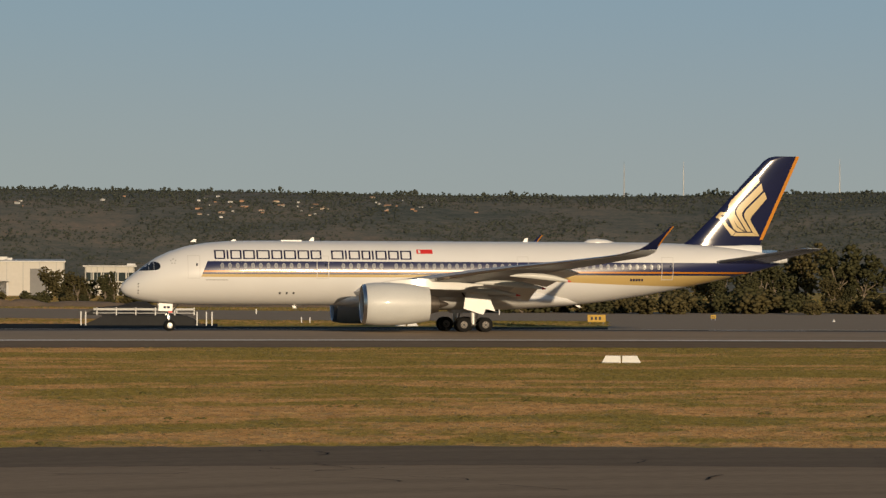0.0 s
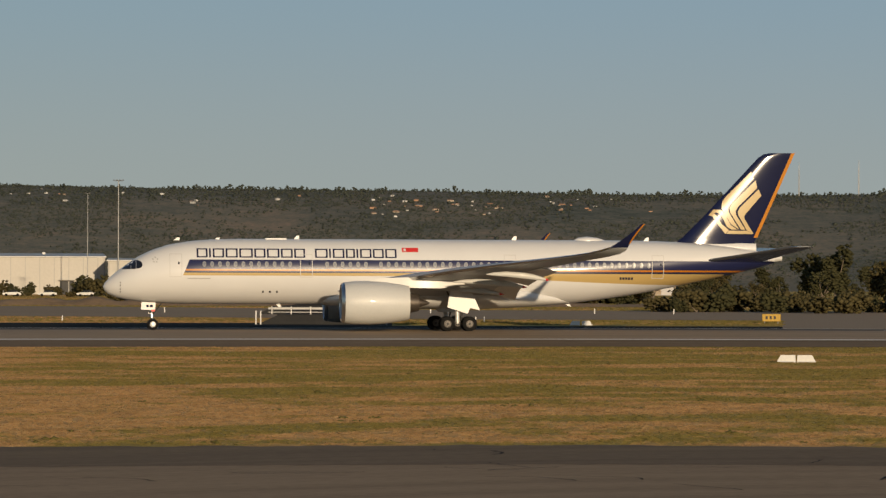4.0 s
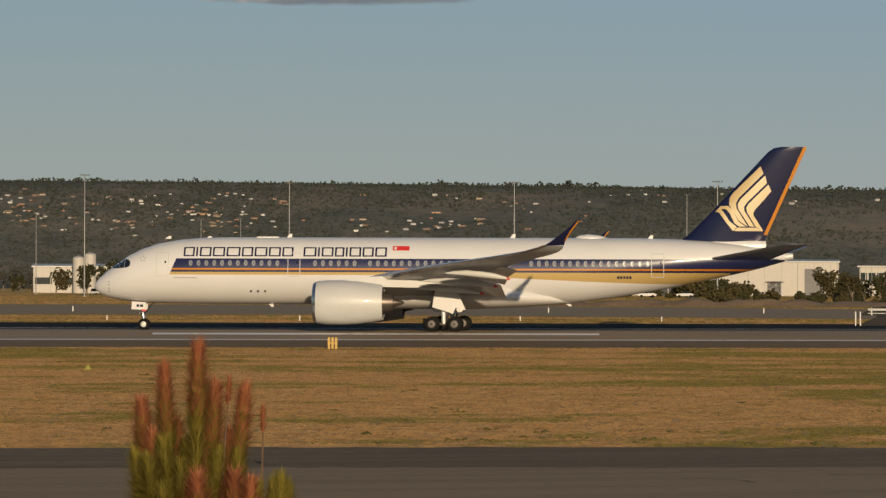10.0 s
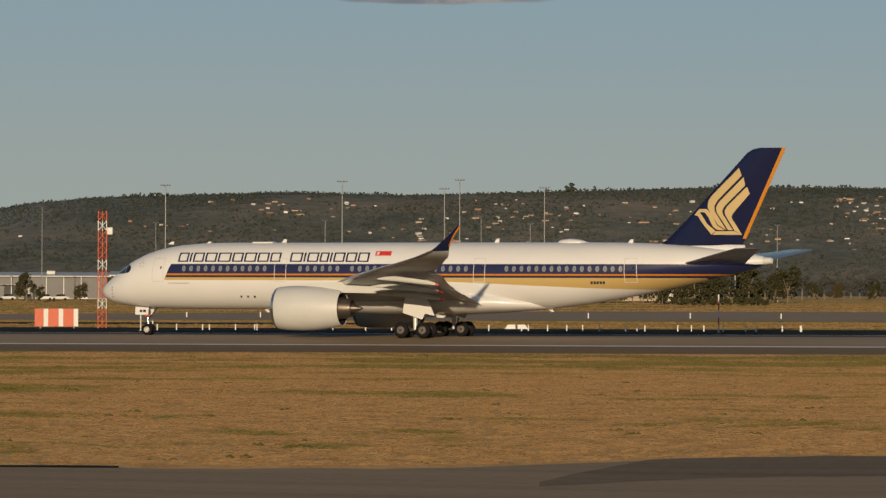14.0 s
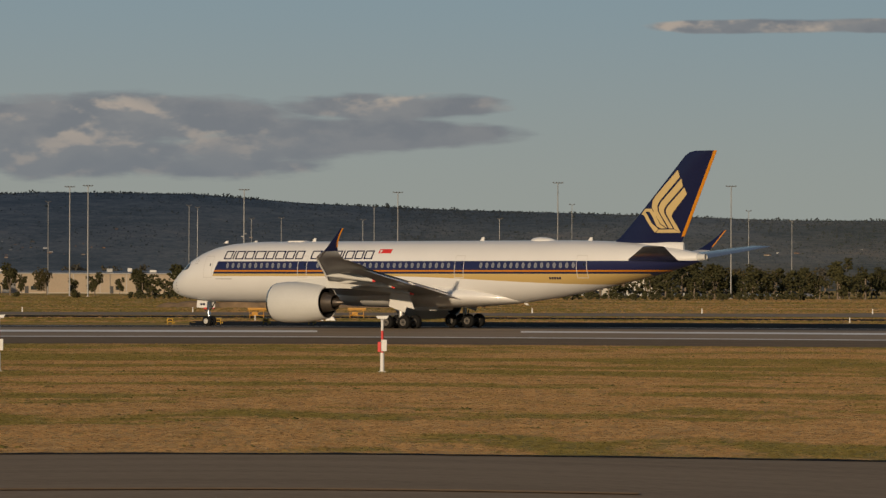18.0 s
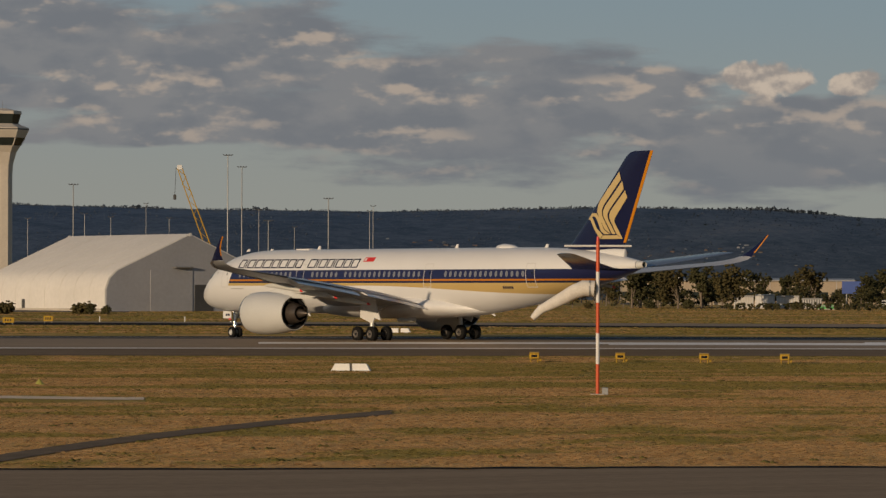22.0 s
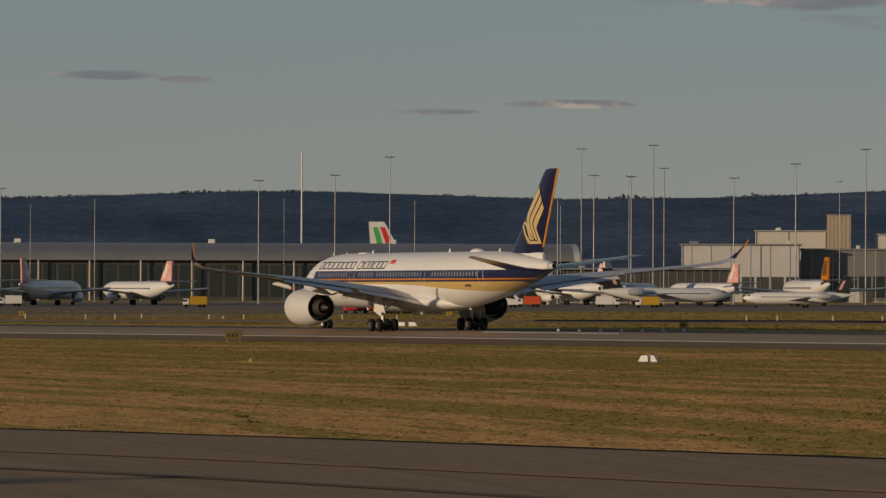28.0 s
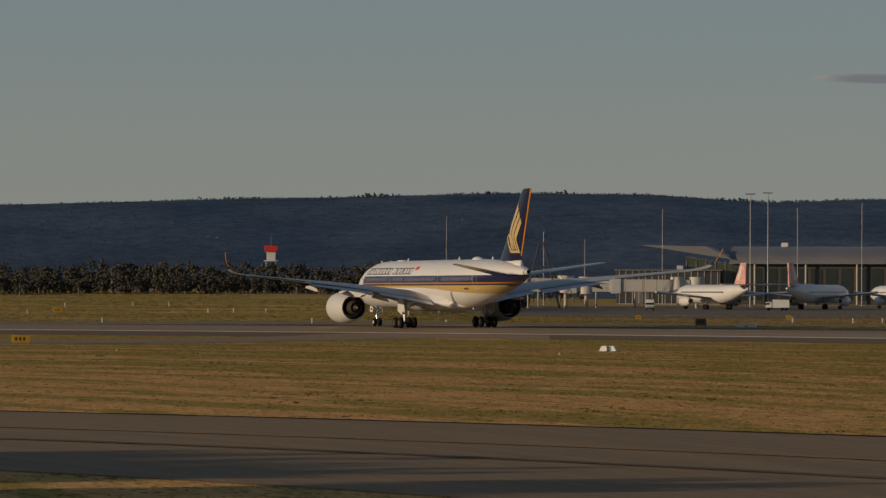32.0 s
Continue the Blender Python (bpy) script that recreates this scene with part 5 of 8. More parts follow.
        for (le, te, y, z, th), (le2, te2, y2, z2, th2) in zip(TIPS[1:], TIPS[2:]):
            q = [bm.verts.new((a - S0, side * (b + o), c)) for a, b, c, o in ((te - 0.09, y, z, 0.03), (te + 0.04, y, z, 0.0), (te2 + 0.04, y2, z2, 0.0), (te2 - 0.09, y2, z2, 0.03))]
            bm.faces.new(q)
            q = [bm.verts.new((a - S0, side * (b + o), c)) for a, b, c, o in ((te - 0.09, y, z, -0.05), (te + 0.04, y, z, 0.0), (te2 + 0.04, y2, z2, 0.0), (te2 - 0.09, y2, z2, -0.05))]
            bm.faces.new(q)
        part("tip_stripe", bm, ORANGE, w, smooth=False)
        # leading edge strip
        bm = bmesh.new()
        rings = []
        for le, te, y, z, th in WING[1:]:
            c = te - le
            rings.append([Vector((le - S0 + 0.35, side * y, z + 0.055 * c * 0.62 + 0.02)), Vector((le - S0 + 0.02, side * y, z + 0.05)), Vector((le - S0 - 0.03, side * y, z)), Vector((le - S0 + 0.05, side * y, z - 0.06)), Vector((le - S0 + 0.3, side * y, z - 0.042 * c * 0.62))])
        loft(bm, rings, False, (False, False))
        part("leading_edge", bm, STEEL, w)
        # flaps, drooped
        for y0, y1 in ((3.3, 10.0), (11.2, 19.6)):
            rings = []
            for y in (y0, (y0 + y1) / 2, y1):
                le, te, z = wing_low(y)
                c = (te - le) * (0.17 if y < 11 else 0.24)
                ring = foil(te - c * 0.55, te + c * 0.5, 0, 0, 0.12, 6)
                rings.append([Vector((q.x, side * y, z - 0.16 - (q.x + S0 - te + c * 0.55) * 0.26 + q.z)) for q in ring])
            bm = loft(bmesh.new(), rings)
            bmesh.ops.recalc_face_normals(bm, faces=bm.faces)
            part("flap", bm, WHITE, w, "drooped pale grey trailing-edge flap")
        rings = []
        for y in (20.2, 27.8):
            le, te, z = wing_low(y)
            rings.append([Vector((q.x, side * y, z - 0.02 + q.z)) for q in foil(te - 0.7, te + 0.12, 0, 0, 0.1, 5)])
        bm = loft(bmesh.new(), rings)
        bmesh.ops.recalc_face_normals(bm, faces=bm.faces)
        part("aileron", bm, WINGGREY, w)
        # flap track fairings with red tips
        for y, s0, s1, zz in ((8.6, 30.6, 36.4, 3.7), (13.6, 32.6, 37.9, 4.34), (18.6, 34.8, 39.3, 5.0)):
            bm = bmesh.new()
            prof = [(-0.25, 0.04), (-0.1, 0.16), (0.15, 0.25), (0.45, 0.3), (0.7, 0.25), (0.93, 0.12)]
            rings = [[Vector((s0 + (s1 - s0) * u - S0, side * y + 0.7 * r * math.cos(a), zz + 0.25 - 0.55 * u * u + r * math.sin(a))) for a in (2 * math.pi * i / 14 for i in range(14))] for u, r in prof]
            loft(bm, rings)
            bmesh.ops.recalc_face_normals(bm, faces=bm.faces)
            fr = part("flap_fairing", bm, NACELLE, w, "pale canoe-shaped flap fairing")
            bm = bmesh.new()
            rings = [[Vector((s0 + (s1 - s0) * u - S0, side * y + 0.7 * r * math.cos(a), zz + 0.25 - 0.55 * u * u + r * math.sin(a))) for a in (2 * math.pi * i / 12 for i in range(12))] for u, r in ((0.93, 0.14), (1.0, 0.03))]
            loft(bm, rings)
            part("red_tip", bm, RED, fr)
        # engine
        e = new("engine")
        e.parent = p
        ey, ez, es = side * 10.4, 2.62, 21.3
        bm = lathe(bmesh.new(), [(0.35, 1.52), (0.12, 1.56), (0, 1.66), (0.08, 1.77), (0.4, 1.87), (1.2, 1.96), (2.6, 1.98), (4.0, 1.9), (5.3, 1.72), (6.2, 1.56), (6.2, 1.5), (5.2, 1.5)], "x", (es - S0, ey, ez), 44)
        part("nacelle", bm, NACELLE, e, "pale grey engine nacelle")
        bm = lathe(bmesh.new(), [(0.5, 1.57), (0.06, 1.6), (-0.02, 1.665), (0.06, 1.775), (0.3, 1.86), (0.31, 1.84)], "x", (es - S0, ey, ez), 44)
        part("intake_lip", bm, STEEL, e)
        bm = lathe(bmesh.new(), [(0.3, 1.5), (1.4, 1.46), (1.45, 0.1)], "x", (es - S0, ey, ez), 36)
        part("intake_duct", bm, BLACK, e)
        bm = lathe(bmesh.new(), [(0.75, 0.02), (1.0, 0.2), (1.4, 0.42), (1.45, 0.43)], "x", (es - S0, ey, ez), 20)
        part("spinner", bm, HOTMETAL, e)
        for k in range(18):
            a = 2 * math.pi * k / 18
            bm = bmesh.new()
            q = []
            for r, t in ((0.4, -0.12), (1.44, 0.02), (1.44, 0.2), (0.4, 0.16)):
                q.append(bm.verts.new((es - S0 + 1.18 + t * 0.8, ey + r * math.cos(a + t), ez + r * math.sin(a + t))))
            bm.faces.new(q)
            part("fan_blade", bm, HOTMETAL, e, smooth=False)
        bm = lathe(bmesh.new(), [(5.0, 1.47), (6.15, 1.46), (6.15, 1.36), (5.0, 1.2), (4.95, 0.7)], "x", (es - S0, ey, ez), 36)
        part("bypass_nozzle", bm, BLACK, e)
        bm = lathe(bmesh.new(), [(4.9, 1.1), (6.0, 1.0), (7.1, 0.74), (7.12, 0.68), (6.3, 0.7)], "x", (es - S0, ey, ez), 32)
        part("core_nozzle", bm, HOTMETAL, e, "heat-stained core exhaust nozzle")
        bm = lathe(bmesh.new(), [(6.4, 0.5), (7.2, 0.4), (7.9, 0.16), (8.1, 0.03)], "x", (es - S0, ey, ez), 24)
        part("exhaust_cone", bm, HOTMETAL, e)
        rings = []
        for x, zlo, zhi, hw in ((22.9, 4.4, 4.52, 0.08), (24.8, 4.3, 4.85, 0.24), (27.5, 4.0, 4.95, 0.28), (30.5, 3.95, 4.65, 0.22), (32.6, 4.3, 4.6, 0.08)):
            rings.append([Vector((x - S0, ey + hw * a, b)) for a, b in ((-1, zlo), (1, zlo), (0.8, zhi), (-0.8, zhi))])
        bm = loft(bmesh.new(), rings)
        bmesh.ops.recalc_face_normals(bm, faces=bm.faces)
        part("pylon", bm, NACELLE, e)
        # tailplane
        rings = []
        for le, te, y, z, th in ((55.3, 61.4, 0.9, 6.45, 0.085), (57.7, 62.5, 3.5, 6.88, 0.075), (62.6, 65.0, 9.1, 7.8, 0.085), (63.4, 65.15, 9.4, 7.85, 0.04)):
            rings.append([Vector((q.x, side * abs(y), q.z)) for q in foil(le, te, 0, z, th)])
        bm = loft(bmesh.new(), rings)
        bmesh.ops.recalc_face_normals(bm, faces=bm.faces)
        part("tailplane", bm, POLISHED, p, "glossy grey swept tailplane")
    # fin
    FIN = [(53.4, 61.07, 8.2), (54.3, 61.33, 8.8), (56.5, 62.32, 11.0), (58.75, 63.4, 13.4), (60.8, 64.38, 15.6), (61.5, 64.72, 16.35), (62.0, 64.85, 16.66), (62.6, 64.9, 16.78)]
    rings = [[Vector((q.x, q.y, z)) for q in foil(le, te, 0, z, 0.1, axis="y")] for le, te, z in FIN]
    rings = [[Vector((q.x, q.y - 0.02 * (te - le) * math.sin(math.pi * min(1, max(0, (q.x + S0 - le) / (te - le)))), q.z)) for q in r] for r, (le, te, z) in zip(rings, FIN)]
    bm = loft(bmesh.new(), rings)
    bmesh.ops.recalc_face_normals(bm, faces=bm.faces)
    fin = part("fin", bm, NAVY, p, "glossy navy tail fin")
    bm = bmesh.new()
    rings = []
    for le, te, z in FIN[1:]:
        rings.append([Vector((te - 0.26 - S0, -0.045, z)), Vector((te + 0.07 - S0, -0.02, z)), Vector((te + 0.07 - S0, 0.02, z)), Vector((te - 0.26 - S0, 0.045, z))])
    loft(bm, rings)
    bmesh.ops.recalc_face_normals(bm, faces=bm.faces)
    part("fin_stripe", bm, ORANGE, fin, "orange band on the trailing edge")

    def fin_y(s, z):
        le = np.interp(z, [f[2] for f in FIN], [f[0] for f in FIN])
        te = np.interp(z, [f[2] for f in FIN], [f[1] for f in FIN])
        c = te - le
        u = max(0.02, min(0.98, (s - le) / c))
        return 0.1 * c * 5 * (0.2969 * math.sqrt(u) - 0.126 * u - 0.3516 * u * u + 0.2843 * u ** 3 - 0.1015 * u ** 4) + 0.03

    # gold emblem as plain swept feather strips
    STRIPS = [([(60.79, 15.02), (58.32, 12.6), (58.01, 12.14), (57.96, 11.52), (58.89, 10.03)], [(61.05, 14.35), (58.84, 12.14), (58.58, 11.67), (58.63, 11.21), (59.66, 9.56)]),
              ([(61.21, 14.2), (58.99, 12.03), (58.73, 11.57), (58.78, 11.16), (59.81, 9.56)], [(61.36, 13.48), (59.56, 11.72), (59.3, 11.31), (59.35, 10.95), (60.23, 9.56)]),
              ([(61.51, 13.37), (59.71, 11.62), (59.51, 11.26), (59.56, 10.9), (60.38, 9.51)], [(61.77, 12.75), (60.28, 11.06), (60.12, 10.75), (60.18, 10.54), (61.05, 9.15)]),
              ([(58.68, 9.46), (59.61, 9.46), (60.38, 9.46)], [(58.42, 9.15), (59.71, 9.15), (61.05, 9.15)]),
              ([(56.77, 10.95), (57.19, 11.42), (57.86, 11.42), (58.27, 11.06), (58.84, 9.97), (59.51, 9.56)], [(56.98, 10.9), (57.39, 11.16), (57.7, 11.11), (58.01, 10.75), (58.48, 9.82), (58.89, 9.56)]),
              ([(56.72, 10.9), (57.08, 10.8), (57.65, 9.97), (58.32, 9.15)], [(57.14, 11.16), (57.44, 10.9), (57.96, 10.08), (58.68, 9.51)])]
    for side in (-1, 1):
        for one, two in STRIPS:
            bm = bmesh.new()
            grid = []
            for (a, b), (a2, b2) in zip(zip(one, two), zip(one[1:], two[1:])):
                for k in range(5 if a2 is one[-1] else 4):
                    c0, c1 = Vector(a).lerp(Vector(a2), k / 4), Vector(b).lerp(Vector(b2), k / 4)
                    grid.append([bm.verts.new((w.x - S0, side * fin_y(w.x, w.y), w.y)) for w in (c0.lerp(c1, h / 3) for h in range(4))])
            for r, r2 in zip(grid, grid[1:]):
                for h in range(3):
                    bm.faces.new((r[h], r[h + 1], r2[h + 1], r2[h]))
            bmesh.ops.recalc_face_normals(bm, faces=bm.faces)
            part("emblem_strip", bm, GOLD, fin, "plain gold shape")
    bm = bmesh.new()
    rings = [[Vector((s - S0, w * math.sin(a), z + h * math.cos(a))) for a in (2 * math.pi * i / 16 for i in range(16))] for s, w, z, h in ((53.6, 0.08, 8.32, 0.08), (56, 0.36, 8.0, 0.36), (60, 0.36, 7.7, 0.62), (61.3, 0.14, 7.75, 0.5))]
    loft(bm, rings)
    bmesh.ops.recalc_face_normals(bm, faces=bm.faces)
    part("fin_root_fairing", bm, WHITE, p)
    bm = T((62.8 - S0, 0, 6.84), (63.75 - S0, 0, 6.88), 0.36, 0.27, 20, caps=False)
    part("exhaust_outlet", bm, NACELLE, p)
    part("outlet_lining", T((63.3 - S0, 0, 6.86), (63.4 - S0, 0, 6.86), 0.26, 0.26, 18), BLACK, p)
    # roof fittings
    rings = [[Vector((s - S0, w * math.sin(a), 8.44 + h * math.cos(a))) for a in (2 * math.pi * i / 20 for i in range(20))] for s, w, h in ((44.0, 0.05, 0.05), (44.4, 0.45, 0.3), (45.2, 0.6, 0.4), (46.2, 0.5, 0.3), (47.0, 0.05, 0.05))]
    bm = loft(bmesh.new(), rings)
    bmesh.ops.recalc_face_normals(bm, faces=bm.faces)
    part("antenna_dome", bm, WHITE, p, "white satellite antenna dome on the roof")
    for s, h in ((17.6, 0.32), (38.0, 0.34), (50.5, 0.26), (6.5, 0.1), (10.2, 0.1)):
        part("blade_antenna", prism(bmesh.new(), [(s - S0, 8.35), (s + 0.55 - S0, 8.35), (s + 0.6 - S0, 8.5 + h), (s + 0.35 - S0, 8.5 + h)], -0.04, 0.04), WHITE, p)
    part("roof_plate", B(15 - S0, 17 - S0, -0.5, 0.5, 8.4, 8.58, 0.04), WHITE, p)
    for s, h in ((16.0, 0.28), (21.4, 0.2), (43.2, 0.14)):
        part("belly_antenna", prism(bmesh.new(), [(s - S0, 2.5), (s + 0.4 - S0, 2.5), (s + 0.55 - S0, 2.44 - h), (s + 0.3 - S0, 2.44 - h)], -0.03, 0.03), WHITE, p)
    # landing gear
    wheels = []

    def wheel(x, y, r, w, parent):
        h = new("wheel")
        h.parent = parent
        h.location = (x, y, r)
        bm = lathe(bmesh.new(), [(-w / 2, r * 0.5), (-w / 2, r * 0.82), (-w * 0.38, r * 0.96), (-w * 0.2, r), (w * 0.2, r), (w * 0.38, r * 0.96), (w / 2, r * 0.82), (w / 2, r * 0.5)], "y", (0, 0, 0), 30, caps=(False, False))
        part("tyre", bm, RUBBER, h)
        bm = lathe(bmesh.new(), [(-w * 0.44, r * 0.16), (-w * 0.4, r * 0.42), (-w * 0.5, r * 0.51), (w * 0.5, r * 0.51), (w * 0.4, r * 0.42), (w * 0.44, r * 0.16)], "y", (0, 0, 0), 24)
        part("rim", bm, PALESTEEL if r < 0.6 else RIMGREY, h)
        part("hub", T((0, -w * 0.54, 0), (0, w * 0.54, 0), r * 0.17, r * 0.17, 14), PALESTEEL if r < 0.6 else BLACK, h)
        for k in range(8):
            a = 2 * math.pi * k / 8
            for sd in (-1, 1):
                bm = T((r * 0.32 * math.cos(a), sd * w * 0.36, r * 0.32 * math.sin(a)), (r * 0.32 * math.cos(a), sd * w * 0.44, r * 0.32 * math.sin(a)), r * 0.07, n=6)
                part("rim_bolt", bm, BLACK, h, smooth=False)
        wheels.append((h, r))

    for side in (-1, 1):
        g = new("main_gear")
        g.parent = p
        for dx in (-1.02, 1.02):
            for dy in (-0.87, 0.87):
                wheel(dx, side * 5.3 + dy, 0.69, 0.52, g)
            part("axle", T((dx, side * 5.3 - 0.7, 0.69), (dx, side * 5.3 + 0.7, 0.69), 0.11), DARKSTEEL, g)
        part("bogie_beam", B(-1.15, 1.15, side * 5.3 - 0.16, side * 5.3 + 0.16, 0.55, 0.85, 0.05), DARKSTEEL, g)
        part("strut", T((0, side * 5.3, 0.7), (-0.1, side * 5.25, 4.2), 0.2), PALESTEEL, g)
        part("drag_brace", T((0, side * 5.3, 1.8), (-1.1, side * 5.0, 3.9), 0.08), DARKSTEEL, g)
        part("side_brace", T((0, side * 5.3, 2.3), (0.2, side * 3.6, 3.3), 0.08), PALESTEEL, g)
        part("torque_link", T((0.28, side * 5.3, 0.95), (0.42, side * 5.3, 1.7), 0.07), DARKSTEEL, g)
        part("gear_door", prism(bmesh.new(), [(-0.75, 3.95), (1.15, 3.85), (2.0, 1.95), (1.1, 2.15), (0.85, 1.62), (-1.0, 2.2)], side * 5.85, side * 5.93), WHITE, g, "white hanging landing gear door")
        part("wheel_bay_door", prism(bmesh.new(), [(-1.5, 2.2), (1.6, 2.2), (1.3, 1.75), (-1.2, 1.75)], side * 1.2, side * 1.28), WHITE, g)
    g = new("nose_gear")
    g.parent = p
    nx = 4.6 - S0
    for dy in (-0.36, 0.36):
        wheel(nx, dy, 0.53, 0.4, g)
    part("axle", T((nx, -0.4, 0.53), (nx, 0.4, 0.53), 0.08), STEEL, g)
    part("strut", T((nx, 0, 0.5), (nx - 0.25, 0, 2.8), 0.13), STEEL, g)
    part("drag_brace", T((nx, 0, 1.5), (nx + 0.9, 0, 2.6), 0.06), DARKSTEEL, g)
    part("steering_collar", T((nx - 0.08, 0, 1.2), (nx - 0.12, 0, 1.45), 0.22, 0.2), STEEL, g)
    part("taxi_light_bar", B(nx - 0.4, nx - 0.3, -0.35, 0.35, 1.5, 1.62, 0.02), STEEL, g)
    for side in (-1, 1):
        d = part("gear_door", prism(bmesh.new(), [(nx - 1.05, 2.62), (nx + 0.25, 2.55), (nx + 0.2, 1.85), (nx - 1.1, 1.9)], side * 0.62, side * 0.67), WHITE, g, "white nose gear door with a short dark code")
        part("code_bar", B(nx - 0.62, nx - 0.38, side * 0.68 - 0.006, side * 0.68 + 0.006, 2.12, 2.34), NAVY, d)
        part("code_bar", B(nx - 0.3, nx - 0.02, side * 0.68 - 0.006, side * 0.68 + 0.006, 2.12, 2.34), NAVY, d)
        part("red_plate", B(nx - 0.15, nx + 0.2, side * 0.68 - 0.006, side * 0.68 + 0.006, 1.72, 1.9), RED, d)
    return p, wheels


POLISHED = paint("polished_grey_paint", (0.13, 0.135, 0.145), 0.14, 0.35, vary=0.1, size=0.6, bump=0)
RIMGREY = paint("brake_dusted_rim", (0.15, 0.135, 0.12), 0.55, 0.3, vary=0.25, size=5, bump=0)
DARKSTEEL = paint("oily_gear_steel", (0.04, 0.037, 0.034), 0.6, 0.3, vary=0.2, size=4, bump=0)
PALESTEEL = paint("pale_wheel_rim", (0.62, 0.61, 0.58), 0.4, 0.3, vary=0.15, size=4, bump=0)
airliner, WHEELS = build_plane()
# ---- light masts ----
LAMPHEAD = paint("dark_lamp_housing", (0.06, 0.06, 0.06), 0.5, vary=0.1, bump=0)
WALLWHITE = paint("white_metal_cladding", (0.45, 0.425, 0.375), 0.6, vary=0.07, size=0.12, fine=1.5, bump=0)
WALLTAN = paint("tan_rendered_wall", (0.31, 0.25, 0.18), 0.8, vary=0.12, size=0.15, fine=2, bump=0)
WALLGREY = paint("grey_panel_wall", (0.14, 0.138, 0.135), 0.6, vary=0.12, size=0.2, fine=2, bump=0)
ROOFBLUE = paint("blue_grey_metal_roof", (0.16, 0.19, 0.24), 0.45, 0.2, vary=0.1, size=0.2, fine=2, bump=0)
ROOFWHITE = paint("pale_metal_roof", (0.40, 0.38, 0.35), 0.5, vary=0.08, size=0.2, fine=2, bump=0)
ROOFDARK = paint("dark_grey_roof", (0.11, 0.11, 0.115), 0.55, vary=0.12, size=0.2, fine=2, bump=0)
ROOFGREY = paint("mid_grey_curved_roof", (0.19, 0.19, 0.195), 0.45, 0.2, vary=0.1, size=0.1, fine=1, bump=0)
GLAZING = paint("dark_green_glazing", (0.025, 0.032, 0.03), 0.1, vary=0.2, size=0.4, fine=2, bump=0)
GABLEGREY = paint("pale_grey_gable_cladding", (0.43, 0.425, 0.42), 0.6, vary=0.08, size=0.2, fine=1.5, bump=0)
# One dark paint: real dark parts, and walls darkened for shade under roofs.
DARKWALL = paint("dark_paint_and_wall_shade", (0.045, 0.045, 0.045), 0.7, vary=0.2, size=0.3, fine=2, bump=0)
BRICKRED = paint("dull_red_wall", (0.12, 0.036, 0.03), 0.7, vary=0.12, size=0.3, bump=0)
TILE = paint("terracotta_roof", (0.34, 0.21, 0.14), 0.8, vary=0.15, size=0.6, bump=0, per_object=0.3)
HOUSEWALL = paint("pale_house_wall", (0.38, 0.31, 0.235), 0.8, vary=0.1, size=0.5, bump=0, per_object=0.3)
BLUEPAINT = paint("blue_sign_paint", (0.03, 0.07, 0.26), 0.5, vary=0.12, bump=0)
GREENPAINT = paint("bright_green_paint", (0.06, 0.36, 0.08), 0.5, vary=0.12, bump=0)
SLATE = paint("slate_blue_car_paint", (0.04, 0.05, 0.08), 0.3, vary=0.1, bump=0)
PITBLACK = paint("drain_opening_black", (0.012, 0.011, 0.01), 0.95, vary=0.3, size=0.5, bump=0.1)
DIRT = paint("bare_brown_earth", (0.20, 0.132, 0.07), 0.95, vary=0.3, size=0.15, fine=1.2, bump=0.2)


def make_mast(height, heads):
    g = thing("light_mast", "tall galvanised floodlight mast with a dark lamp head" if heads > 2 else "slim galvanised lamp post with a small head", "light mast" if heads > 2 else "lamp post", "apron floodlight masts" if heads > 2 else "lamp posts")
    part("pole", T((0, 0, 0), (0, 0, height), 0.2 if heads > 2 else 0.12, 0.1 if heads > 2 else 0.07, 10), GALV, g)
    part("base_plate", B(-0.4, 0.4, -0.4, 0.4, 0, 0.08, 0.01), CONCRETE, g)
    w = 1.0 if heads > 2 else 0.55
    part("crossarm", B(-w, w, -0.1, 0.1, height - 0.05, height + 0.06, 0.02), LAMPHEAD, g)
    for i in range(heads):
        x = -w + 2 * w * i / max(1, heads - 1)
        part("lamp", B(x - 0.2, x + 0.2, -0.24, 0.24, height + 0.064, height + 0.24, 0.04), LAMPHEAD, g)
    return g


MAST_SRC = {}


def mast(u, v_top, r, heads):
    a = az_of(u)
    base = gz(a, r)
    h = round(up(v_top, r) - base)
    if (h, heads) in MAST_SRC:
        return copy_thing(MAST_SRC[(h, heads)], at(a, r, base))
    m = MAST_SRC[(h, heads)] = make_mast(h, heads)
    m.matrix_basis = at(a, r, base)
    return m


TALL_WEST = [(882, 188), (1241, 184), (1639, 185), (2000, 192), (2361, 192), (2848, 196), (3056, 197), (2698, 188), (2875, 184), (3368, 190), (3712, 190), (4050, 182), (4349, 178), (4655, 182), (4938, 170), (5210, 172), (5485, 178), (5517, 172), (5761, 172)]
TALL_EAST = [(7077, 177), (7183, 135), (7230, 225), (7255, 252), (7688, 246), (7986, 236), (8171, 253), (8016, 262), (8220, 285), (8320, 255), (8610, 270), (8836, 254), (8966, 253), (9089, 233), (9198, 202), (9340, 262), (9379, 208), (9467, 256), (9445, 212), (9321, 226), (9806, 242), (9903, 212), (10038, 202), (10523, 178), (7527, 199), (10492, 186), (9509, 168)]
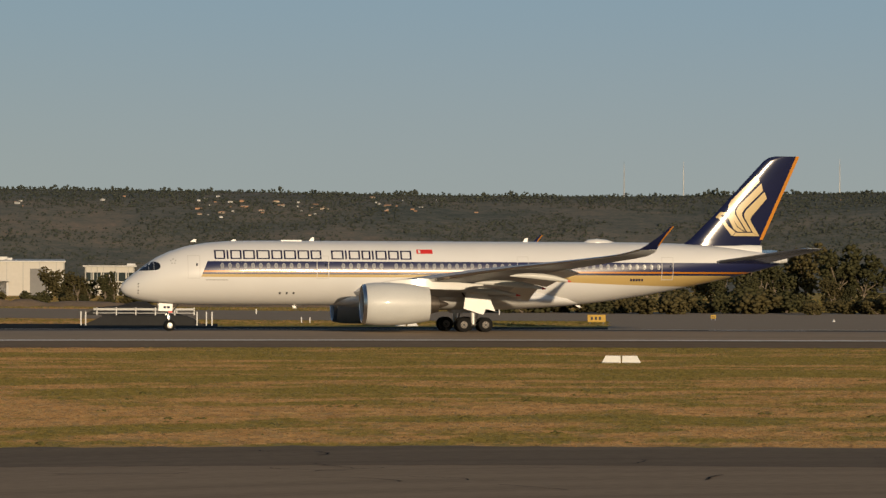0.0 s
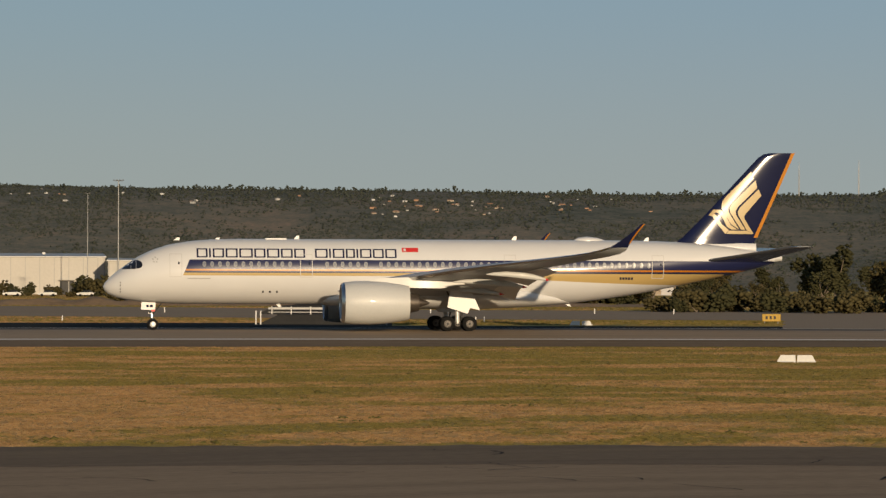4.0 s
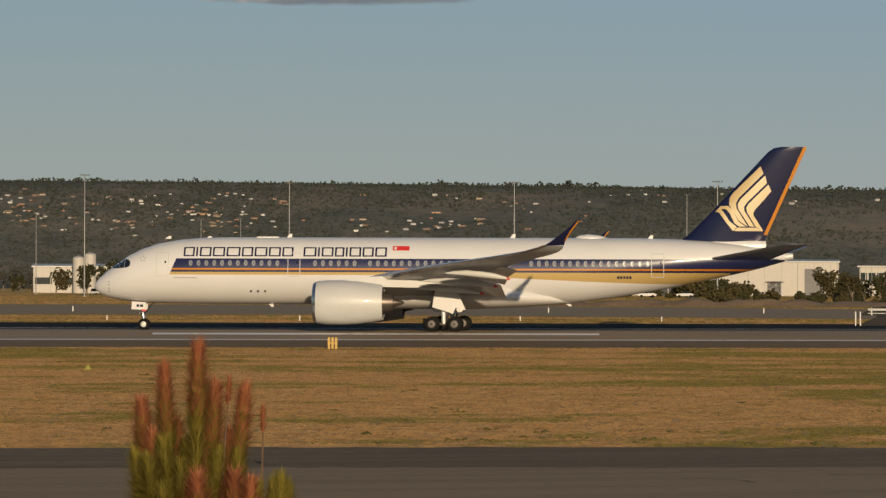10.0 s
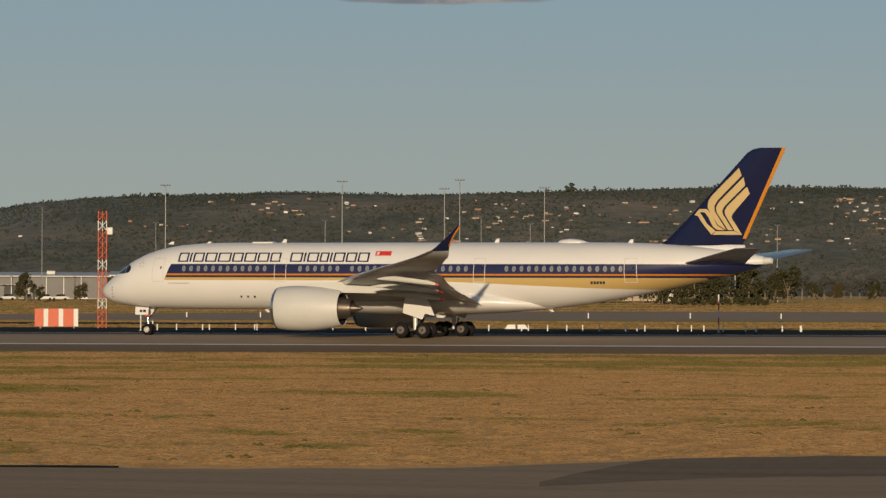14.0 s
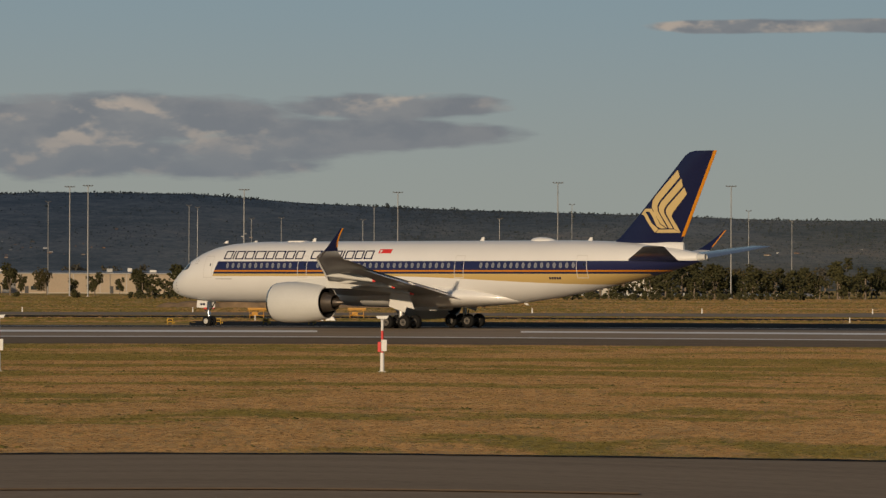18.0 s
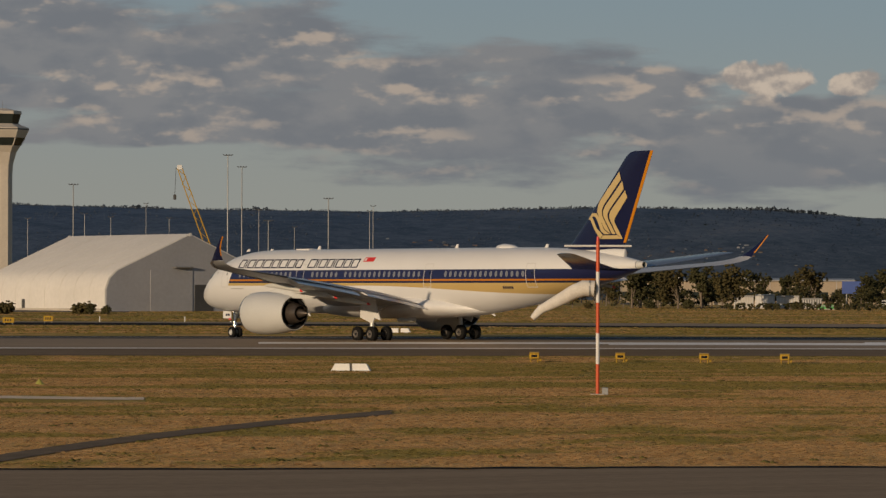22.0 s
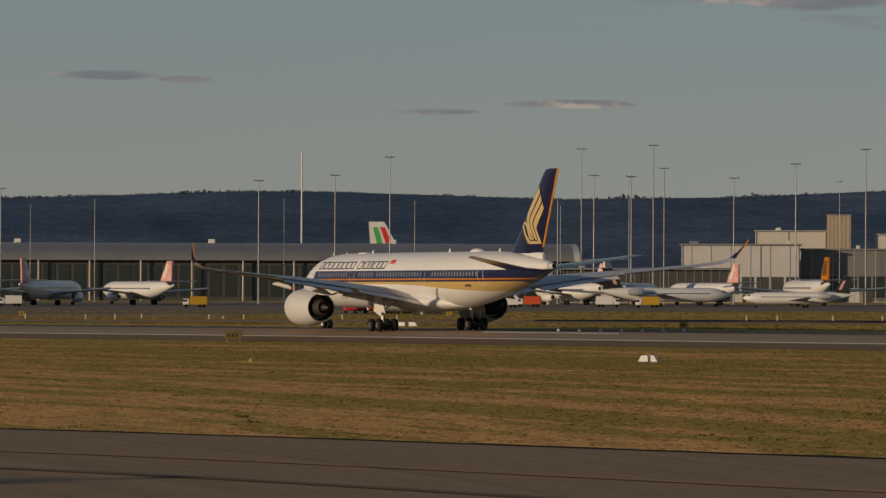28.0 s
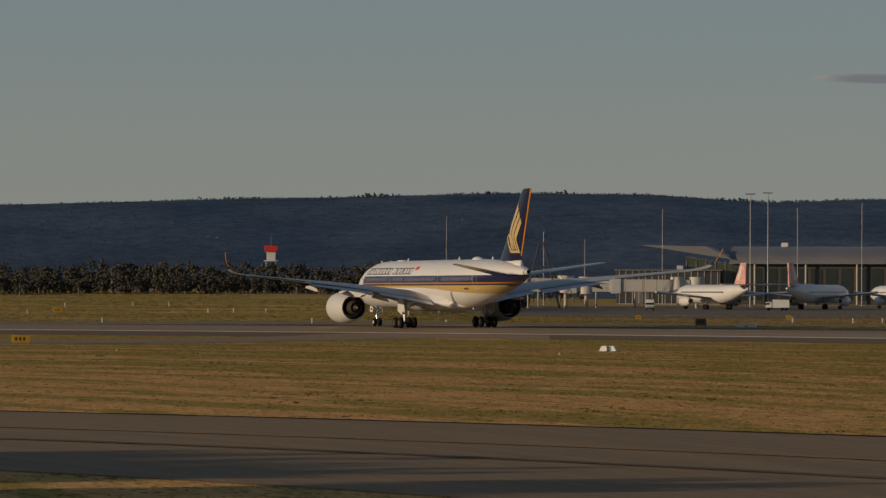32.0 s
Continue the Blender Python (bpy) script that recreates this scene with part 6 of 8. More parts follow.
SHORT_WEST = [(936, 164), (1725, 118), (1795, 122), (2085, 130), (2287, 119), (2397, 117), (2723, 125), (2810, 132), (3086, 125), (3385, 124), (3585, 150), (3680, 130), (3943, 122), (3959, 142), (4242, 117), (4318, 136), (4514, 122), (4630, 148), (4758, 124), (4980, 138), (5000, 116), (5144, 121), (5197, 118), (5292, 138), (5307, 146), (5555, 148)]
SHORT_EAST = [(5755, 134), (7004, 150), (7137, 123), (7200, 156), (7358, 138), (7399, 163), (7461, 141), (7507, 148), (7607, 138), (7747, 146), (7760, 160), (7937, 135), (7962, 149), (8144, 141), (8194, 160), (8272, 160), (8483, 160), (8490, 188), (8715, 190), (9012, 198), (9504, 158), (9383, 208), (9762, 165), (9993, 170), (10327, 169), (10440, 158), (10678, 158), (10815, 102), (10888, 115), (11060, 140), (6998, 162)]
for table, r, heads in ((TALL_WEST, 960, 4), (TALL_EAST, 1000, 4), (SHORT_WEST, 1060, 2), (SHORT_EAST, 1090, 2)):
    for i, (u, v) in enumerate(table):
        mast(u, v, r + (i % 3) * 14, heads)
_m = thing("radio_mast", "very tall bare white pole behind the terminal", "mast", m=at(az_of(9962), 1300, gz(az_of(9962), 1300)))
part("pole", T((0, 0, 0), (0, 0, up(250, 1300) - 2.3), 0.35, 0.2, 10), PLAINWHITE, _m)
part("base_plate", B(-0.6, 0.6, -0.6, 0.6, 0, 0.1, 0.01), CONCRETE, _m)


# ---- sheds, halls and the terminal ----
def block(name, label, category, u0, u1, r, v_top, depth, wall, roof, roof_h=0.0, overhang=0.5, bays=0, bay_mat=None, band=None, doors=(), plain=False):
    """A building whose front runs square to the view between two bearings; v_top is the eave over eye level."""
    um, w = (u0 + u1) / 2, abs(u1 - u0) / GRID * r
    a = az_of(um)
    g = gz(a, r) - 0.15
    h = up(v_top, r) - g
    b = thing(name, label, category, m=at(a, r, g))
    part("wall", B(-w / 2, w / 2, 0, depth, 0, h, 0.05), wall, b)
    o = overhang
    if roof_h > 0.05:
        part("roof", prism(bmesh.new(), [(-o, h + 0.004), (depth + o, h + 0.004), (depth + o, h + 0.22), (depth / 2, h + roof_h), (-o, h + 0.22)], -w / 2 - o, w / 2 + o, "yz"), roof, b)
    else:
        part("roof", B(-w / 2 - o, w / 2 + o, -o, depth + o, h + 0.004, h + 0.3, 0.03), roof, b)
    part("plinth", B(-w / 2 - 0.03, w / 2 + 0.03, -0.06, 0.06, 0, 0.35, 0.01), CONCRETE, b)
    for i in range(bays):
        x = -w / 2 + w * (i + 0.5) / bays
        part("pilaster", B(x - 0.09, x + 0.09, -0.1, 0.02, 0.36, h - 0.05), bay_mat or SEAM, b, smooth=False)
    if band:
        z0, z1, mat, count = band
        cw = w / count
        for i in range(count):
            part("window", B(-w / 2 + cw * (i + 0.08), -w / 2 + cw * (i + 0.92), -0.07, 0.03, z0 * h, z1 * h), mat, b, smooth=False)
    part("gutter", B(-w / 2 - o, w / 2 + o, -o - 0.14, -o - 0.004, h - 0.05, h + 0.18), GALV, b, smooth=False)
    rng = random.Random(int(u0 * 7 + u1))
    if plain is False and w > 9:
        # roof plant, set back from the eave
        for i in range(max(1, int(w / 14))):
            x, pw, ph = rng.uniform(-w * 0.45, w * 0.42), rng.uniform(0.8, 2.6), rng.uniform(0.5, 1.3)
            y = rng.uniform(0.15, 0.4) * depth
            z = h + 0.2 + max(0.0, roof_h - 0.22) * min(1.0, 2 * (y + o) / (depth + 2 * o)) - 0.1
            part("roof_unit", B(x, x + pw, y, y + 1.6, z, z + ph, 0.05), (PALESEAM, GALV, WALLWHITE)[i % 3], b)
        for i in range(max(1, int(w / 11))):
            x = rng.uniform(-w * 0.46, w * 0.42)
            if rng.random() < 0.45 and h > 4.2:
                part("roller_door", B(x, x + 3.6, -0.09, 0.03, 0.02, 3.6, 0.02), (GABLEGREY, WALLGREY, DARKWALL)[i % 3], b)
                part("awning", B(x - 0.3, x + 3.9, -1.5, -0.1, 3.75, 3.87, 0.02), ROOFWHITE, b)
            else:
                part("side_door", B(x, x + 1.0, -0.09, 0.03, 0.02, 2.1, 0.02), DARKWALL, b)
                part("small_window", B(x + 1.6, x + 3.2, -0.09, 0.03, 1.1, 2.1, 0.02), GLAZING, b)
        for x in (-w / 2 + 0.25, w / 2 - 0.25, rng.uniform(-0.3, 0.3) * w):
            part("downpipe", T((x, -0.14, 0.1), (x, -0.14, h - 0.06), 0.07, 0.07, 6), GALV, b)
    for x, dw, dh, mat in doors:
        part("door", B(-w / 2 + w * x - dw / 2, -w / 2 + w * x + dw / 2, -0.12, 0.02, 0.02, dh, 0.02), mat, b)
    return b


block("warehouse", "large white metal-clad warehouse with ribbed bays", "warehouse", 1262, 905, 1100, 52, 60, WALLWHITE, ROOFWHITE, 1.2, 0.3, 14, None, None, ((0.08, 5, 6, WALLGREY), (0.5, 1.2, 2.3, WALLGREY)))
block("warehouse", "white metal-clad warehouse with a grey corner", "warehouse", 900, 668, 1080, 46, 40, WALLWHITE, ROOFWHITE, 0.8, 0.3, 8, None, None, ((0.8, 4, 7, WALLGREY),))
block("office_shed", "low white office block with a frame", "building", 632, 545, 1120, 38, 14, WALLWHITE, ROOFWHITE, 0, 0.6, 4, None, (0.5, 0.8, GLAZING, 6))
block("blue_roof_shed", "tan-walled warehouse with a blue-grey metal roof", "warehouse", 316, 78, 1150, 26, 40, WALLTAN, ROOFBLUE, 4.0, 0.5, 6, None, None, ((0.2, 5, 4.5, WALLGREY),))
block("annex", "low pale annex beside the warehouse", "building", 420, 318, 1130, 14, 18, WALLTAN, ROOFBLUE, 1.0, 0.3, 3)
block("long_shed", "low pale shed behind the trees", "shed", 60, -120, 1180, 22, 20, WALLTAN, ROOFWHITE, 0.8)
block("cargo_shed", "low white shed with a flat roof", "shed", 1560, 1420, 1200, 20, 20, WALLWHITE, ROOFWHITE, 0.8)
block("canopy_shed", "small white-roofed open shelter", "shelter", 2560, 2450, 1100, 42, 14, WALLTAN, ROOFWHITE, 0.6, 1.5)
block("works_building", "white industrial works with small silos", "building", 2090, 1660, 1160, 34, 26, WALLWHITE, ROOFWHITE, 0.9, 0.4, 7, None, (0.35, 0.6, GLAZING, 12))
block("works_building", "pale grey-roofed works building", "building", 3120, 2960, 1180, 34, 30, WALLTAN, ROOFGREY, 3.0, 0.4, 4)
block("works_building", "white industrial works beside tall tanks", "building", 2960, 2760, 1200, 40, 30, WALLWHITE, ROOFWHITE, 1.0, 0.4, 5, None, (0.3, 0.6, GLAZING, 7))
block("carport", "long carport with a white roof", "carport", 3460, 3020, 1120, 28, 24, WALLGREY, ROOFWHITE, 1.2, 1.0, 16, PLAINWHITE)
block("carport", "long carport with a white roof", "carport", 3960, 3470, 1120, 26, 24, WALLGREY, ROOFWHITE, 1.2, 1.0, 16, PLAINWHITE)
block("carport", "long carport with a white roof", "carport", 4940, 4470, 1130, 18, 20, WALLWHITE, ROOFWHITE, 1.0, 1.0, 14, WALLGREY)
block("pump_house", "small concrete pump house", "building", 5200, 5135, 1080, 26, 10, CONCRETE, CONCRETE, 0, 0.8, 0, None, (0.5, 0.75, GLAZING, 3))
block("low_factory", "long tan low factory", "building", 5720, 5300, 1150, 22, 24, WALLTAN, ROOFDARK, 0.8, 0.4, 9)
block("low_factory", "long low tan and white factory", "building", 6130, 5930, 1150, 20, 24, WALLTAN, ROOFWHITE, 0.8, 0.4, 5, None, (0.3, 0.6, GLAZING, 8))
block("low_factory", "long low factory with a pale roof", "building", 6560, 6150, 1180, 30, 24, WALLTAN, ROOFWHITE, 0.8, 0.5, 7, None, (0.3, 0.55, GLAZING, 10))
block("depot", "grey and tan depot with dark doors", "building", 6880, 6690, 1120, 34, 24, WALLTAN, ROOFDARK, 0.8, 0.5, 5, None, None, ((0.25, 6, 5, DARKWALL), (0.6, 6, 5, DARKWALL)))
block("freight_shed", "tan freight shed with an open front", "building", 7010, 6785, 1130, 40, 26, WALLTAN, ROOFWHITE, 0.7, 0.5, 6, None, (0.1, 0.45, DARKWALL, 5))
block("terminal_wing", "white low terminal wing with signs", "building", 7225, 6980, 1050, 28, 22, WALLWHITE, ROOFGREY, 0.6, 0.5, 5, None, (0.2, 0.6, GLAZING, 7))
for u0, u1, mat, v in ((6245, 6285, WALLWHITE, 24), (6288, 6322, PLAINWHITE, 26), (6325, 6360, WALLWHITE, 24), (6205, 6240, WALLGREY, 20)):
    block("container", "white site container on bare ground", "container", u1, u0, 960, v - 22, 4, mat, mat, 0, 0.05, 8, PALESEAM, plain=True)
for u in (6212, 5766):
    block("skip_bin", "bright green skip bin", "skip bin", u, u - 32, 940, -14, 3, GREENPAINT, GREENPAINT, 0, 0.05, 5, DARKWALL, plain=True)


def billboard(u, r, w, v0, v1, mat, label):
    a = az_of(u)
    g = gz(a, r)
    b = thing("billboard", label, "billboard", m=at(a, r, g))
    z0, z1 = up(v0, r) - g, up(v1, r) - g
    part("panel", B(-w / 2, w / 2, -0.12, 0.12, z0, z1, 0.03), mat, b)
    for x in (-w * 0.35, w * 0.35):
        part("post", T((x, 0.2, 0), (x, 0.2, z1 - 0.2), 0.12, 0.12, 8), GALV, b)


billboard(6143, 990, 7, 8, 30, BLUEPAINT, "blue advertising panel on two posts")
billboard(3960 - 80, 1000, 3.5, 8, 22, BLUEPAINT, "small blue sign panel on posts")
billboard(4862, 1010, 11, 12, 48, DARKWALL, "large dark panel on two posts")


def tank(u, r, v_top, radius, mat, label="tall white storage silo"):
    a = az_of(u)
    g = gz(a, r) - 0.1
    h = up(v_top, r) - g
    t = thing("silo", label, "silo", "storage silos", m=at(a, r, g))
    part("shell", T((0, 0, 0), (0, 0, h), radius, radius, 20), mat, t)
    part("cap", T((0, 0, h + 0.003), (0, 0, h + radius * 0.35), radius, radius * 0.15, 20), mat, t)


for u, v in ((144, 54), (154, 54)):
    tank(u, 1165, v, 0.62, WALLWHITE)
for u, v, rr in ((2940, 60, 1.5), (2922, 62, 1.5), (2900, 58, 1.4), (2872, 60, 1.6), (2850, 54, 2.2), (2826, 60, 1.4), (2010, 50, 1.6), (1990, 56, 1.6)):
    tank(u, 1150, v, rr, WALLWHITE)


# white fabric-roofed hangar with a rounded eave
def build_hangar():
    r = 860
    a = az_of(7430)
    g = gz(a, r) - 0.1
    h = thing("hangar", "large white hangar with a rounded fabric roof and shade-coloured gable", "hangar", m=at(a, r, g, 30))
    top = up(108, r) - g
    prof = [(-19, 0), (-19, 4.2), (-18.2, 6.4), (-16.5, 8.0), (0, top), (16.5, 8.0), (18.2, 6.4), (19, 4.2), (19, 0)]
    part("shell", prism(bmesh.new(), prof, -24, 24, "xz"), FABRIC, h, "white fabric roof and walls")
    for i in range(9):
        y = -23.8 + 47.6 * i / 8
        part("fabric_seam", prism(bmesh.new(), [(x * 1.003, z + 0.03) for x, z in prof], y - 0.08, y + 0.08, "xz"), FABRIC, h)
    part("base_kerb", B(-19.4, -19.02, -24, 24, 0, 0.5, 0.03), CONCRETE, h)
    part("side_door", B(-19.1, -18.98, 8, 9.2, 0.1, 2.3, 0.02), DARKWALL, h)
    gable = [(x * 0.985, z * 0.985) for x, z in prof]
    part("gable", prism(bmesh.new(), gable, -24.1, -24.0, "xz"), HANGARGABLE, h, "gable end coloured for shade")
    part("door", B(1.0, 5.2, -24.25, -24.11, 0, 5.2, 0.02), DARKWALL, h)
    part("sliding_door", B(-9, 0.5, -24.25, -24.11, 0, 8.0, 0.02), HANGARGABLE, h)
    for x in (-4, 6.5):
        part("canopy_lamp", B(x, x + 4, -25.4, -24.11, 8.4, 8.7, 0.03), WALLGREY, h)
    for y in (-24.15, 24.1):
        part("ridge_cap", B(-0.3, 0.3, y - 0.05, y + 0.05, top - 0.5, top + 0.1), PLAINWHITE, h)
    return h


# Gable fabric is darkened and cooled: its shade is put into the colour.
HANGARGABLE = paint("shade_toned_gable_fabric", (0.27, 0.272, 0.285), 0.7, vary=0.08, size=0.2, fine=1.5, bump=0)
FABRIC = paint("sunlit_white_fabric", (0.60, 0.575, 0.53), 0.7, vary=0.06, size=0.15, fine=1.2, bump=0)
build_hangar()


def build_tower():
    r = 1260
    a = az_of(7652)
    g = gz(a, r) - 0.2
    t = thing("control_tower", "tall pale concrete control tower with a flared dark-glazed cab", "control tower", m=at(a, r, g, 12))
    top = up(328, r) - g

    def octo(rad, z, n=8):
        return [Vector((rad * math.cos(2 * math.pi * (i + 0.5) / n), rad * math.sin(2 * math.pi * (i + 0.5) / n), z)) for i in range(n)]

    def ringed(name, stages, mat, label=""):
        bm = loft(bmesh.new(), [octo(rad, z) for rad, z in stages])
        bmesh.ops.recalc_face_normals(bm, faces=bm.faces)
        return part(name, bm, mat, t, label, smooth=False)

    ringed("shaft", [(3.6, 0), (3.1, 4), (3.0, top - 19), (3.2, top - 16), (4.2, top - 12.5), (5.4, top - 10.6)], TOWERCONC, "pale concrete shaft that flares upward")
    ringed("lower_glazing", [(5.4, top - 10.58), (6.6, top - 8.3)], GLAZING)
    ringed("gallery", [(6.7, top - 8.28), (7.6, top - 6.6), (7.8, top - 6.2), (7.8, top - 5.4), (5.6, top - 4.6), (4.9, top - 4.2)], TOWERCONC)
    ringed("dark_band", [(7.86, top - 6.0), (7.86, top - 5.7)], DARKWALL)
    ringed("cab_glazing", [(4.7, top - 4.18), (5.5, top - 1.4)], GLAZING)
    ringed("cab_roof", [(5.7, top - 1.38), (5.6, top - 0.5), (3.2, top - 0.1), (1.4, top + 0.3)], TOWERCONC)
    for i in range(8):
        p0, p1 = octo(5.44, top - 10.58)[i], octo(6.66, top - 8.3)[i]
        part("mullion", T(p0, p1, 0.16, 0.16, 6), TOWERCONC, t)
    for x, h in ((0, 2.6), (1.0, 1.4), (-1.2, 1.2)):
        part("antenna", T((x, 0, top), (x, 0, top + h), 0.07, 0.03, 6), GALV, t)


TOWERCONC = paint("pale_tower_concrete", (0.52, 0.46, 0.38), 0.85, vary=0.09, size=0.15, fine=1.5, bump=0)
build_tower()


def build_crane():
    r = 1150
    c = thing("crawler_crane", "yellow lattice-boom crane behind the hangar", "crane", m=at(az_of(7258), r, gz(az_of(7258), r)))
    foot, tip = Vector((0, 0, 2.2)), Vector(((7258 - 7340) / GRID * r, 2, up(226, r) - 2))
    side, n = Vector((1.05, 0, 0)), 16
    boom = new("boom")
    boom.parent = c
    d = (tip - foot)
    q = Vector((0, 1, 0))
    for sx in (-1, 1):
        for sy in (-1, 1):
            part("chord", T(foot + side * sx * 0.9 + q * sy * 0.6, tip + side * sx * 0.6 + q * sy * 0.4, 0.17, 0.14, 6), YELLOW, boom)
    for i in range(n):
        a, b = foot + d * (i / n), foot + d * ((i + 1) / n)
        s = 1 if i % 2 else -1
        for sy in (-1, 1):
            part("lacing", T(a + side * s * 0.85 + q * sy * 0.55, b - side * s * 0.85 + q * sy * 0.55, 0.07, 0.07, 5), YELLOW, boom)
    part("boom_head", B(tip.x - 0.7, tip.x + 0.7, 1.4, 2.6, tip.z - 0.4, tip.z + 0.9, 0.1), PLAINWHITE, boom)
    part("hoist_rope", T(tip + Vector((-1.0, 0, 0.2)), tip + Vector((-1.3, 0, -7)), 0.06, 0.06, 5), DARKWALL, c)
    part("hook_block", B(tip.x - 1.7, tip.x - 0.9, 1.6, 2.4, tip.z - 8.4, tip.z - 7, 0.1), DARKWALL, c)
    part("cab", B(-2.5, 3, -1.6, 1.6, 1.1, 4.2, 0.15), YELLOW, c)
    part("cab_window", B(-2.54, -1, -1.64, -1.2, 2.4, 3.8, 0.02), GLAZING, c)
    for y in (-2.2, 1.4):
        part("track", B(-3.5, 3.5, y, y + 0.8, 0, 1.1, 0.3), DARKWALL, c)


build_crane()

# terminal, a run of separate buildings along the apron
R = 1110
block("terminal_roof_hall", "long low terminal hall under a broad grey sloping roof", "terminal", 8760, 8160, R, 24, 44, WALLGREY, ROOFGREY, 4.2, 2.5, 18, CONCRETE, (0.12, 0.75, GLAZING, 20))
block("terminal_annex", "white two-storey terminal annex with glazed balconies", "terminal", 8420, 8165, R - 30, 10, 16, WALLWHITE, ROOFWHITE, 0.6, 0.8, 14, PLAINWHITE, (0.2, 0.42, DARKWALL, 14))
block("terminal_upper", "upper terminal block with a pale sloping roof", "terminal", 8960, 8425, R + 66, 62, 40, WALLGREY, ROOFWHITE, 3.2, 1.0, 10)
block("terminal_wall", "long cream clerestory wall behind the terminal roofs", "terminal", 8540, 7790, R + 58, 70, 6, WALLWHITE, ROOFWHITE, 0, 0.3, 24)
block("red_hall", "dull red hall with a pale upper wall", "building", 8160, 7900, R + 20, 48, 30, BRICKRED, ROOFWHITE, 0.8, 1.0, 8, DARKWALL, (0.1, 0.35, DARKWALL, 9))
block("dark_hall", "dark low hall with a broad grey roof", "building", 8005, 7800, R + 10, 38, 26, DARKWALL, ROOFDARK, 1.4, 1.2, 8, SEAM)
block("low_shed", "low grey shed with a white roof", "shed", 7796, 7640, R - 20, 26, 18, GABLEGREY, ROOFWHITE, 0.8, 0.6, 6)
block("hotel_block", "white stepped block behind the apron", "building", 7766, 7672, R + 40, 70, 20, WALLWHITE, ROOFGREY, 0.6, 0.4, 4)
block("terminal_core", "grey terminal block with dark lower storey", "terminal", 9080, 8780, R + 30, 80, 34, WALLGREY, ROOFDARK, 0, 0.6, 8, SEAM, (0.1, 0.5, GLAZING, 12))
block("terminal_core", "stepped grey terminal block", "terminal", 9290, 9082, R + 20, 88, 34, GABLEGREY, ROOFGREY, 0, 0.6, 6, SEAM, (0.15, 0.45, DARKWALL, 8))
block("plant_room", "white plant room on the terminal roof", "plant room", 9160, 9035, R + 70, 112, 10, WALLWHITE, ROOFWHITE, 0, 0.3)
block("lift_tower", "tan ribbed lift tower", "tower", 9034, 8992, R + 66, 140, 8, WALLTAN, WALLTAN, 0, 0.2, 6, CONCRETE)
block("plant_room", "white plant rooms on the terminal roof", "plant room", 8952, 8890, R + 72, 106, 10, WALLWHITE, ROOFWHITE, 0, 0.3)
block("covered_walk", "long low covered walkway", "walkway", 9500, 9200, R - 40, 44, 8, DARKWALL, ROOFGREY, 0.5, 1.2, 20, GALV)


def build_pier():
    """Long pier terminal with a rounded metal roof and a raked canopy at its end."""
    r = R + 40
    u0, u1 = 9480, 10560
    a = az_of((u0 + u1) / 2)
    g = gz(a, r) - 0.1
    w = (u1 - u0) / GRID * r
    top, eave = up(90, r) - g, up(58, r) - g
    t = thing("pier_terminal", "long pier terminal with a rounded grey roof above dark glazing", "terminal", m=at(a, r, g))
    prof = [(-2.5, eave)] + [(14 - 16.5 * math.cos(x), eave + (top - eave) * math.sin(x)) for x in (0.25, 0.6, 1.0, 1.57, 2.1, 2.6)] + [(30, eave)]
    part("roof", prism(bmesh.new(), prof, -w / 2, w / 2, "yz"), ROOFGREY, t, "rounded ribbed metal roof")
    part("end_cap", prism(bmesh.new(), [(y, z) for y, z in prof], w / 2 + 0.004, w / 2 + 1.6, "yz"), GABLEGREY, t)
    # Near-black wall stands in for the shade under the roof.
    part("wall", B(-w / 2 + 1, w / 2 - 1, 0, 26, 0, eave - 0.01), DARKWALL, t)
    for i in range(40):
        x = -w / 2 + 1 + (w - 2) * (i + 0.5) / 40
        part("window", B(x - 1.55, x + 1.55, -0.1, 0.05, 1.2, eave - 1.2), GLAZING, t, smooth=False)
    for i in range(12):
        x = -w / 2 + w * (i + 0.5) / 12
        part("column", T((x, -1.8, 0), (x, -1.8, eave), 0.28, 0.28, 8), CONCRETE, t)
    part("canopy", prism(bmesh.new(), [(-w / 2 - 24, top + 0.2), (-w / 2 - 6, top - 0.2), (-w / 2 + 1, eave + 1.2), (-w / 2 - 6, top - 2.6)], -3, 22, "xz"), ROOFGREY, t, "raked canopy over the pier end")
    part("end_glazing", prism(bmesh.new(), [(-w / 2 - 12, 0), (-w / 2 + 0.9, 0), (-w / 2 + 0.9, eave - 0.1), (-w / 2 - 12, top - 2.8)], 1, 18, "xz"), GLAZINGGREEN, t)
    for i in range(5):
        part("mullion", B(-w / 2 - 11.8 + i * 2.6, -w / 2 - 11.6 + i * 2.6, 0.8, 1.0, 0, eave + 0.8), GALV, t, smooth=False)
    for x in (-w * 0.42, -w * 0.1, w * 0.2):
        part("roof_vent", B(x, x + 1.8, 12, 14, top - 0.1, top + 1.0, 0.05), PLAINWHITE, t)


GLAZINGGREEN = paint("green_tinted_glazing", (0.06, 0.075, 0.05), 0.12, vary=0.3, size=0.4, fine=2, bump=0)
build_pier()
block("pier_link", "low dark glazed link with pale fins", "terminal", 10760, 10575, R + 40, 46, 14, DARKWALL, ROOFDARK, 0, 0.5, 16, GABLEGREY)


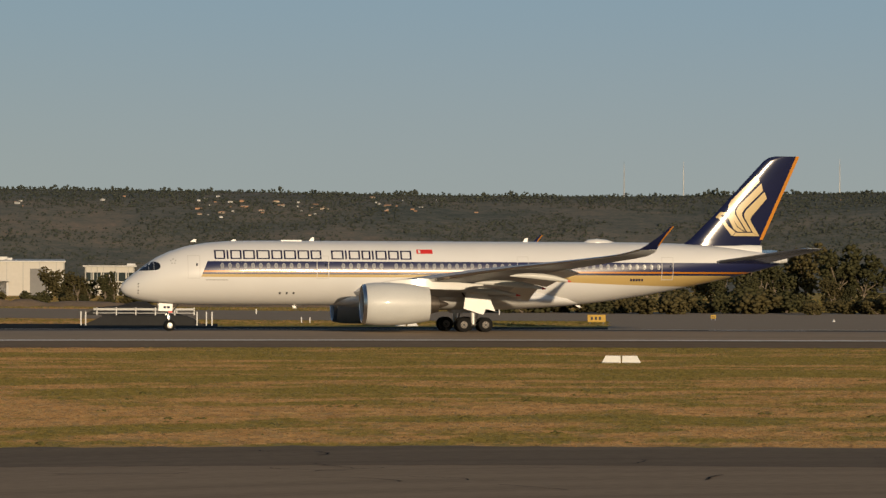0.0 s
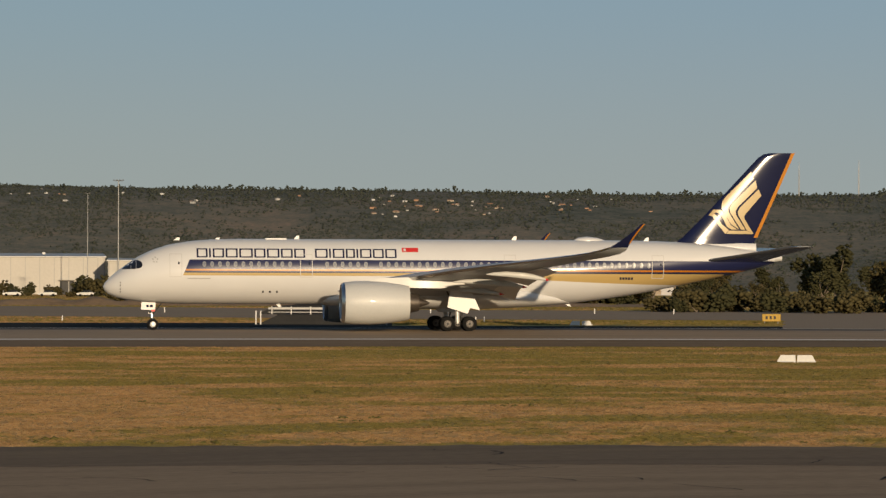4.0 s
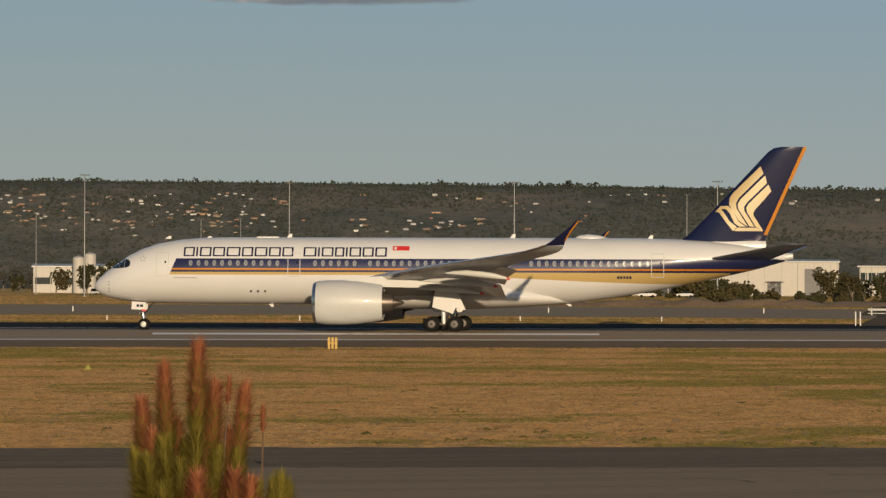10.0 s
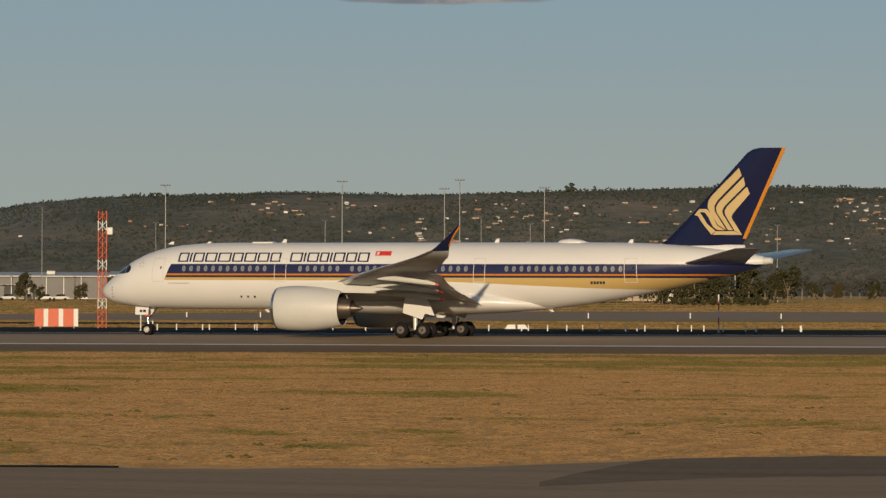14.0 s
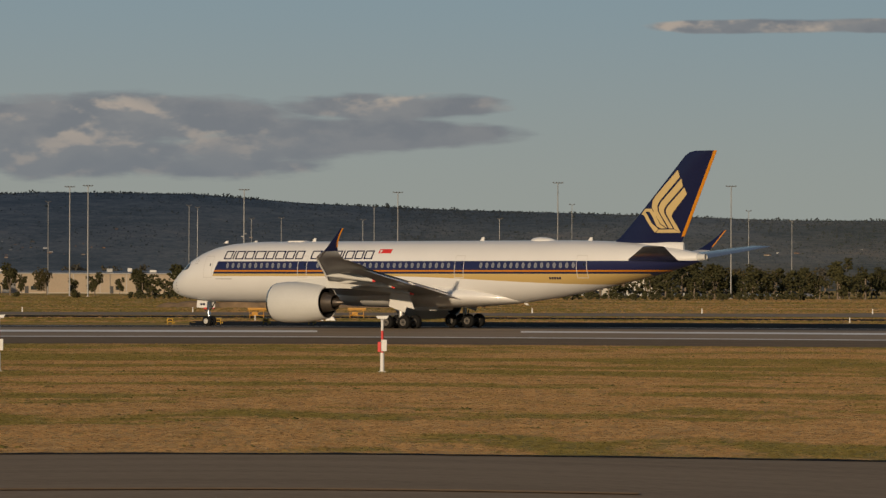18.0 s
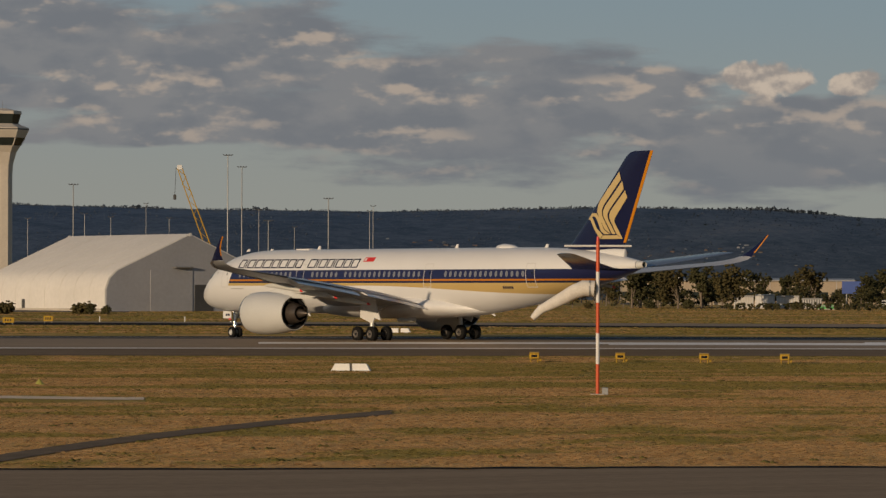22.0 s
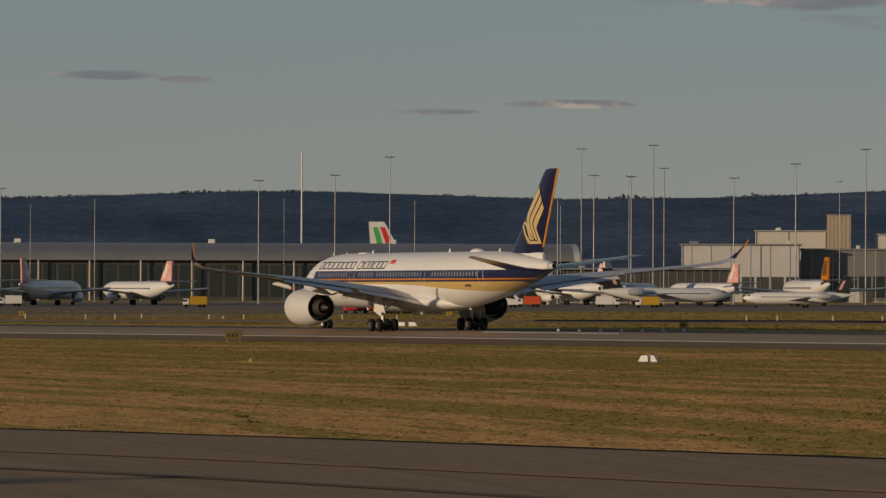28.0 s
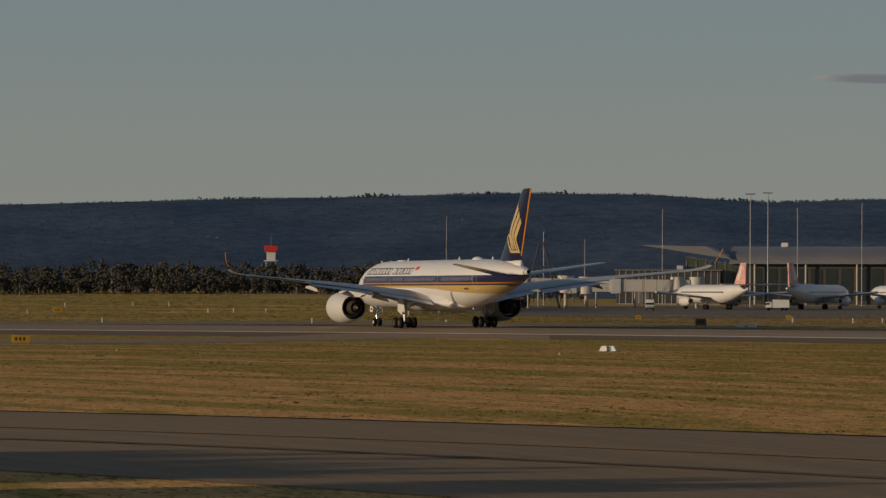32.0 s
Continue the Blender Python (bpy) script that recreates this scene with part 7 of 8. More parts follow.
def jet_bridge(u, r, w, v):
    a = az_of(u)
    g = gz(a, r)
    b = thing("jet_bridge", "pale boarding bridge on legs", "boarding bridge", "boarding bridges", m=at(a, r, g))
    z = up(v, r) - g
    part("tunnel", B(-w / 2, w / 2, 0, 2.8, z - 2.9, z, 0.1), WALLWHITE, b)
    part("cab", B(-w / 2 - 2.4, -w / 2 - 0.01, -0.4, 3.2, z - 3.3, z + 0.3, 0.1), GABLEGREY, b)
    part("rotunda", T((w / 2 + 1.6, 1.4, z - 3.4), (w / 2 + 1.6, 1.4, z + 0.6), 1.9, 1.9, 14), WALLWHITE, b)
    part("rotunda_leg", T((w / 2 + 1.6, 1.4, 0), (w / 2 + 1.6, 1.4, z - 3.41), 0.45, 0.45, 10), CONCRETE, b)
    for y in (0.3, 2.5):
        part("drive_leg", T((-w * 0.3, y, 0), (-w * 0.3, y, z - 2.91), 0.2, 0.2, 8), GALV, b)
    for i in range(5):
        part("panel_rib", B(-w / 2 + w * (i + 0.5) / 5, -w / 2 + w * (i + 0.5) / 5 + 0.15, -0.06, 0.01, z - 2.8, z - 0.1), GABLEGREY, b, smooth=False)


for u, w, v in ((10745, 22, 30), (10690, 16, 30), (10895, 9, 32), (9590, 14, 42), (9640, 12, 38), (10870, 12, 30)):
    jet_bridge(u, 1000, w, v)


def gantry(u, r, v):
    """A dark A-frame with stays beside the bridges."""
    g = gz(az_of(u), r)
    t = thing("stand_gantry", "dark steel A-frame gantry beside the boarding bridges", "gantry", m=at(az_of(u), r, g))
    h = up(v, r) - g
    for x in (-4.2, 4.2):
        part("leg", T((x, 0, 0), (x * 0.1, 0, h), 0.24, 0.16, 8), DARKWALL, t)
        part("stay", T((x * 1.7, 0.4, 3.5), (x * 0.1, 0, h * 0.92), 0.08, 0.08, 6), DARKWALL, t)
    for k in (0.35, 0.62):
        part("cross_beam", B(-4.2 * (1 - 0.9 * k), 4.2 * (1 - 0.9 * k), -0.15, 0.15, h * k - 0.2, h * k + 0.2, 0.03), DARKWALL, t)
    part("hoist_cabin", B(-9.5, -5.6, -1.5, 1.5, 2.2, 7.4, 0.15), DARKWALL, t)
    part("cabin_post", T((-7.5, 0, 0), (-7.5, 0, 2.2), 0.3, 0.3, 8), DARKWALL, t)


gantry(10892, 985, 96)


def cluster_tower(u, r, v0, v1):
    a = az_of(u)
    g = gz(a, r)
    t = thing("radar_tower", "small lattice tower with a red and white cabin", "tower", m=at(a, r, g))
    z0, z1 = up(v0, r) - g, up(v1, r) - g
    for x in (-1, 1):
        for y in (-1, 1):
            part("leg", T((x * 1.7, y * 1.7, 0), (x * 1.1, y * 1.1, z0), 0.13, 0.1, 6), GALV, t)
    n = 5
    for i in range(n):
        za, zb = z0 * i / n, z0 * (i + 1) / n
        part("brace", T((-1.5, -1.5, za), (1.3, -1.4, zb), 0.07, 0.07, 5), GALV, t)
    part("platform", B(-1.7, 1.7, -1.7, 1.7, z0 + 0.003, z0 + 0.22, 0.04), PLAINWHITE, t)
    part("cabin", B(-1.05, 1.05, -1.05, 1.05, z0 + 0.224, z0 + (z1 - z0) * 0.6, 0.05), PLAINWHITE, t)
    part("cap", B(-1.5, 1.5, -1.5, 1.5, z0 + (z1 - z0) * 0.61, z1, 0.06), RED, t, "red cap of the cabin")
    part("antenna", T((0, 0, z1), (0, 0, z1 + 2.4), 0.06, 0.03, 6), GALV, t)


cluster_tower(11370, 1000, 60, 88)


# ---- houses on the scarp ----
def make_house(w, d, h, roof_h, roof, wall, label):
    """Walls as the thing itself, a hipped roof over them and a verandah post or two in front."""
    b = tagged(finish("house", B(-w / 2, w / 2, -d / 2, d / 2, -3, h), wall, smooth=False), label, "house", "houses on the scarp")
    eave, ridge_w = 0.6, w / 2 - d * 0.3
    bm = bmesh.new()
    low = [bm.verts.new((x, y, h + 0.01)) for x, y in ((-w / 2 - eave, -d / 2 - eave), (w / 2 + eave, -d / 2 - eave), (w / 2 + eave, d / 2 + eave), (-w / 2 - eave, d / 2 + eave))]
    top = [bm.verts.new((-ridge_w, 0, h + roof_h)), bm.verts.new((ridge_w, 0, h + roof_h))]
    for f in ((low[0], low[1], top[1], top[0]), (low[1], low[2], top[1]), (low[2], low[3], top[0], top[1]), (low[3], low[0], top[0]), (low[3], low[2], low[1], low[0])):
        bm.faces.new(f)
    part("roof", bm, roof, b, smooth=False)
    return b


PALEROOF = paint("sunlit_zinc_roof", (0.36, 0.33, 0.29), 0.6, vary=0.1, size=0.5, bump=0, per_object=0.25)
BROWNROOF = paint("brown_tiled_roof", (0.16, 0.115, 0.085), 0.8, vary=0.15, size=0.5, bump=0, per_object=0.3)
WHITEWALL = paint("white_house_wall", (0.55, 0.54, 0.51), 0.7, vary=0.1, size=0.5, bump=0, per_object=0.25)
BRICKWALL = paint("warm_brick_house_wall", (0.34, 0.20, 0.12), 0.85, vary=0.15, size=0.5, bump=0, per_object=0.3)
HOUSES = [make_house(11, 7, 2.2, 2.0, TILE, HOUSEWALL, "cream house with a terracotta roof on the wooded scarp"), make_house(8, 6, 2.6, 1.5, PALEROOF, WHITEWALL, "white house with a pale zinc roof on the wooded scarp"),
          make_house(14, 7, 2.4, 2.1, BROWNROOF, HOUSEWALL, "wide cream house with a brown roof on the wooded scarp"), make_house(9, 6, 3.6, 1.4, PALEROOF, WHITEWALL, "white two-storey house on the wooded scarp"),
          make_house(12, 7, 2.4, 2.2, BROWNROOF, BRICKWALL, "brick house with a brown roof on the wooded scarp"), make_house(16, 6, 2.8, 1.2, PALEROOF, BRICKWALL, "long brick house with a zinc roof on the wooded scarp"),
          make_house(6, 5, 2.2, 1.4, TILE, BRICKWALL, "small brick house with a terracotta roof on the wooded scarp")]
_hr = random.Random(9)
REST, REST_MATS = ([], [], []), [HOUSEWALL, TILE, PALEROOF, BROWNROOF, WHITEWALL, BRICKWALL]
_first = set()


def k_of(u, share):
    """Where on the slope the apparent height is a share of the ridge's."""
    lo, hi = 0.1, 1.0
    for _ in range(14):
        k = (lo + hi) / 2
        p = slope(u, k)
        if (p.z - EYE) / math.hypot(p.x, p.y) * GRID < share * (ridge(u) - 5):
            lo = k
        else:
            hi = k
    return lo


for u0, u1, k0, k1, count in ((60, 420, 0.78, 0.95, 34), (350, 480, 0.78, 0.9, 8), (-100, 140, 0.8, 0.95, 4), (-800, -500, 0.75, 0.95, 4), (430, 900, 0.85, 0.97, 8), (900, 1200, 0.8, 0.95, 8), (1080, 1700, 0.55, 0.95, 28), (1350, 1700, 0.52, 0.66, 22), (1700, 1900, 0.6, 0.9, 34), (1700, 2500, 0.48, 0.9, 150), (2500, 2980, 0.5, 0.92, 66),
                              (2900, 3440, 0.6, 0.93, 22), (3000, 3350, 0.86, 0.97, 14), (3600, 4400, 0.5, 0.75, 10), (5450, 5900, 0.3, 0.62, 34), (6250, 6900, 0.38, 0.62, 70), (4900, 5600, 0.5, 0.8, 6), (7900, 8900, 0.3, 0.5, 10), (10900, 11900, 0.6, 0.85, 5)):
    streets = [(_hr.uniform(u0, u1), _hr.uniform(k0, k1)) for _ in range(max(2, count // 6))]
    for n in range(count):
        i = _hr.choice((0, 1, 1, 2, 3, 4, 5, 6))
        u, share = _hr.uniform(u0, u1), _hr.uniform(k0, k1)
        if n % 4:
            su, sk = _hr.choice(streets)
            u, share = su + _hr.gauss(0, 26), min(0.97, max(0.3, sk + _hr.gauss(0, 0.035)))
        p = slope(u, k_of(u, share))
        m = pose(p.x, p.y, p.z - 0.1, 0, 0, az_of(u) + _hr.uniform(-35, 35))
        q = _hr.uniform(0.17, 0.40) * (0.66 if u > 5000 else 1.0)
        size = (q * _hr.uniform(0.8, 1.3), q, q * _hr.uniform(0.7, 1.1))
        if n > 6 and n % 2:
            for ob in (HOUSES[i], *HOUSES[i].children):
                low = len(REST[0])
                REST[0].extend(m @ Vector([a * b for a, b in zip(v.co, size)]) for v in ob.data.vertices)
                REST[1].extend(tuple(low + k for k in f.vertices) for f in ob.data.polygons)
                REST[2].extend([REST_MATS.index(ob.data.materials[0])] * len(ob.data.polygons))
            continue
        if i in _first:
            ob = copy_thing(HOUSES[i], m)
        else:
            _first.add(i)
            ob = HOUSES[i]
            ob.matrix_basis = m
        ob.scale = size
_me = bpy.data.meshes.new("hillside_houses")
_me.from_pydata(REST[0], [], REST[1])
for m in REST_MATS:
    _me.materials.append(m)
_me.polygons.foreach_set("material_index", REST[2])
tagged(new("hillside_houses", _me), "scattered far houses half hidden by trees on the scarp", "houses", kind="stuff")
for u in (-320, -425, -700):
    p = slope(u, 0.99)
    b = thing("transmission_mast", "thin lattice transmission mast on the ridge", "mast", "masts on the ridge", m=pose(*p))
    part("pole", T((0, 0, -1), (0, 0, 21), 0.5, 0.3, 6), GALV, b)
    part("top_pole", T((0, 0, 21), (0, 0, 27), 0.25, 0.12, 6), GALV, b)


# ---- parked aircraft on the apron ----
def make_jet(tail_mats, label, high_tail=False, length=30.0, engines_aft=False):
    j = thing("parked_jet", label, "aircraft", "aircraft parked on the apron")
    L, rad = length, 1.75
    prof = [(0, 0.05), (0.02, 0.3), (0.06, 0.62), (0.12, 0.9), (0.18, 1.0), (0.68, 1.0), (0.8, 0.82), (0.92, 0.42), (1.0, 0.1)]
    rings = [[Vector((L * s - L / 2, rad * k * math.cos(q), 2.9 + (0.55 * max(0, s - 0.68) / 0.32 * rad) + rad * k * math.sin(q))) for q in (2 * math.pi * i / 18 for i in range(18))] for s, k in prof]
    bm = loft(bmesh.new(), rings)
    bmesh.ops.recalc_face_normals(bm, faces=bm.faces)
    part("fuselage", bm, WHITE, j)
    x = L / 2
    fin = [(x - 5.6, 4.6), (x - 2.8, 8.6 if not high_tail else 9.4), (x - 0.6, 8.6 if not high_tail else 9.4), (x - 1.0, 4.2)]
    f = part("fin", prism(bmesh.new(), fin, -0.16, 0.16), tail_mats[0], j)
    for i, mt in enumerate(tail_mats[1:]):
        part("fin_flash", prism(bmesh.new(), [(x - 4.3 + i * 1.4, 5.4), (x - 2.9 + i, 8.0), (x - 2.2 + i, 8.0), (x - 3.4 + i * 1.4, 5.4)], -0.18, 0.18), mt, f)
    for s in (-1, 1):
        w = bmesh.new()
        loft(w, [[Vector((a - L / 2, s * y, z)) for a, z in ((L * 0.40 + sw, zz - 0.05), (L * 0.40 + sw + c * 0.4, zz + 0.25), (L * 0.40 + sw + c, zz), (L * 0.40 + sw + c * 0.4, zz - 0.2))] for y, sw, c, zz in ((1.2, 0, 6.0, 2.2), (6, 2.6, 3.6, 2.6), (13.5, 6.4, 1.4, 3.2))])
        bmesh.ops.recalc_face_normals(w, faces=w.faces)
        part("wing", w, WINGGREY, j)
        zt = 9.3 if high_tail else 4.6
        w = bmesh.new()
        loft(w, [[Vector((a, s * y, z)) for a, z in ((x - 3.4 + sw, zt), (x - 3.4 + sw + c * 0.4, zt + 0.14), (x - 3.4 + sw + c, zt), (x - 3.4 + sw + c * 0.4, zt - 0.1))] for y, sw, c in ((0.2, 0, 2.8), (5.2, 2.0, 1.2))])
        bmesh.ops.recalc_face_normals(w, faces=w.faces)
        part("tailplane", w, WINGGREY, j)
        ex, ey, ez = (L * 0.68 - L / 2, s * 2.7, 3.5) if engines_aft else (L * 0.40 - L / 2 + 0.4, s * 5.0, 1.55)
        part("engine", lathe(bmesh.new(), [(0, 0.7), (0.3, 0.9), (2.4, 0.9), (3.8, 0.55), (3.8, 0.4), (0.4, 0.6)], "x", (ex, ey, ez), 16), WINGGREY if engines_aft else WHITE, j)
        for gx in (-0.5, 0.5):
            part("main_wheel", T((2.2 + gx, s * 2.4 - 0.2, 0.5), (2.2 + gx, s * 2.4 + 0.2, 0.5), 0.5, 0.5, 14), RUBBER, j)
        part("gear_leg", T((2.2, s * 2.4, 0.5), (2.2, s * 2.2, 2.4), 0.12, 0.12, 6), GALV, j)
    part("nose_wheel", T((-L * 0.38, -0.25, 0.4), (-L * 0.38, 0.25, 0.4), 0.4, 0.4, 12), RUBBER, j)
    part("nose_leg", T((-L * 0.38, 0, 0.4), (-L * 0.38, 0, 2.0), 0.1, 0.1, 6), GALV, j)
    part("cockpit_window", B(-L / 2 + 1.5, -L / 2 + 2.3, -0.95, 0.95, 3.45, 3.8, 0.1), DARKGLASS, j)
    for s in (-1, 1):
        part("window_line", B(-L * 0.33, L * 0.26, s * (rad - 0.035) - 0.05, s * (rad - 0.035) + 0.05, 3.1, 3.35), PANE, j)
    return j


REDTAIL = paint("white_and_red_tail", (0.56, 0.30, 0.27), 0.4, vary=0.45, size=0.9, fine=2, bump=0)
JETS = {"red": make_jet([REDTAIL, PLAINWHITE], "white parked jet with a red-patterned tail"),
        "dark": make_jet([BLACK, REDTAIL], "white parked jet with a dark high tail", True, 32, True),
        "tee": make_jet([PLAINWHITE, RED], "white parked regional jet with a small high tail", True, 24, True),
        "stripe": make_jet([ORANGE, BLACK, BLACK], "parked jet with an orange and black striped tail")}
_seen = set()
for key, u, r, turn, k in (("red", 10590, 960, -64, 1.2), ("red", 10405, 965, -112, 1.2), ("red", 10250, 985, -62, 1.15), ("dark", 9745, 940, -58, 1.0), ("red", 9485, 985, -60, 1.1), ("tee", 9380, 960, -118, 1.1), ("dark", 9318, 930, 190, 0.9),
                           ("dark", 8660, 940, 0, 0.95), ("red", 8825, 920, -55, 1.0), ("dark", 9085, 900, 0, 0.72), ("stripe", 9068, 960, -75, 1.25), ("red", 8140, 960, -60, 1.0), ("tee", 8040, 950, 0, 0.8), ("dark", 8420, 940, 10, 0.85), ("red", 8330, 930, -120, 0.95),
                           ("tee", 8730, 900, 185, 0.8), ("dark", 8230, 970, 15, 0.9), ("red", 9250, 985, -60, 1.1), ("tee", 9890, 990, 10, 0.9)):
    a = az_of(u)
    m = at(a, r, gz(a, r) + 0.02, turn)
    if key in _seen:
        ob = copy_thing(JETS[key], m)
    else:
        _seen.add(key)
        ob = JETS[key]
        ob.matrix_basis = m
    ob.scale = (k, k, k)
# one big tail that shows over the pier roof
_t = make_jet([PLAINWHITE, RED, GREENPAINT], "large white airliner with green and red tail behind the pier")
_t.matrix_basis = at(az_of(9664), R + 110, gz(az_of(9664), R + 110), 180)
_t.scale = (2.0, 2.0, 2.6)


# ---- cars and ground vehicles ----
def make_car(mat, label):
    c = thing("car", label, "car", "parked cars")
    bm = bmesh.new()
    loft(bm, [[Vector((x, y, z)) for x, z in ((-2.1, 0.35), (2.1, 0.35), (2.15, 0.75), (1.3, 0.92), (-1.3, 0.98), (-2.1, 0.8))] for y in (-0.85, 0.85)])
    bmesh.ops.recalc_face_normals(bm, faces=bm.faces)
    part("body", bm, mat, c, smooth=False)
    bm = bmesh.new()
    loft(bm, [[Vector((x * k, y, z)) for x, z in ((-1.5, 0.94), (1.1, 0.93), (0.45, 1.45), (-1.1, 1.45))] for y, k in ((-0.72, 1), (0.72, 1))])
    bmesh.ops.recalc_face_normals(bm, faces=bm.faces)
    part("cabin", bm, DARKGLASS, c, smooth=False)
    for x in (-1.3, 1.3):
        for y in (-0.8, 0.8):
            part("wheel", T((x, y - 0.1, 0.32), (x, y + 0.1, 0.32), 0.32, 0.32, 12), RUBBER, c)
    return c


CARS = [make_car(PLAINWHITE, "white hatchback in the car park"), make_car(GALV, "silver hatchback in the car park"), make_car(DARKWALL, "dark hatchback in the car park"), make_car(SLATE, "slate-blue hatchback in the car park")]
_cs = set()
_cr = random.Random(3)
for u0, u1, count, r in ((3020, 3440, 16, 1010), (3500, 3950, 14, 1010), (4480, 4900, 14, 1000), (4880, 5120, 9, 1000), (2780, 3010, 8, 1020), (1680, 2000, 14, 1040), (900, 1180, 4, 985), (7020, 7180, 4, 900), (4200, 4480, 10, 1000), (4800, 5200, 20, 985), (3040, 3260, 9, 985), (6800, 7130, 14, 985)):
    for i in range(count):
        k = _cr.choice((0, 0, 1, 1, 2, 3))
        a = az_of(u0 + (u1 - u0) * (i + _cr.uniform(0.2, 0.8)) / count)
        m = at(a, r, gz(a, r) + 0.01, _cr.choice((0, 180, 90)))
        if k in _cs:
            copy_thing(CARS[k], m)
        else:
            _cs.add(k)
            CARS[k].matrix_basis = m


def make_truck(mat, label):
    c = thing("service_truck", label, "truck", "apron service vehicles")
    part("chassis", B(-3.4, 3.4, -1.1, 1.1, 0.5, 0.85, 0.03), DARKWALL, c)
    part("cab", B(-3.4, -1.6, -1.15, 1.15, 0.86, 2.6, 0.12), PLAINWHITE, c)
    part("windscreen", B(-3.44, -2.2, -1.17, 1.17, 1.75, 2.35, 0.02), DARKGLASS, c)
    part("box", B(-1.4, 3.4, -1.2, 1.2, 0.87, 3.3, 0.05), mat, c)
    for x in (-2.5, 1.4, 2.5):
        for y in (-1.05, 1.05):
            part("wheel", T((x, y - 0.15, 0.48), (x, y + 0.15, 0.48), 0.48, 0.48, 14), RUBBER, c)
    return c


TRUCKS = [make_truck(PLAINWHITE, "white service truck on the apron"), make_truck(YELLOW, "yellow service truck on the apron"), make_truck(REDORANGE, "red-orange service truck on the apron")]
_ts = set()
for k, u, r, turn in ((0, 8505, 930, 0), (0, 9600, 900, 0), (0, 9920, 900, 0), (0, 10475, 930, 0), (1, 10150, 900, 0), (0, 10700, 930, 90), (0, 8700, 920, 90), (0, 9420, 915, 180), (1, 9350, 900, 0), (2, 9560, 915, 0), (0, 7050, 970, 0), (0, 6960, 965, 180), (2, 6845, 975, 0), (0, 6905, 960, 90), (0, 6080, 975, 0)):
    m = at(az_of(u), r, gz(az_of(u), r) + 0.01, turn)
    if k in _ts:
        ob = copy_thing(TRUCKS[k], m)
    else:
        _ts.add(k)
        ob = TRUCKS[k]
        ob.matrix_basis = m
    ob.scale = (0.75, 0.75, 0.72)


# ---- baggage carts and a tug beside the apron ----
def make_cart(mat, label, tall):
    c = thing("baggage_cart", label, "baggage cart", "baggage carts")
    part("bed", B(-1.4, 1.4, -0.75, 0.75, 0.42, 0.56, 0.03), DARKWALL, c)
    part("tarpaulin", B(-1.25, 1.25, -0.7, 0.7, 0.57, 0.57 + tall, 0.18), mat, c)
    for x in (-0.9, 0.9):
        part("axle", T((x, -0.7, 0.24), (x, 0.7, 0.24), 0.05, 0.05, 6), GALV, c)
        for y in (-0.68, 0.68):
            part("wheel", T((x, y - 0.08, 0.24), (x, y + 0.08, 0.24), 0.24, 0.24, 10), RUBBER, c)
    part("drawbar", T((1.4, 0, 0.4), (2.1, 0, 0.35), 0.04, 0.04, 6), GALV, c)
    return c


CARTS = [make_cart(RED, "red covered baggage cart by the apron", 0.9), make_cart(REDORANGE, "orange covered baggage cart by the apron", 1.5), make_cart(SLATE, "slate-blue covered baggage cart by the apron", 1.0), make_cart(YELLOW, "yellow covered baggage cart by the apron", 0.8), make_cart(DARKWALL, "dark covered baggage cart by the apron", 1.3)]
_ks = set()
for k, u, r, turn in ((0, 9875, 770, 4), (0, 9858, 772, 10), (1, 9838, 775, 0), (1, 9822, 768, 20), (2, 9812, 760, 8), (2, 9800, 766, 0), (4, 9786, 770, 30), (3, 9772, 758, 0), (2, 9760, 772, 12), (4, 9746, 765, 0), (3, 9735, 760, 90), (3, 9722, 770, 15), (4, 9712, 768, 0)):
    m = at(az_of(u), r, gz(az_of(u), r) + 0.01, turn)
    if k in _ks:
        copy_thing(CARTS[k], m)
    else:
        _ks.add(k)
        CARTS[k].matrix_basis = m


# ---- earth banks and heaps ----
def heap(u, r, w, h, seed, label="heap of pale bare earth", mat=None, depth=None):
    a = az_of(u)
    g = gz(a, r) - 0.05
    rng = random.Random(seed)
    bm = bmesh.new()
    nx, ny = max(8, int(w / 1.2)), 6
    d = depth or w * 0.45
    grid = []
    for i in range(nx + 1):
        row = []
        for j in range(ny + 1):
            x, y = -w / 2 + w * i / nx, -d / 2 + d * j / ny
            e = max(0.0, 1 - abs(2 * i / nx - 1) ** 3) * max(0.0, 1 - abs(2 * j / ny - 1) ** 1.6)
            z = h * e * (0.72 + 0.5 * noise.noise((x * 0.22 + seed, y * 0.3, 0)) + 0.12 * noise.noise((x * 0.9, y * 0.9, seed)))
            row.append(bm.verts.new((x, y, max(-0.3, z))))
        grid.append(row)
    for i in range(nx):
        for j in range(ny):
            bm.faces.new((grid[i][j], grid[i + 1][j], grid[i + 1][j + 1], grid[i][j + 1]))
    o = finish("mound", bm, mat or DIRT)
    o.matrix_world = at(a, r, g)
    return tagged(o, label, "earth mound", "earth mounds")


for i, (u, w, h) in enumerate(((760, 30, 1.5), (900, 46, 1.7), (1080, 44, 1.4), (1260, 40, 1.3), (1420, 34, 1.6), (1540, 24, 1.3), (640, 22, 1.2), (300, 60, 0.9), (120, 50, 0.8))):
    heap(u, 760, w, h, i, "long low bank of bare brown earth", None, 10)
# Black mounds stand in for the dark drain openings behind the rail.
heap(553, 700, 10.5, 1.7, 31, "low black mound in place of a dark drain opening", PITBLACK)
heap(522, 520, 13, 1.7, 32, "low black mound in place of a dark drain opening", PITBLACK)
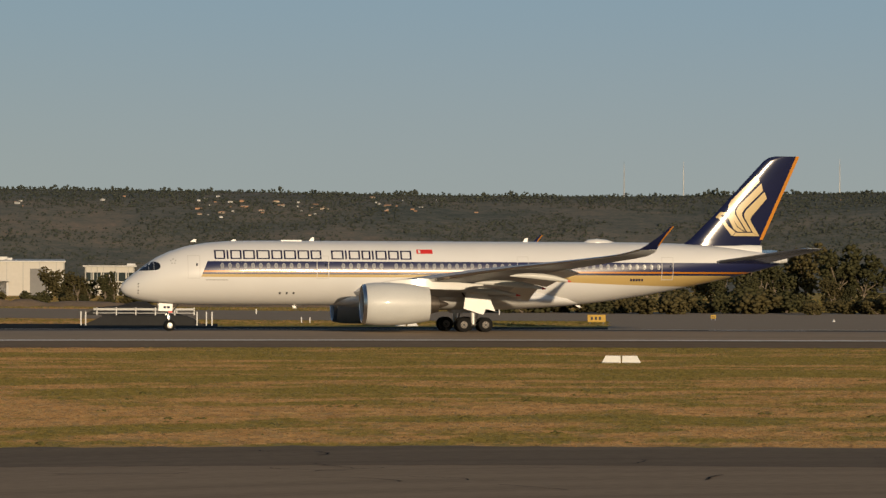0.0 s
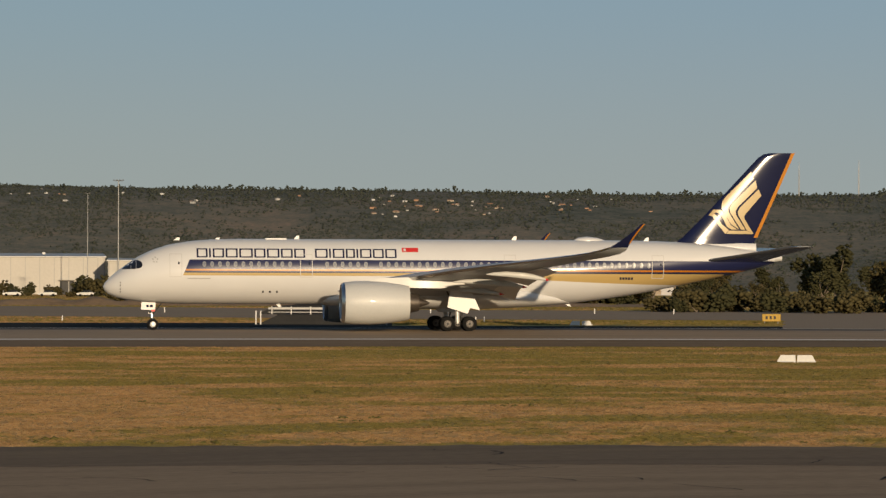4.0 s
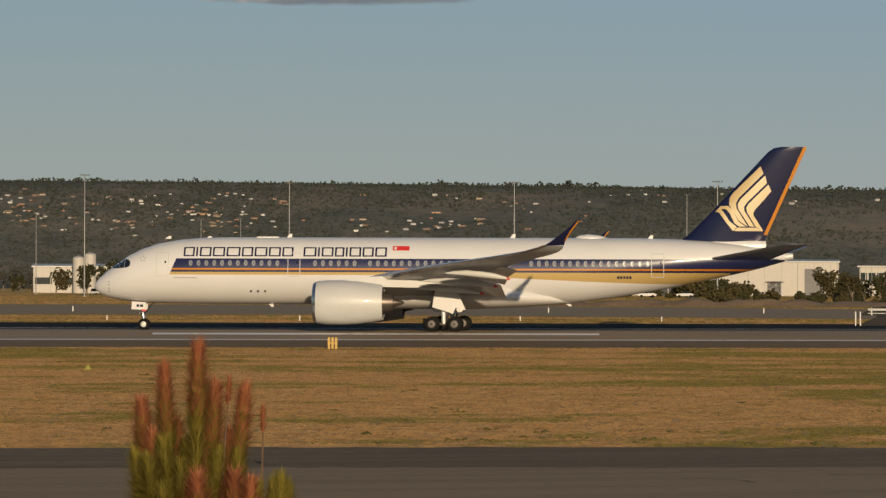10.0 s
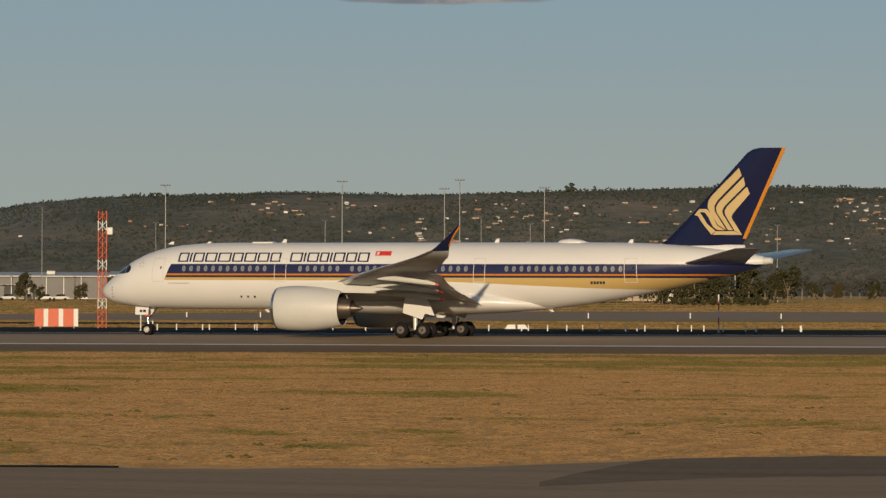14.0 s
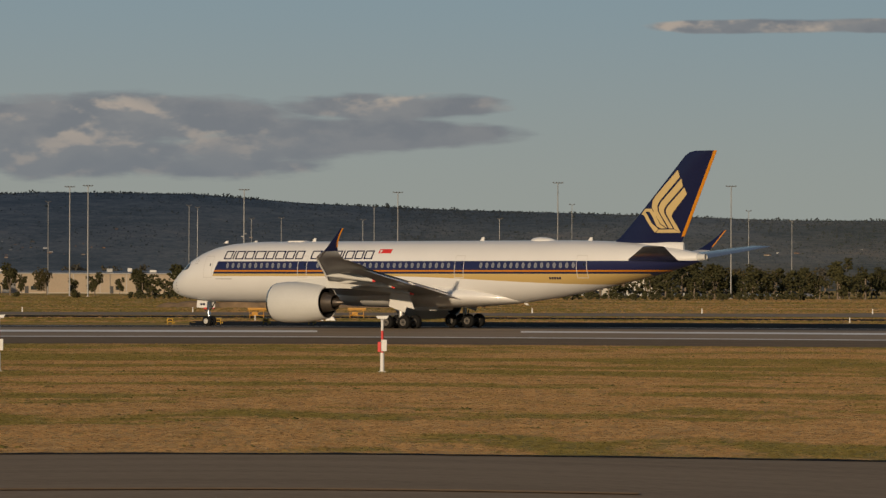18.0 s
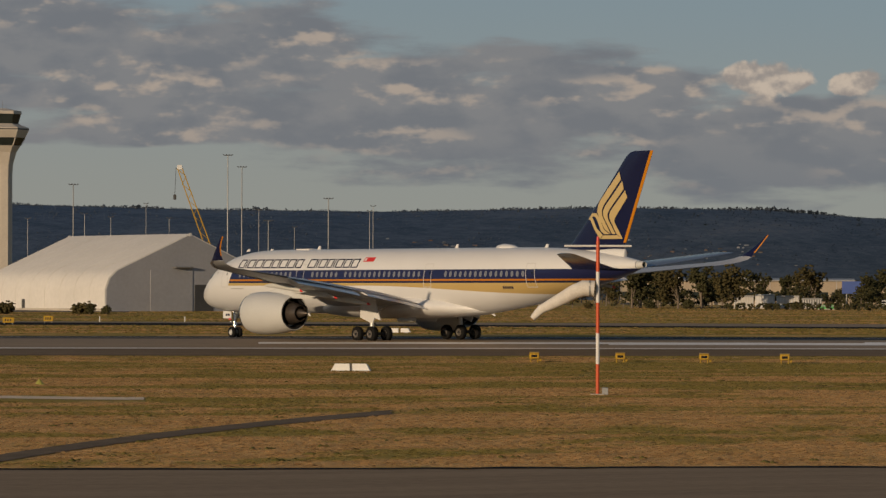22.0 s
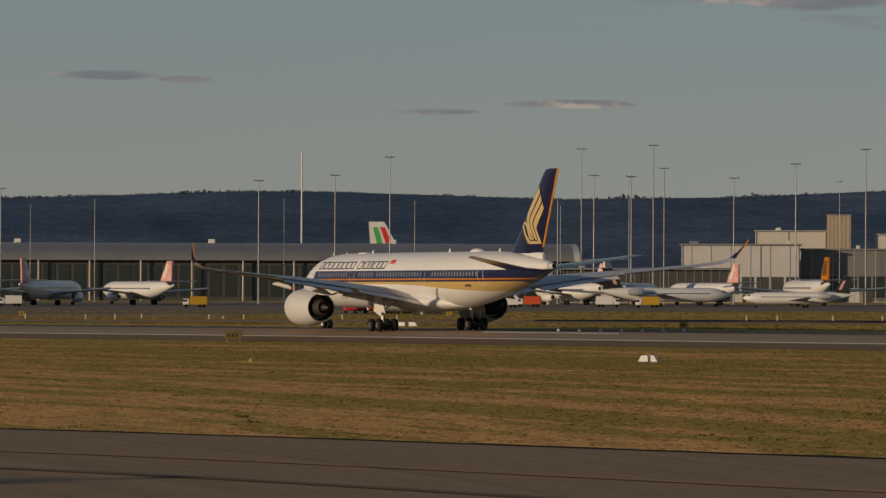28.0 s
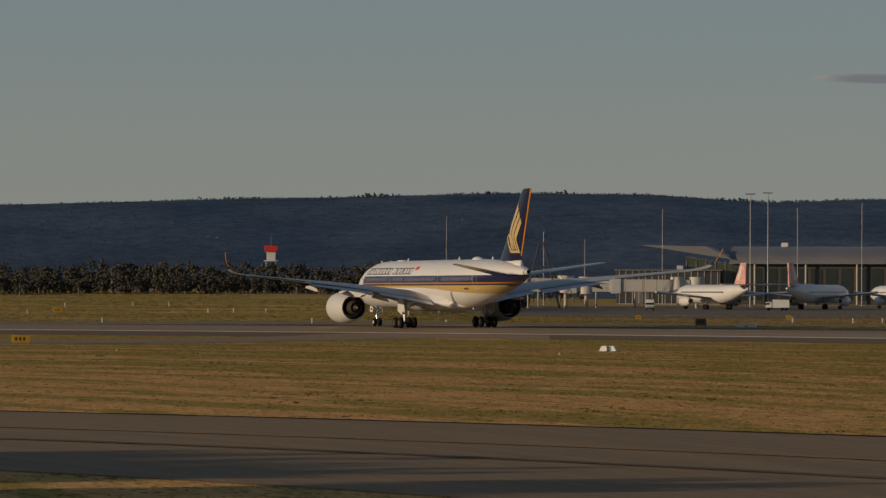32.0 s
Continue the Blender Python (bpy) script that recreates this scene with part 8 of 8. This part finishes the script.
for i, (u, w, h) in enumerate(((4925, 7, 1.1), (4968, 9, 1.5), (5005, 6, 1.2), (5048, 10, 1.7), (5092, 7, 1.5), (5128, 9, 1.9), (5170, 8, 1.6), (5212, 9, 2.0), (5250, 6, 1.3), (5292, 10, 1.6), (5330, 7, 1.1))):
    heap(u, 720, w, h, 20 + i)
# ---- things on the field ----
def foot(u, r):
    a = az_of(u)
    return at(a, r, gz(a, r))


def marker_boards(u, r, gap, w=1.55, h=0.58):
    """A pair of white wedge-shaped boards lying side by side."""
    for s in (-1, 1):
        t = thing("marker_board", "white wedge-shaped runway marker board on the grass", "marker board", "white marker boards", foot(u + s * gap / 2, r) @ pose(0, 0, 0, 0, 0, -0.35 * max(0, az_of(u) - 20)))
        part("panel", prism(bmesh.new(), [(-w / 2, 0.0), (w / 2, 0.0), (w / 2 - (0.02 if s > 0 else 0.3), h), (-w / 2 + (0.3 if s > 0 else 0.02), h)], -0.25, 0.25), PLAINWHITE, t)
        part("skid", B(-w / 2 + 0.1, w / 2 - 0.1, -0.35, 0.35, -0.02, 0.05, 0.01), GALV, t)


for u, r in ((-316, 322), (3881, 312), (7036, 318), (9348, 350), (10773, 430)):
    marker_boards(u, r, 36 if u < 9000 else 17, 1.42 if u < 9000 else 0.85, 0.54)
for u, r in ((64, 462), (2747, 472), (5067, 505), (6950, 480), (8518, 470), (9775, 530), (10530, 560)):
    marker_boards(u, r, 22, 1.15, 0.5)


def sign_box(u, r, w, h, mat, label, legs=2, lift=0.25):
    t = thing("guidance_sign", label, "sign", "airfield guidance signs", foot(u, r))
    part("box", B(-w / 2, w / 2, -0.16, 0.16, lift, lift + h, 0.03), mat, t)
    for i in range(legs):
        x = -w * 0.36 + w * 0.72 * i / max(1, legs - 1)
        part("leg", T((x, 0, -0.02), (x, 0, lift), 0.05, 0.05, 8), GALV, t)
    for i in range(3):
        part("legend_bar", B(-w * 0.32 + w * 0.22 * i, -w * 0.2 + w * 0.22 * i, -0.17, -0.155, lift + h * 0.3, lift + h * 0.72), BLACK, t, smooth=False)


sign_box(-272, 495, 2.1, 0.85, YELLOW, "yellow airfield guidance sign on two legs")
sign_box(-478, 560, 0.7, 0.5, YELLOW, "small yellow airfield sign")
sign_box(8812, 505, 1.7, 0.8, YELLOW, "yellow airfield guidance sign on two legs")
sign_box(8782, 505, 1.3, 0.75, PLAINWHITE, "white airfield sign beside the yellow one")
sign_box(8659, 470, 1.8, 0.75, YELLOW, "yellow airfield guidance sign with dark marks")
sign_box(9286, 480, 0.9, 0.7, YELLOW, "small square yellow airfield sign")
sign_box(10082, 450, 1.9, 0.9, OLIVE := paint("dull_olive_sign_back", (0.13, 0.095, 0.02), 0.6, vary=0.15, bump=0), "dull olive back of an airfield sign")
sign_box(10610, 560, 1.4, 0.9, OLIVE, "dull olive back of an airfield sign")
sign_box(11810, 470, 2.0, 0.85, YELLOW, "yellow airfield guidance sign on two legs")
sign_box(11746, 700, 1.5, 0.85, YELLOW, "yellow airfield guidance sign far on the grass")
sign_box(7640, 600, 1.6, 0.75, YELLOW, "yellow airfield guidance sign on two legs")
sign_box(7570, 620, 1.4, 0.8, YELLOW, "yellow airfield guidance sign on two legs")
for u in (10720, 10455, 9700):
    sign_box(u, 720, 0.9, 0.6, YELLOW, "small yellow airfield sign")

# yellow slatted distance marker
_d = thing("slat_marker", "yellow marker of three upright slats", "marker", m=foot(1562, 353))
for x in (-0.29, 0, 0.29):
    part("slat", B(x - 0.105, x + 0.105, -0.05, 0.05, 0, 0.98, 0.01), YELLOW, _d)
part("rail", B(-0.4, 0.4, 0.051, 0.1, 0.45, 0.55), YELLOW, _d)
_d = thing("slat_marker", "dark upright runway marker seen from behind", "marker", m=foot(1398, 440))
part("slat", B(-0.25, 0.25, -0.05, 0.05, 0, 0.8, 0.01), OLIVE, _d)
part("rail", B(-0.3, 0.3, 0.051, 0.1, 0.3, 0.4), OLIVE, _d)


def papi(u, r, size):
    t = thing("approach_light_unit", "yellow approach light box on short legs", "approach light", "approach light units", foot(u, r))
    w = 0.8 * size
    part("box", B(-w * 0.5, w * 0.5, -0.5, 0.5, 0.3 * size, 0.74 * size, 0.05), YELLOW, t)
    part("hood", prism(bmesh.new(), [(-0.62, 0.745 * size), (0.3, 0.745 * size), (0.1, 0.86 * size), (-0.62, 0.8 * size)], -w * 0.5, w * 0.5, "yz"), YELLOW, t)
    part("lens", B(-w * 0.3, w * 0.3, -0.53, -0.501, 0.42 * size, 0.62 * size), DARKGLASS, t)
    part("cable_box", B(w * 0.52, w * 0.74, -0.2, 0.1, 0.1, 0.36 * size, 0.02), YELLOW, t)
    for x in (-w * 0.36, w * 0.36):
        for y in (-0.3, 0.3):
            part("leg", T((x, y, 0), (x, y, 0.31 * size), 0.05, 0.05, 6), YELLOW, t)


for u in (6712, 6560, 6412, 6270):
    papi(u, 352, 1.0)
for u in (5340, 5255, 5171, 5091):
    papi(u, 455, 0.85)


STANDORANGE = paint("orange_stand_paint", (0.42, 0.2, 0.015), 0.5, vary=0.15, size=3, bump=0)


def trestle(u, r):
    t = thing("equipment_stand", "orange steel equipment stand on the grass", "equipment stand", "orange equipment stands", foot(u, r))
    part("deck", B(-1.6, 1.6, -0.5, 0.5, 1.28, 1.42, 0.03), STANDORANGE, t)
    part("side_rail", B(-1.6, 1.6, -0.5, -0.44, 1.43, 1.7, 0.02), STANDORANGE, t)
    part("toolbox", B(-0.9, 0.2, -0.35, 0.35, 0.5, 1.05, 0.03), STANDORANGE, t)
    part("cross_rail", T((-1.2, -0.4, 0.5), (1.2, -0.4, 0.5), 0.06, 0.06, 6), STANDORANGE, t)
    part("brace", T((-1.2, -0.42, 0.5), (1.2, -0.42, 1.28), 0.05, 0.05, 6), STANDORANGE, t)
    for x in (-1.2, 1.2):
        for y in (-0.4, 0.4):
            part("leg", T((x, y, 0), (x, y, 1.29), 0.07, 0.07, 8), STANDORANGE, t)
    t.scale = (0.72, 0.72, 0.8)
    part("wheel", T((-0.9, -0.4, 0.3), (-0.9, -0.2, 0.3), 0.3, 0.3, 12), RUBBER, t)


trestle(5187, 540)
trestle(5010, 545)


def banded_pole(u, r, height, bands, radius, name, label, category):
    t = thing(name, label, category, m=foot(u, r))
    for i in range(bands):
        z0, z1 = height * i / bands, height * (i + 1) / bands
        part("band", T((0, 0, z0), (0, 0, z1), radius, radius, 12, caps=True), PLAINWHITE if i % 2 == (0 if name != "windsock" else 1) else (RED if name != "windsock" else REDORANGE), t)
    return t


for u in (5641, 4965):
    t = banded_pole(u, 278, 3.35, 5, 0.085, "instrument_post", "red and white banded instrument post with a white head", "instrument post")
    part("foot_plate", B(-0.25, 0.25, -0.25, 0.25, 0, 0.06, 0.01), CONCRETE, t)
    part("head", prism(bmesh.new(), [(-0.3, 3.45), (0.3, 3.45), (0.42, 3.66), (-0.42, 3.62)], -0.16, 0.16), PLAINWHITE, t)
    part("yoke", B(-0.12, 0.12, -0.1, 0.1, 3.35, 3.45, 0.01), GALV, t)
    part("sleeve", T((0, 0, 0.06), (0, 0, 1.25), 0.14, 0.13, 12), PLAINWHITE, t)
    part("junction_box", B(-0.06, 0.3, -0.2, -0.087, 1.35, 2.1, 0.02), PLAINWHITE, t)
    part("red_box", B(-0.3, -0.08, -0.16, 0.1, 1.3, 1.95, 0.02), RED, t)
t = thing("meter_box", "white meter box on a curved stand", "meter box", m=foot(5703, 276))
part("box", B(-0.28, 0.28, -0.18, 0.18, 0.62, 1.26, 0.03), PLAINWHITE, t)
part("stand", T((0, 0, 0), (0, 0, 0.63), 0.06, 0.06, 8), GALV, t)
part("coil", lathe(bmesh.new(), [(-0.04, 0.14), (-0.04, 0.2), (0.04, 0.2), (0.04, 0.14)], "y", (-0.12, -0.1, 0.2), 16), PLAINWHITE, t)

# windsock
_w = banded_pole(6600, 243, 8.7, 5, 0.105, "windsock", "windsock pole in red and white bands with a limp white sock", "windsock")
part("crossarm", T((-1.9, 0, 8.42), (1.9, 0, 8.42), 0.06, 0.06, 8), PLAINWHITE, _w)
part("top_light", T((0, 0, 8.705), (0, 0, 8.95), 0.08, 0.06, 8), RED, _w)
part("hoop", lathe(bmesh.new(), [(-0.05, 0.42), (-0.05, 0.47), (0.05, 0.47), (0.05, 0.42)], "x", (-0.45, 0, 6.0), 20), GALV, _w)
SOCK = paint("weathered_white_cloth", (0.58, 0.54, 0.48), 0.9, vary=0.12, size=2, fine=9, bump=0.01)
_pts = [(-0.2, 6.0, 0.46), (-0.8, 6.05, 0.46), (-1.4, 5.82, 0.41), (-2.0, 5.45, 0.36), (-2.6, 5.12, 0.31), (-3.2, 4.8, 0.25), (-3.45, 4.55, 0.23), (-3.7, 4.3, 0.16)]
_rings = []
for i, (x, z, rr) in enumerate(_pts):
    x0, z0 = _pts[max(0, i - 1)][:2]
    x1, z1 = _pts[min(len(_pts) - 1, i + 1)][:2]
    d = Vector((x1 - x0, 0, z1 - z0)).normalized()
    nrm = Vector((-d.z, 0, d.x))
    _rings.append([Vector((x, 0, z)) + nrm * rr * math.cos(q) * (1 + 0.08 * math.sin(3 * q + i)) + Vector((0, rr * math.sin(q), 0)) for q in (2 * math.pi * k / 20 for k in range(20))])
_bm = loft(bmesh.new(), _rings)
bmesh.ops.recalc_face_normals(_bm, faces=_bm.faces)
part("sock", _bm, SOCK, _w, "limp white cloth sock")
part("base_box", B(0.25, 0.6, -0.2, 0.2, 0, 0.42, 0.02), GALV, _w)
part("footing", B(-0.4, 0.4, -0.4, 0.4, -0.02, 0.06, 0.01), CONCRETE, _w)

# short white marker posts beyond the runway
_post = thing("marker_post", "short white marker post beyond the runway", "marker post", "white marker posts")
part("post", B(-0.06, 0.06, -0.04, 0.04, 0, 0.62, 0.01), PLAINWHITE, _post)
part("cap", B(-0.065, 0.065, -0.045, 0.045, 0.621, 0.66, 0.005), PLAINWHITE, _post)
_pr = random.Random(8)
_spots = [(2232 + 46 * i + (12 if i % 3 == 0 else 0), 448) for i in range(26)] + [(2246 + 96 * i, 449) for i in range(12)]
_spots += [(u, 640) for u in (-100, 40, 330, 470, 800, 1180, 1500, 2020, 2280, 2440, 2620, 2900, 3200, 3330, 3570, 3700, 3860, 4100, 4400, 4700, 5300, 5600, 5900, 6900, 7330, 7480)]
_spots += [(u, 500) for u in (250, 235, 480, 980, 1230, 1620, 1960, 3010, 3024, 3390, 4140, 5190, 5120, 4900)]
_spots += [(11810 - 62 * i + _pr.uniform(-20, 20), _pr.choice((620, 700, 760))) for i in range(14)]
_spots += [(9800 + 70 * i + _pr.uniform(-30, 30), 660) for i in range(10)] + [(8300 + 80 * i + _pr.uniform(-30, 30), 650) for i in range(12)]
_post.matrix_basis = foot(*_spots[0])
for u, r in _spots[1:]:
    ob = copy_thing(_post, foot(u, r))
    if r > 600:
        ob.scale = (1.3, 1.3, 1.2)
for u, r, h in ((2390, 436, 3.9), (3566 - 330 + 175, 440, 4.0)):
    t = banded_pole(u, r, h, 5 if u < 3000 else 1, 0.07, "range_pole", "slim red and white range pole beyond the runway" if u < 3000 else "slim white pole beyond the runway", "pole")
    part("foot_plate", B(-0.2, 0.2, -0.2, 0.2, -0.01, 0.05), CONCRETE, t)

# white edge lights in a row
_l = thing("runway_light", "small white elevated runway light", "runway light", "runway lights")
part("base", T((0, 0, 0), (0, 0, 0.2), 0.22, 0.12, 10), PLAINWHITE, _l)
part("dome", T((0, 0, 0.2), (0, 0, 0.34), 0.11, 0.05, 10), PALESEAM, _l)
_ls = [(9507 - 37 * i, 464) for i in range(7)] + [(-690, 540), (10100, 690), (11060, 640)]
_l.matrix_basis = foot(*_ls[0])
for u, r in _ls[1:]:
    copy_thing(_l, foot(u, r))

# yellow-green cones on the grass
_c = thing("grass_cone", "small faded yellow-green marker cone on the grass", "marker cone", "marker cones on the grass")
CONEMAT = paint("faded_yellow_green", (0.32, 0.30, 0.06), 0.7, vary=0.2, size=5, bump=0)
part("cone", T((0, 0, 0), (0, 0, 0.36), 0.3, 0.03, 10), CONEMAT, _c)
part("foot_plate", B(-0.3, 0.3, -0.3, 0.3, -0.01, 0.03), CONEMAT, _c)
_cs2 = [(1993, 283), (7585, 268), (10050, 345), (10858, 400), (11640, 420)]
_c.matrix_basis = foot(*_cs2[0])
for u, r in _cs2[1:]:
    copy_thing(_c, foot(u, r))

# orange and white aerial: striped board and lattice mast
_b = thing("striped_board", "orange and white striped obstacle board", "board", m=foot(3558, 462))
for i in range(6):
    part("stripe", B(-2.4 + 0.8 * i - (0.16 if i % 2 == 0 else -0.16) * (i > 0), -1.6 + 0.8 * i + (0.16 if i % 2 == 0 else -0.16), -0.06, 0.06, 0.25, 2.15), REDORANGE if i % 2 == 0 else PLAINWHITE, _b, smooth=False)
for x in (-1.8, 1.8):
    part("post", T((x, 0.12, 0), (x, 0.12, 2.1), 0.06, 0.06, 6), GALV, _b)
_b = thing("lattice_aerial", "red-orange and white lattice aerial mast", "aerial mast", m=foot(3479, 470))
_h = up(142, 470) - gz(az_of(3479), 470)
for i in range(12):
    z0, z1 = _h * i / 12, _h * (i + 1) / 12
    mt = REDORANGE if i % 4 != 2 else PLAINWHITE
    for x, y in ((-0.45, -0.3), (0.45, -0.3), (0, 0.45)):
        part("leg", T((x, y, z0), (x, y, z1), 0.055, 0.055, 6), mt, _b)
    part("brace", T((-0.45, -0.3, z0), (0.45, -0.3, z1), 0.04, 0.04, 5), mt, _b)
    part("brace", T((0.45, -0.3, z0), (-0.45, -0.3, z1), 0.04, 0.04, 5), mt, _b)
part("dish_box", B(0.5, 1.1, -0.2, 0.2, _h * 0.8, _h * 0.86, 0.02), PLAINWHITE, _b)


# culvert with railings beyond the runway
def culvert(u, r, w, h, rail, label):
    c = thing("culvert", label, "culvert", m=foot(u, r))
    part("headwall", prism(bmesh.new(), [(-w / 2 - 1.6, 0), (w / 2 + 1.2, 0), (w / 2 - 0.8, h), (-w / 2 + 0.6, h)], -0.4, 1.2), CULVERTBLACK, c, "sloping headwall coloured black for the dark opening")
    part("coping", B(-w / 2 + 0.5, w / 2 - 0.7, -0.45, 1.25, h + 0.003, h + 0.1, 0.02), CULVERTBLACK, c)
    if rail:
        part("top_rail", B(-w / 2 - 0.4, w / 2, -0.5, -0.42, h + 0.62, h + 0.86, 0.01), GALV, c)
        part("lower_rail", B(-w / 2 - 0.4, w / 2, -0.5, -0.44, h + 0.3, h + 0.38, 0.01), GALV, c)
        for i in range(6):
            x = -w / 2 + w * i / 5
            part("rail_post", B(x - 0.05, x + 0.05, -0.5, -0.4, h + 0.1, h + 0.95), PLAINWHITE, c, smooth=False)
        for x in (-w / 2 - 1.7, -w / 2 - 1.2, w / 2 + 0.3, w / 2 + 1.3, w / 2 + 1.9):
            part("end_post", B(x - 0.06, x + 0.06, -0.9, -0.8, 0, 1.5), PLAINWHITE, c, smooth=False)


# Headwall is coloured black to give the dark of the opening.
CULVERTBLACK = paint("headwall_black_for_opening", (0.014, 0.014, 0.014), 0.85, vary=0.3, size=0.6, fine=4, bump=0.01)
culvert(525, 462, 10.4, 1.0, True, "black culvert headwall with a white-posted railing")
culvert(565, 620, 8.5, 1.1, False, "black culvert headwall across the taxiway")

# roadside barrier
_b = thing("road_barrier", "long pale roadside guard rail", "guard rail", m=foot(1570, 900))
part("rail", B(-11, 11, -0.1, 0.1, 0.8, 2.0, 0.03), ROOFWHITE, _b)
for i in range(8):
    part("rail_post", B(-10.5 + 3 * i, -10.3 + 3 * i, 0.101, 0.3, 0, 1.8), GALV, _b, smooth=False)


# ---- foreground shrub with reddish new growth ----
SHOOTRED = leaf_mat("rust_red_new_shoots", (0.25, 0.088, 0.042), (0.56, 0.235, 0.115), thin=0.4)
SHOOTGREEN = leaf_mat("yellow_green_needles", (0.115, 0.108, 0.02), (0.36, 0.29, 0.06), thin=0.4)
STEM = paint("brown_twig", (0.11, 0.065, 0.035), 0.9, vary=0.3, size=20, bump=0)


def needles(bm, p, q, rad, count, rng, length, taper=0.62):
    """Fine needles standing out from a shoot."""
    p, q = Vector(p), Vector(q)
    d = (q - p).normalized()
    s1 = d.orthogonal().normalized()
    s2 = d.cross(s1)
    for _ in range(count):
        t = rng.random()
        a = rng.uniform(0, 6.283)
        out = s1 * math.cos(a) + s2 * math.sin(a)
        o = p + (q - p) * t
        k = (1.0 - taper * t * t) * min(1, 0.55 + t * 2.5) * rng.uniform(0.45, 1.4)
        tip = o + out * rad * k + d * length * rng.uniform(0.3, 1.5) + Vector((0, 0, -0.2 * rad * rng.random()))
        w = d.cross(out) * rng.uniform(0.002, 0.005)
        bm.faces.new((bm.verts.new(o - w), bm.verts.new(o + w), bm.verts.new(tip)))


def build_shrub(u, r, stems, label):
    """Stems fan out from one root; each carries a plume of needles, red over green."""
    g = gz(az_of(u), r)
    s = thing("shrub", label, "shrub", m=at(az_of(u), r, g))
    rng = random.Random(int(u))
    part("trunk", T((0, 0, -0.05), (0, 0, 2.2), 0.06, 0.035, 8), STEM, s)
    for x, v, red, rad, front in stems:
        top = Vector((x / GRID * r, -front + rng.uniform(-0.04, 0.04), up(v - 11, r) - g))
        span = rng.uniform(0.5, 0.62) if red else 0.3
        low = Vector((top.x * 0.8 + rng.uniform(-0.02, 0.02), top.y * 0.8, top.z - span))
        part("stem", T((0, 0, 2.0), low, 0.016, 0.008, 6), STEM, s)
        part("twig", T(low, top, 0.008, 0.003, 6), STEM, s)
        if rad < 0.02:
            bm = bmesh.new()
            needles(bm, top - (top - low) * 0.2, top, rad * 2, 260, rng, 0.03, 0.4)
            part("red_shoot", bm, SHOOTRED, s, smooth=False)
            continue
        bm = bmesh.new()
        needles(bm, low, low + (top - low) * (0.78 if red else 0.97), rad * (1.75 if red else 1.7), 2600 if red else 1700, rng, 0.075)
        part("green_shoot", bm, SHOOTGREEN, s, smooth=False)
        if red:
            bm = bmesh.new()
            needles(bm, low + (top - low) * 0.4, top - (top - low) * 0.04, rad * 1.6, int(34000 * rad), rng, 0.07, 0.45)
            needles(bm, top - (top - low) * 0.06, top + Vector((0.004, 0, 0.004)), rad * 0.3, 120, rng, 0.02, 0.3)
            part("red_shoot", bm, SHOOTRED, s, smooth=False)


STEMS = [(-99, -195, True, 0.05, 0), (-59, -133, True, 0.048, 0), (1, -90, True, 0.054, 0.05), (31, -163, True, 0.05, 0), (56, -151, True, 0.018, 0.1), (84, -166, True, 0.048, 0.05), (-1, -322, True, 0.06, 0.3), (64, -316, True, 0.06, 0.3), (93, -328, True, 0.05, 0.3),
         (-80, -250, True, 0.05, 0.1), (-36, -232, True, 0.05, -0.1), (16, -250, True, 0.05, 0.05), (58, -250, True, 0.05, 0), (-60, -270, False, 0.06, 0.2), (-86, -300, False, 0.06, 0.2), (-30, -310, False, 0.06, 0.2), (36, -286, False, 0.06, 0.1), (70, -290, False, 0.05, 0.1), (-108, -290, False, 0.05, 0.1), (12, -340, False, 0.06, 0.2), (-60, -350, False, 0.06, 0.3), (-20, -280, False, 0.05, 0), (104, -345, False, 0.05, 0.2)]
build_shrub(1800, 20, STEMS, "shrub with rust-red new shoots over green needles")
build_shrub(1684, 20, [(0, -205, True, 0.014, 0)], "single thin shrub shoot")
build_shrub(1652, 20, [(0, -333, False, 0.05, 0), (-14, -345, False, 0.05, 0), (12, -350, False, 0.05, 0)], "low green shrub tips")


# ---- what moves ----
def motions():
    # it leans a little away from the wind as it gathers speed
    walk(airliner, [(t, pose(x, y, 0, float(np.interp(t, [12, 20], [0, 0.75])), 0, h)) for t, x, y, h in TAXI])
    # the wheels roll with the way covered
    ts = [r[0] for r in TAXI]
    way = [0.0]
    for a, b in zip(TAXI, TAXI[1:]):
        way.append(way[-1] + math.hypot(b[1] - a[1], b[2] - a[2]))
    for h, r in WHEELS:
        base = h.location.copy()
        walk(h, [(i / 30, pose(*base) @ pose(0, 0, 0, 0, -math.degrees(float(np.interp(i / 30, ts, way)) / r), 0)) for i in range(0, 961)])


motions()
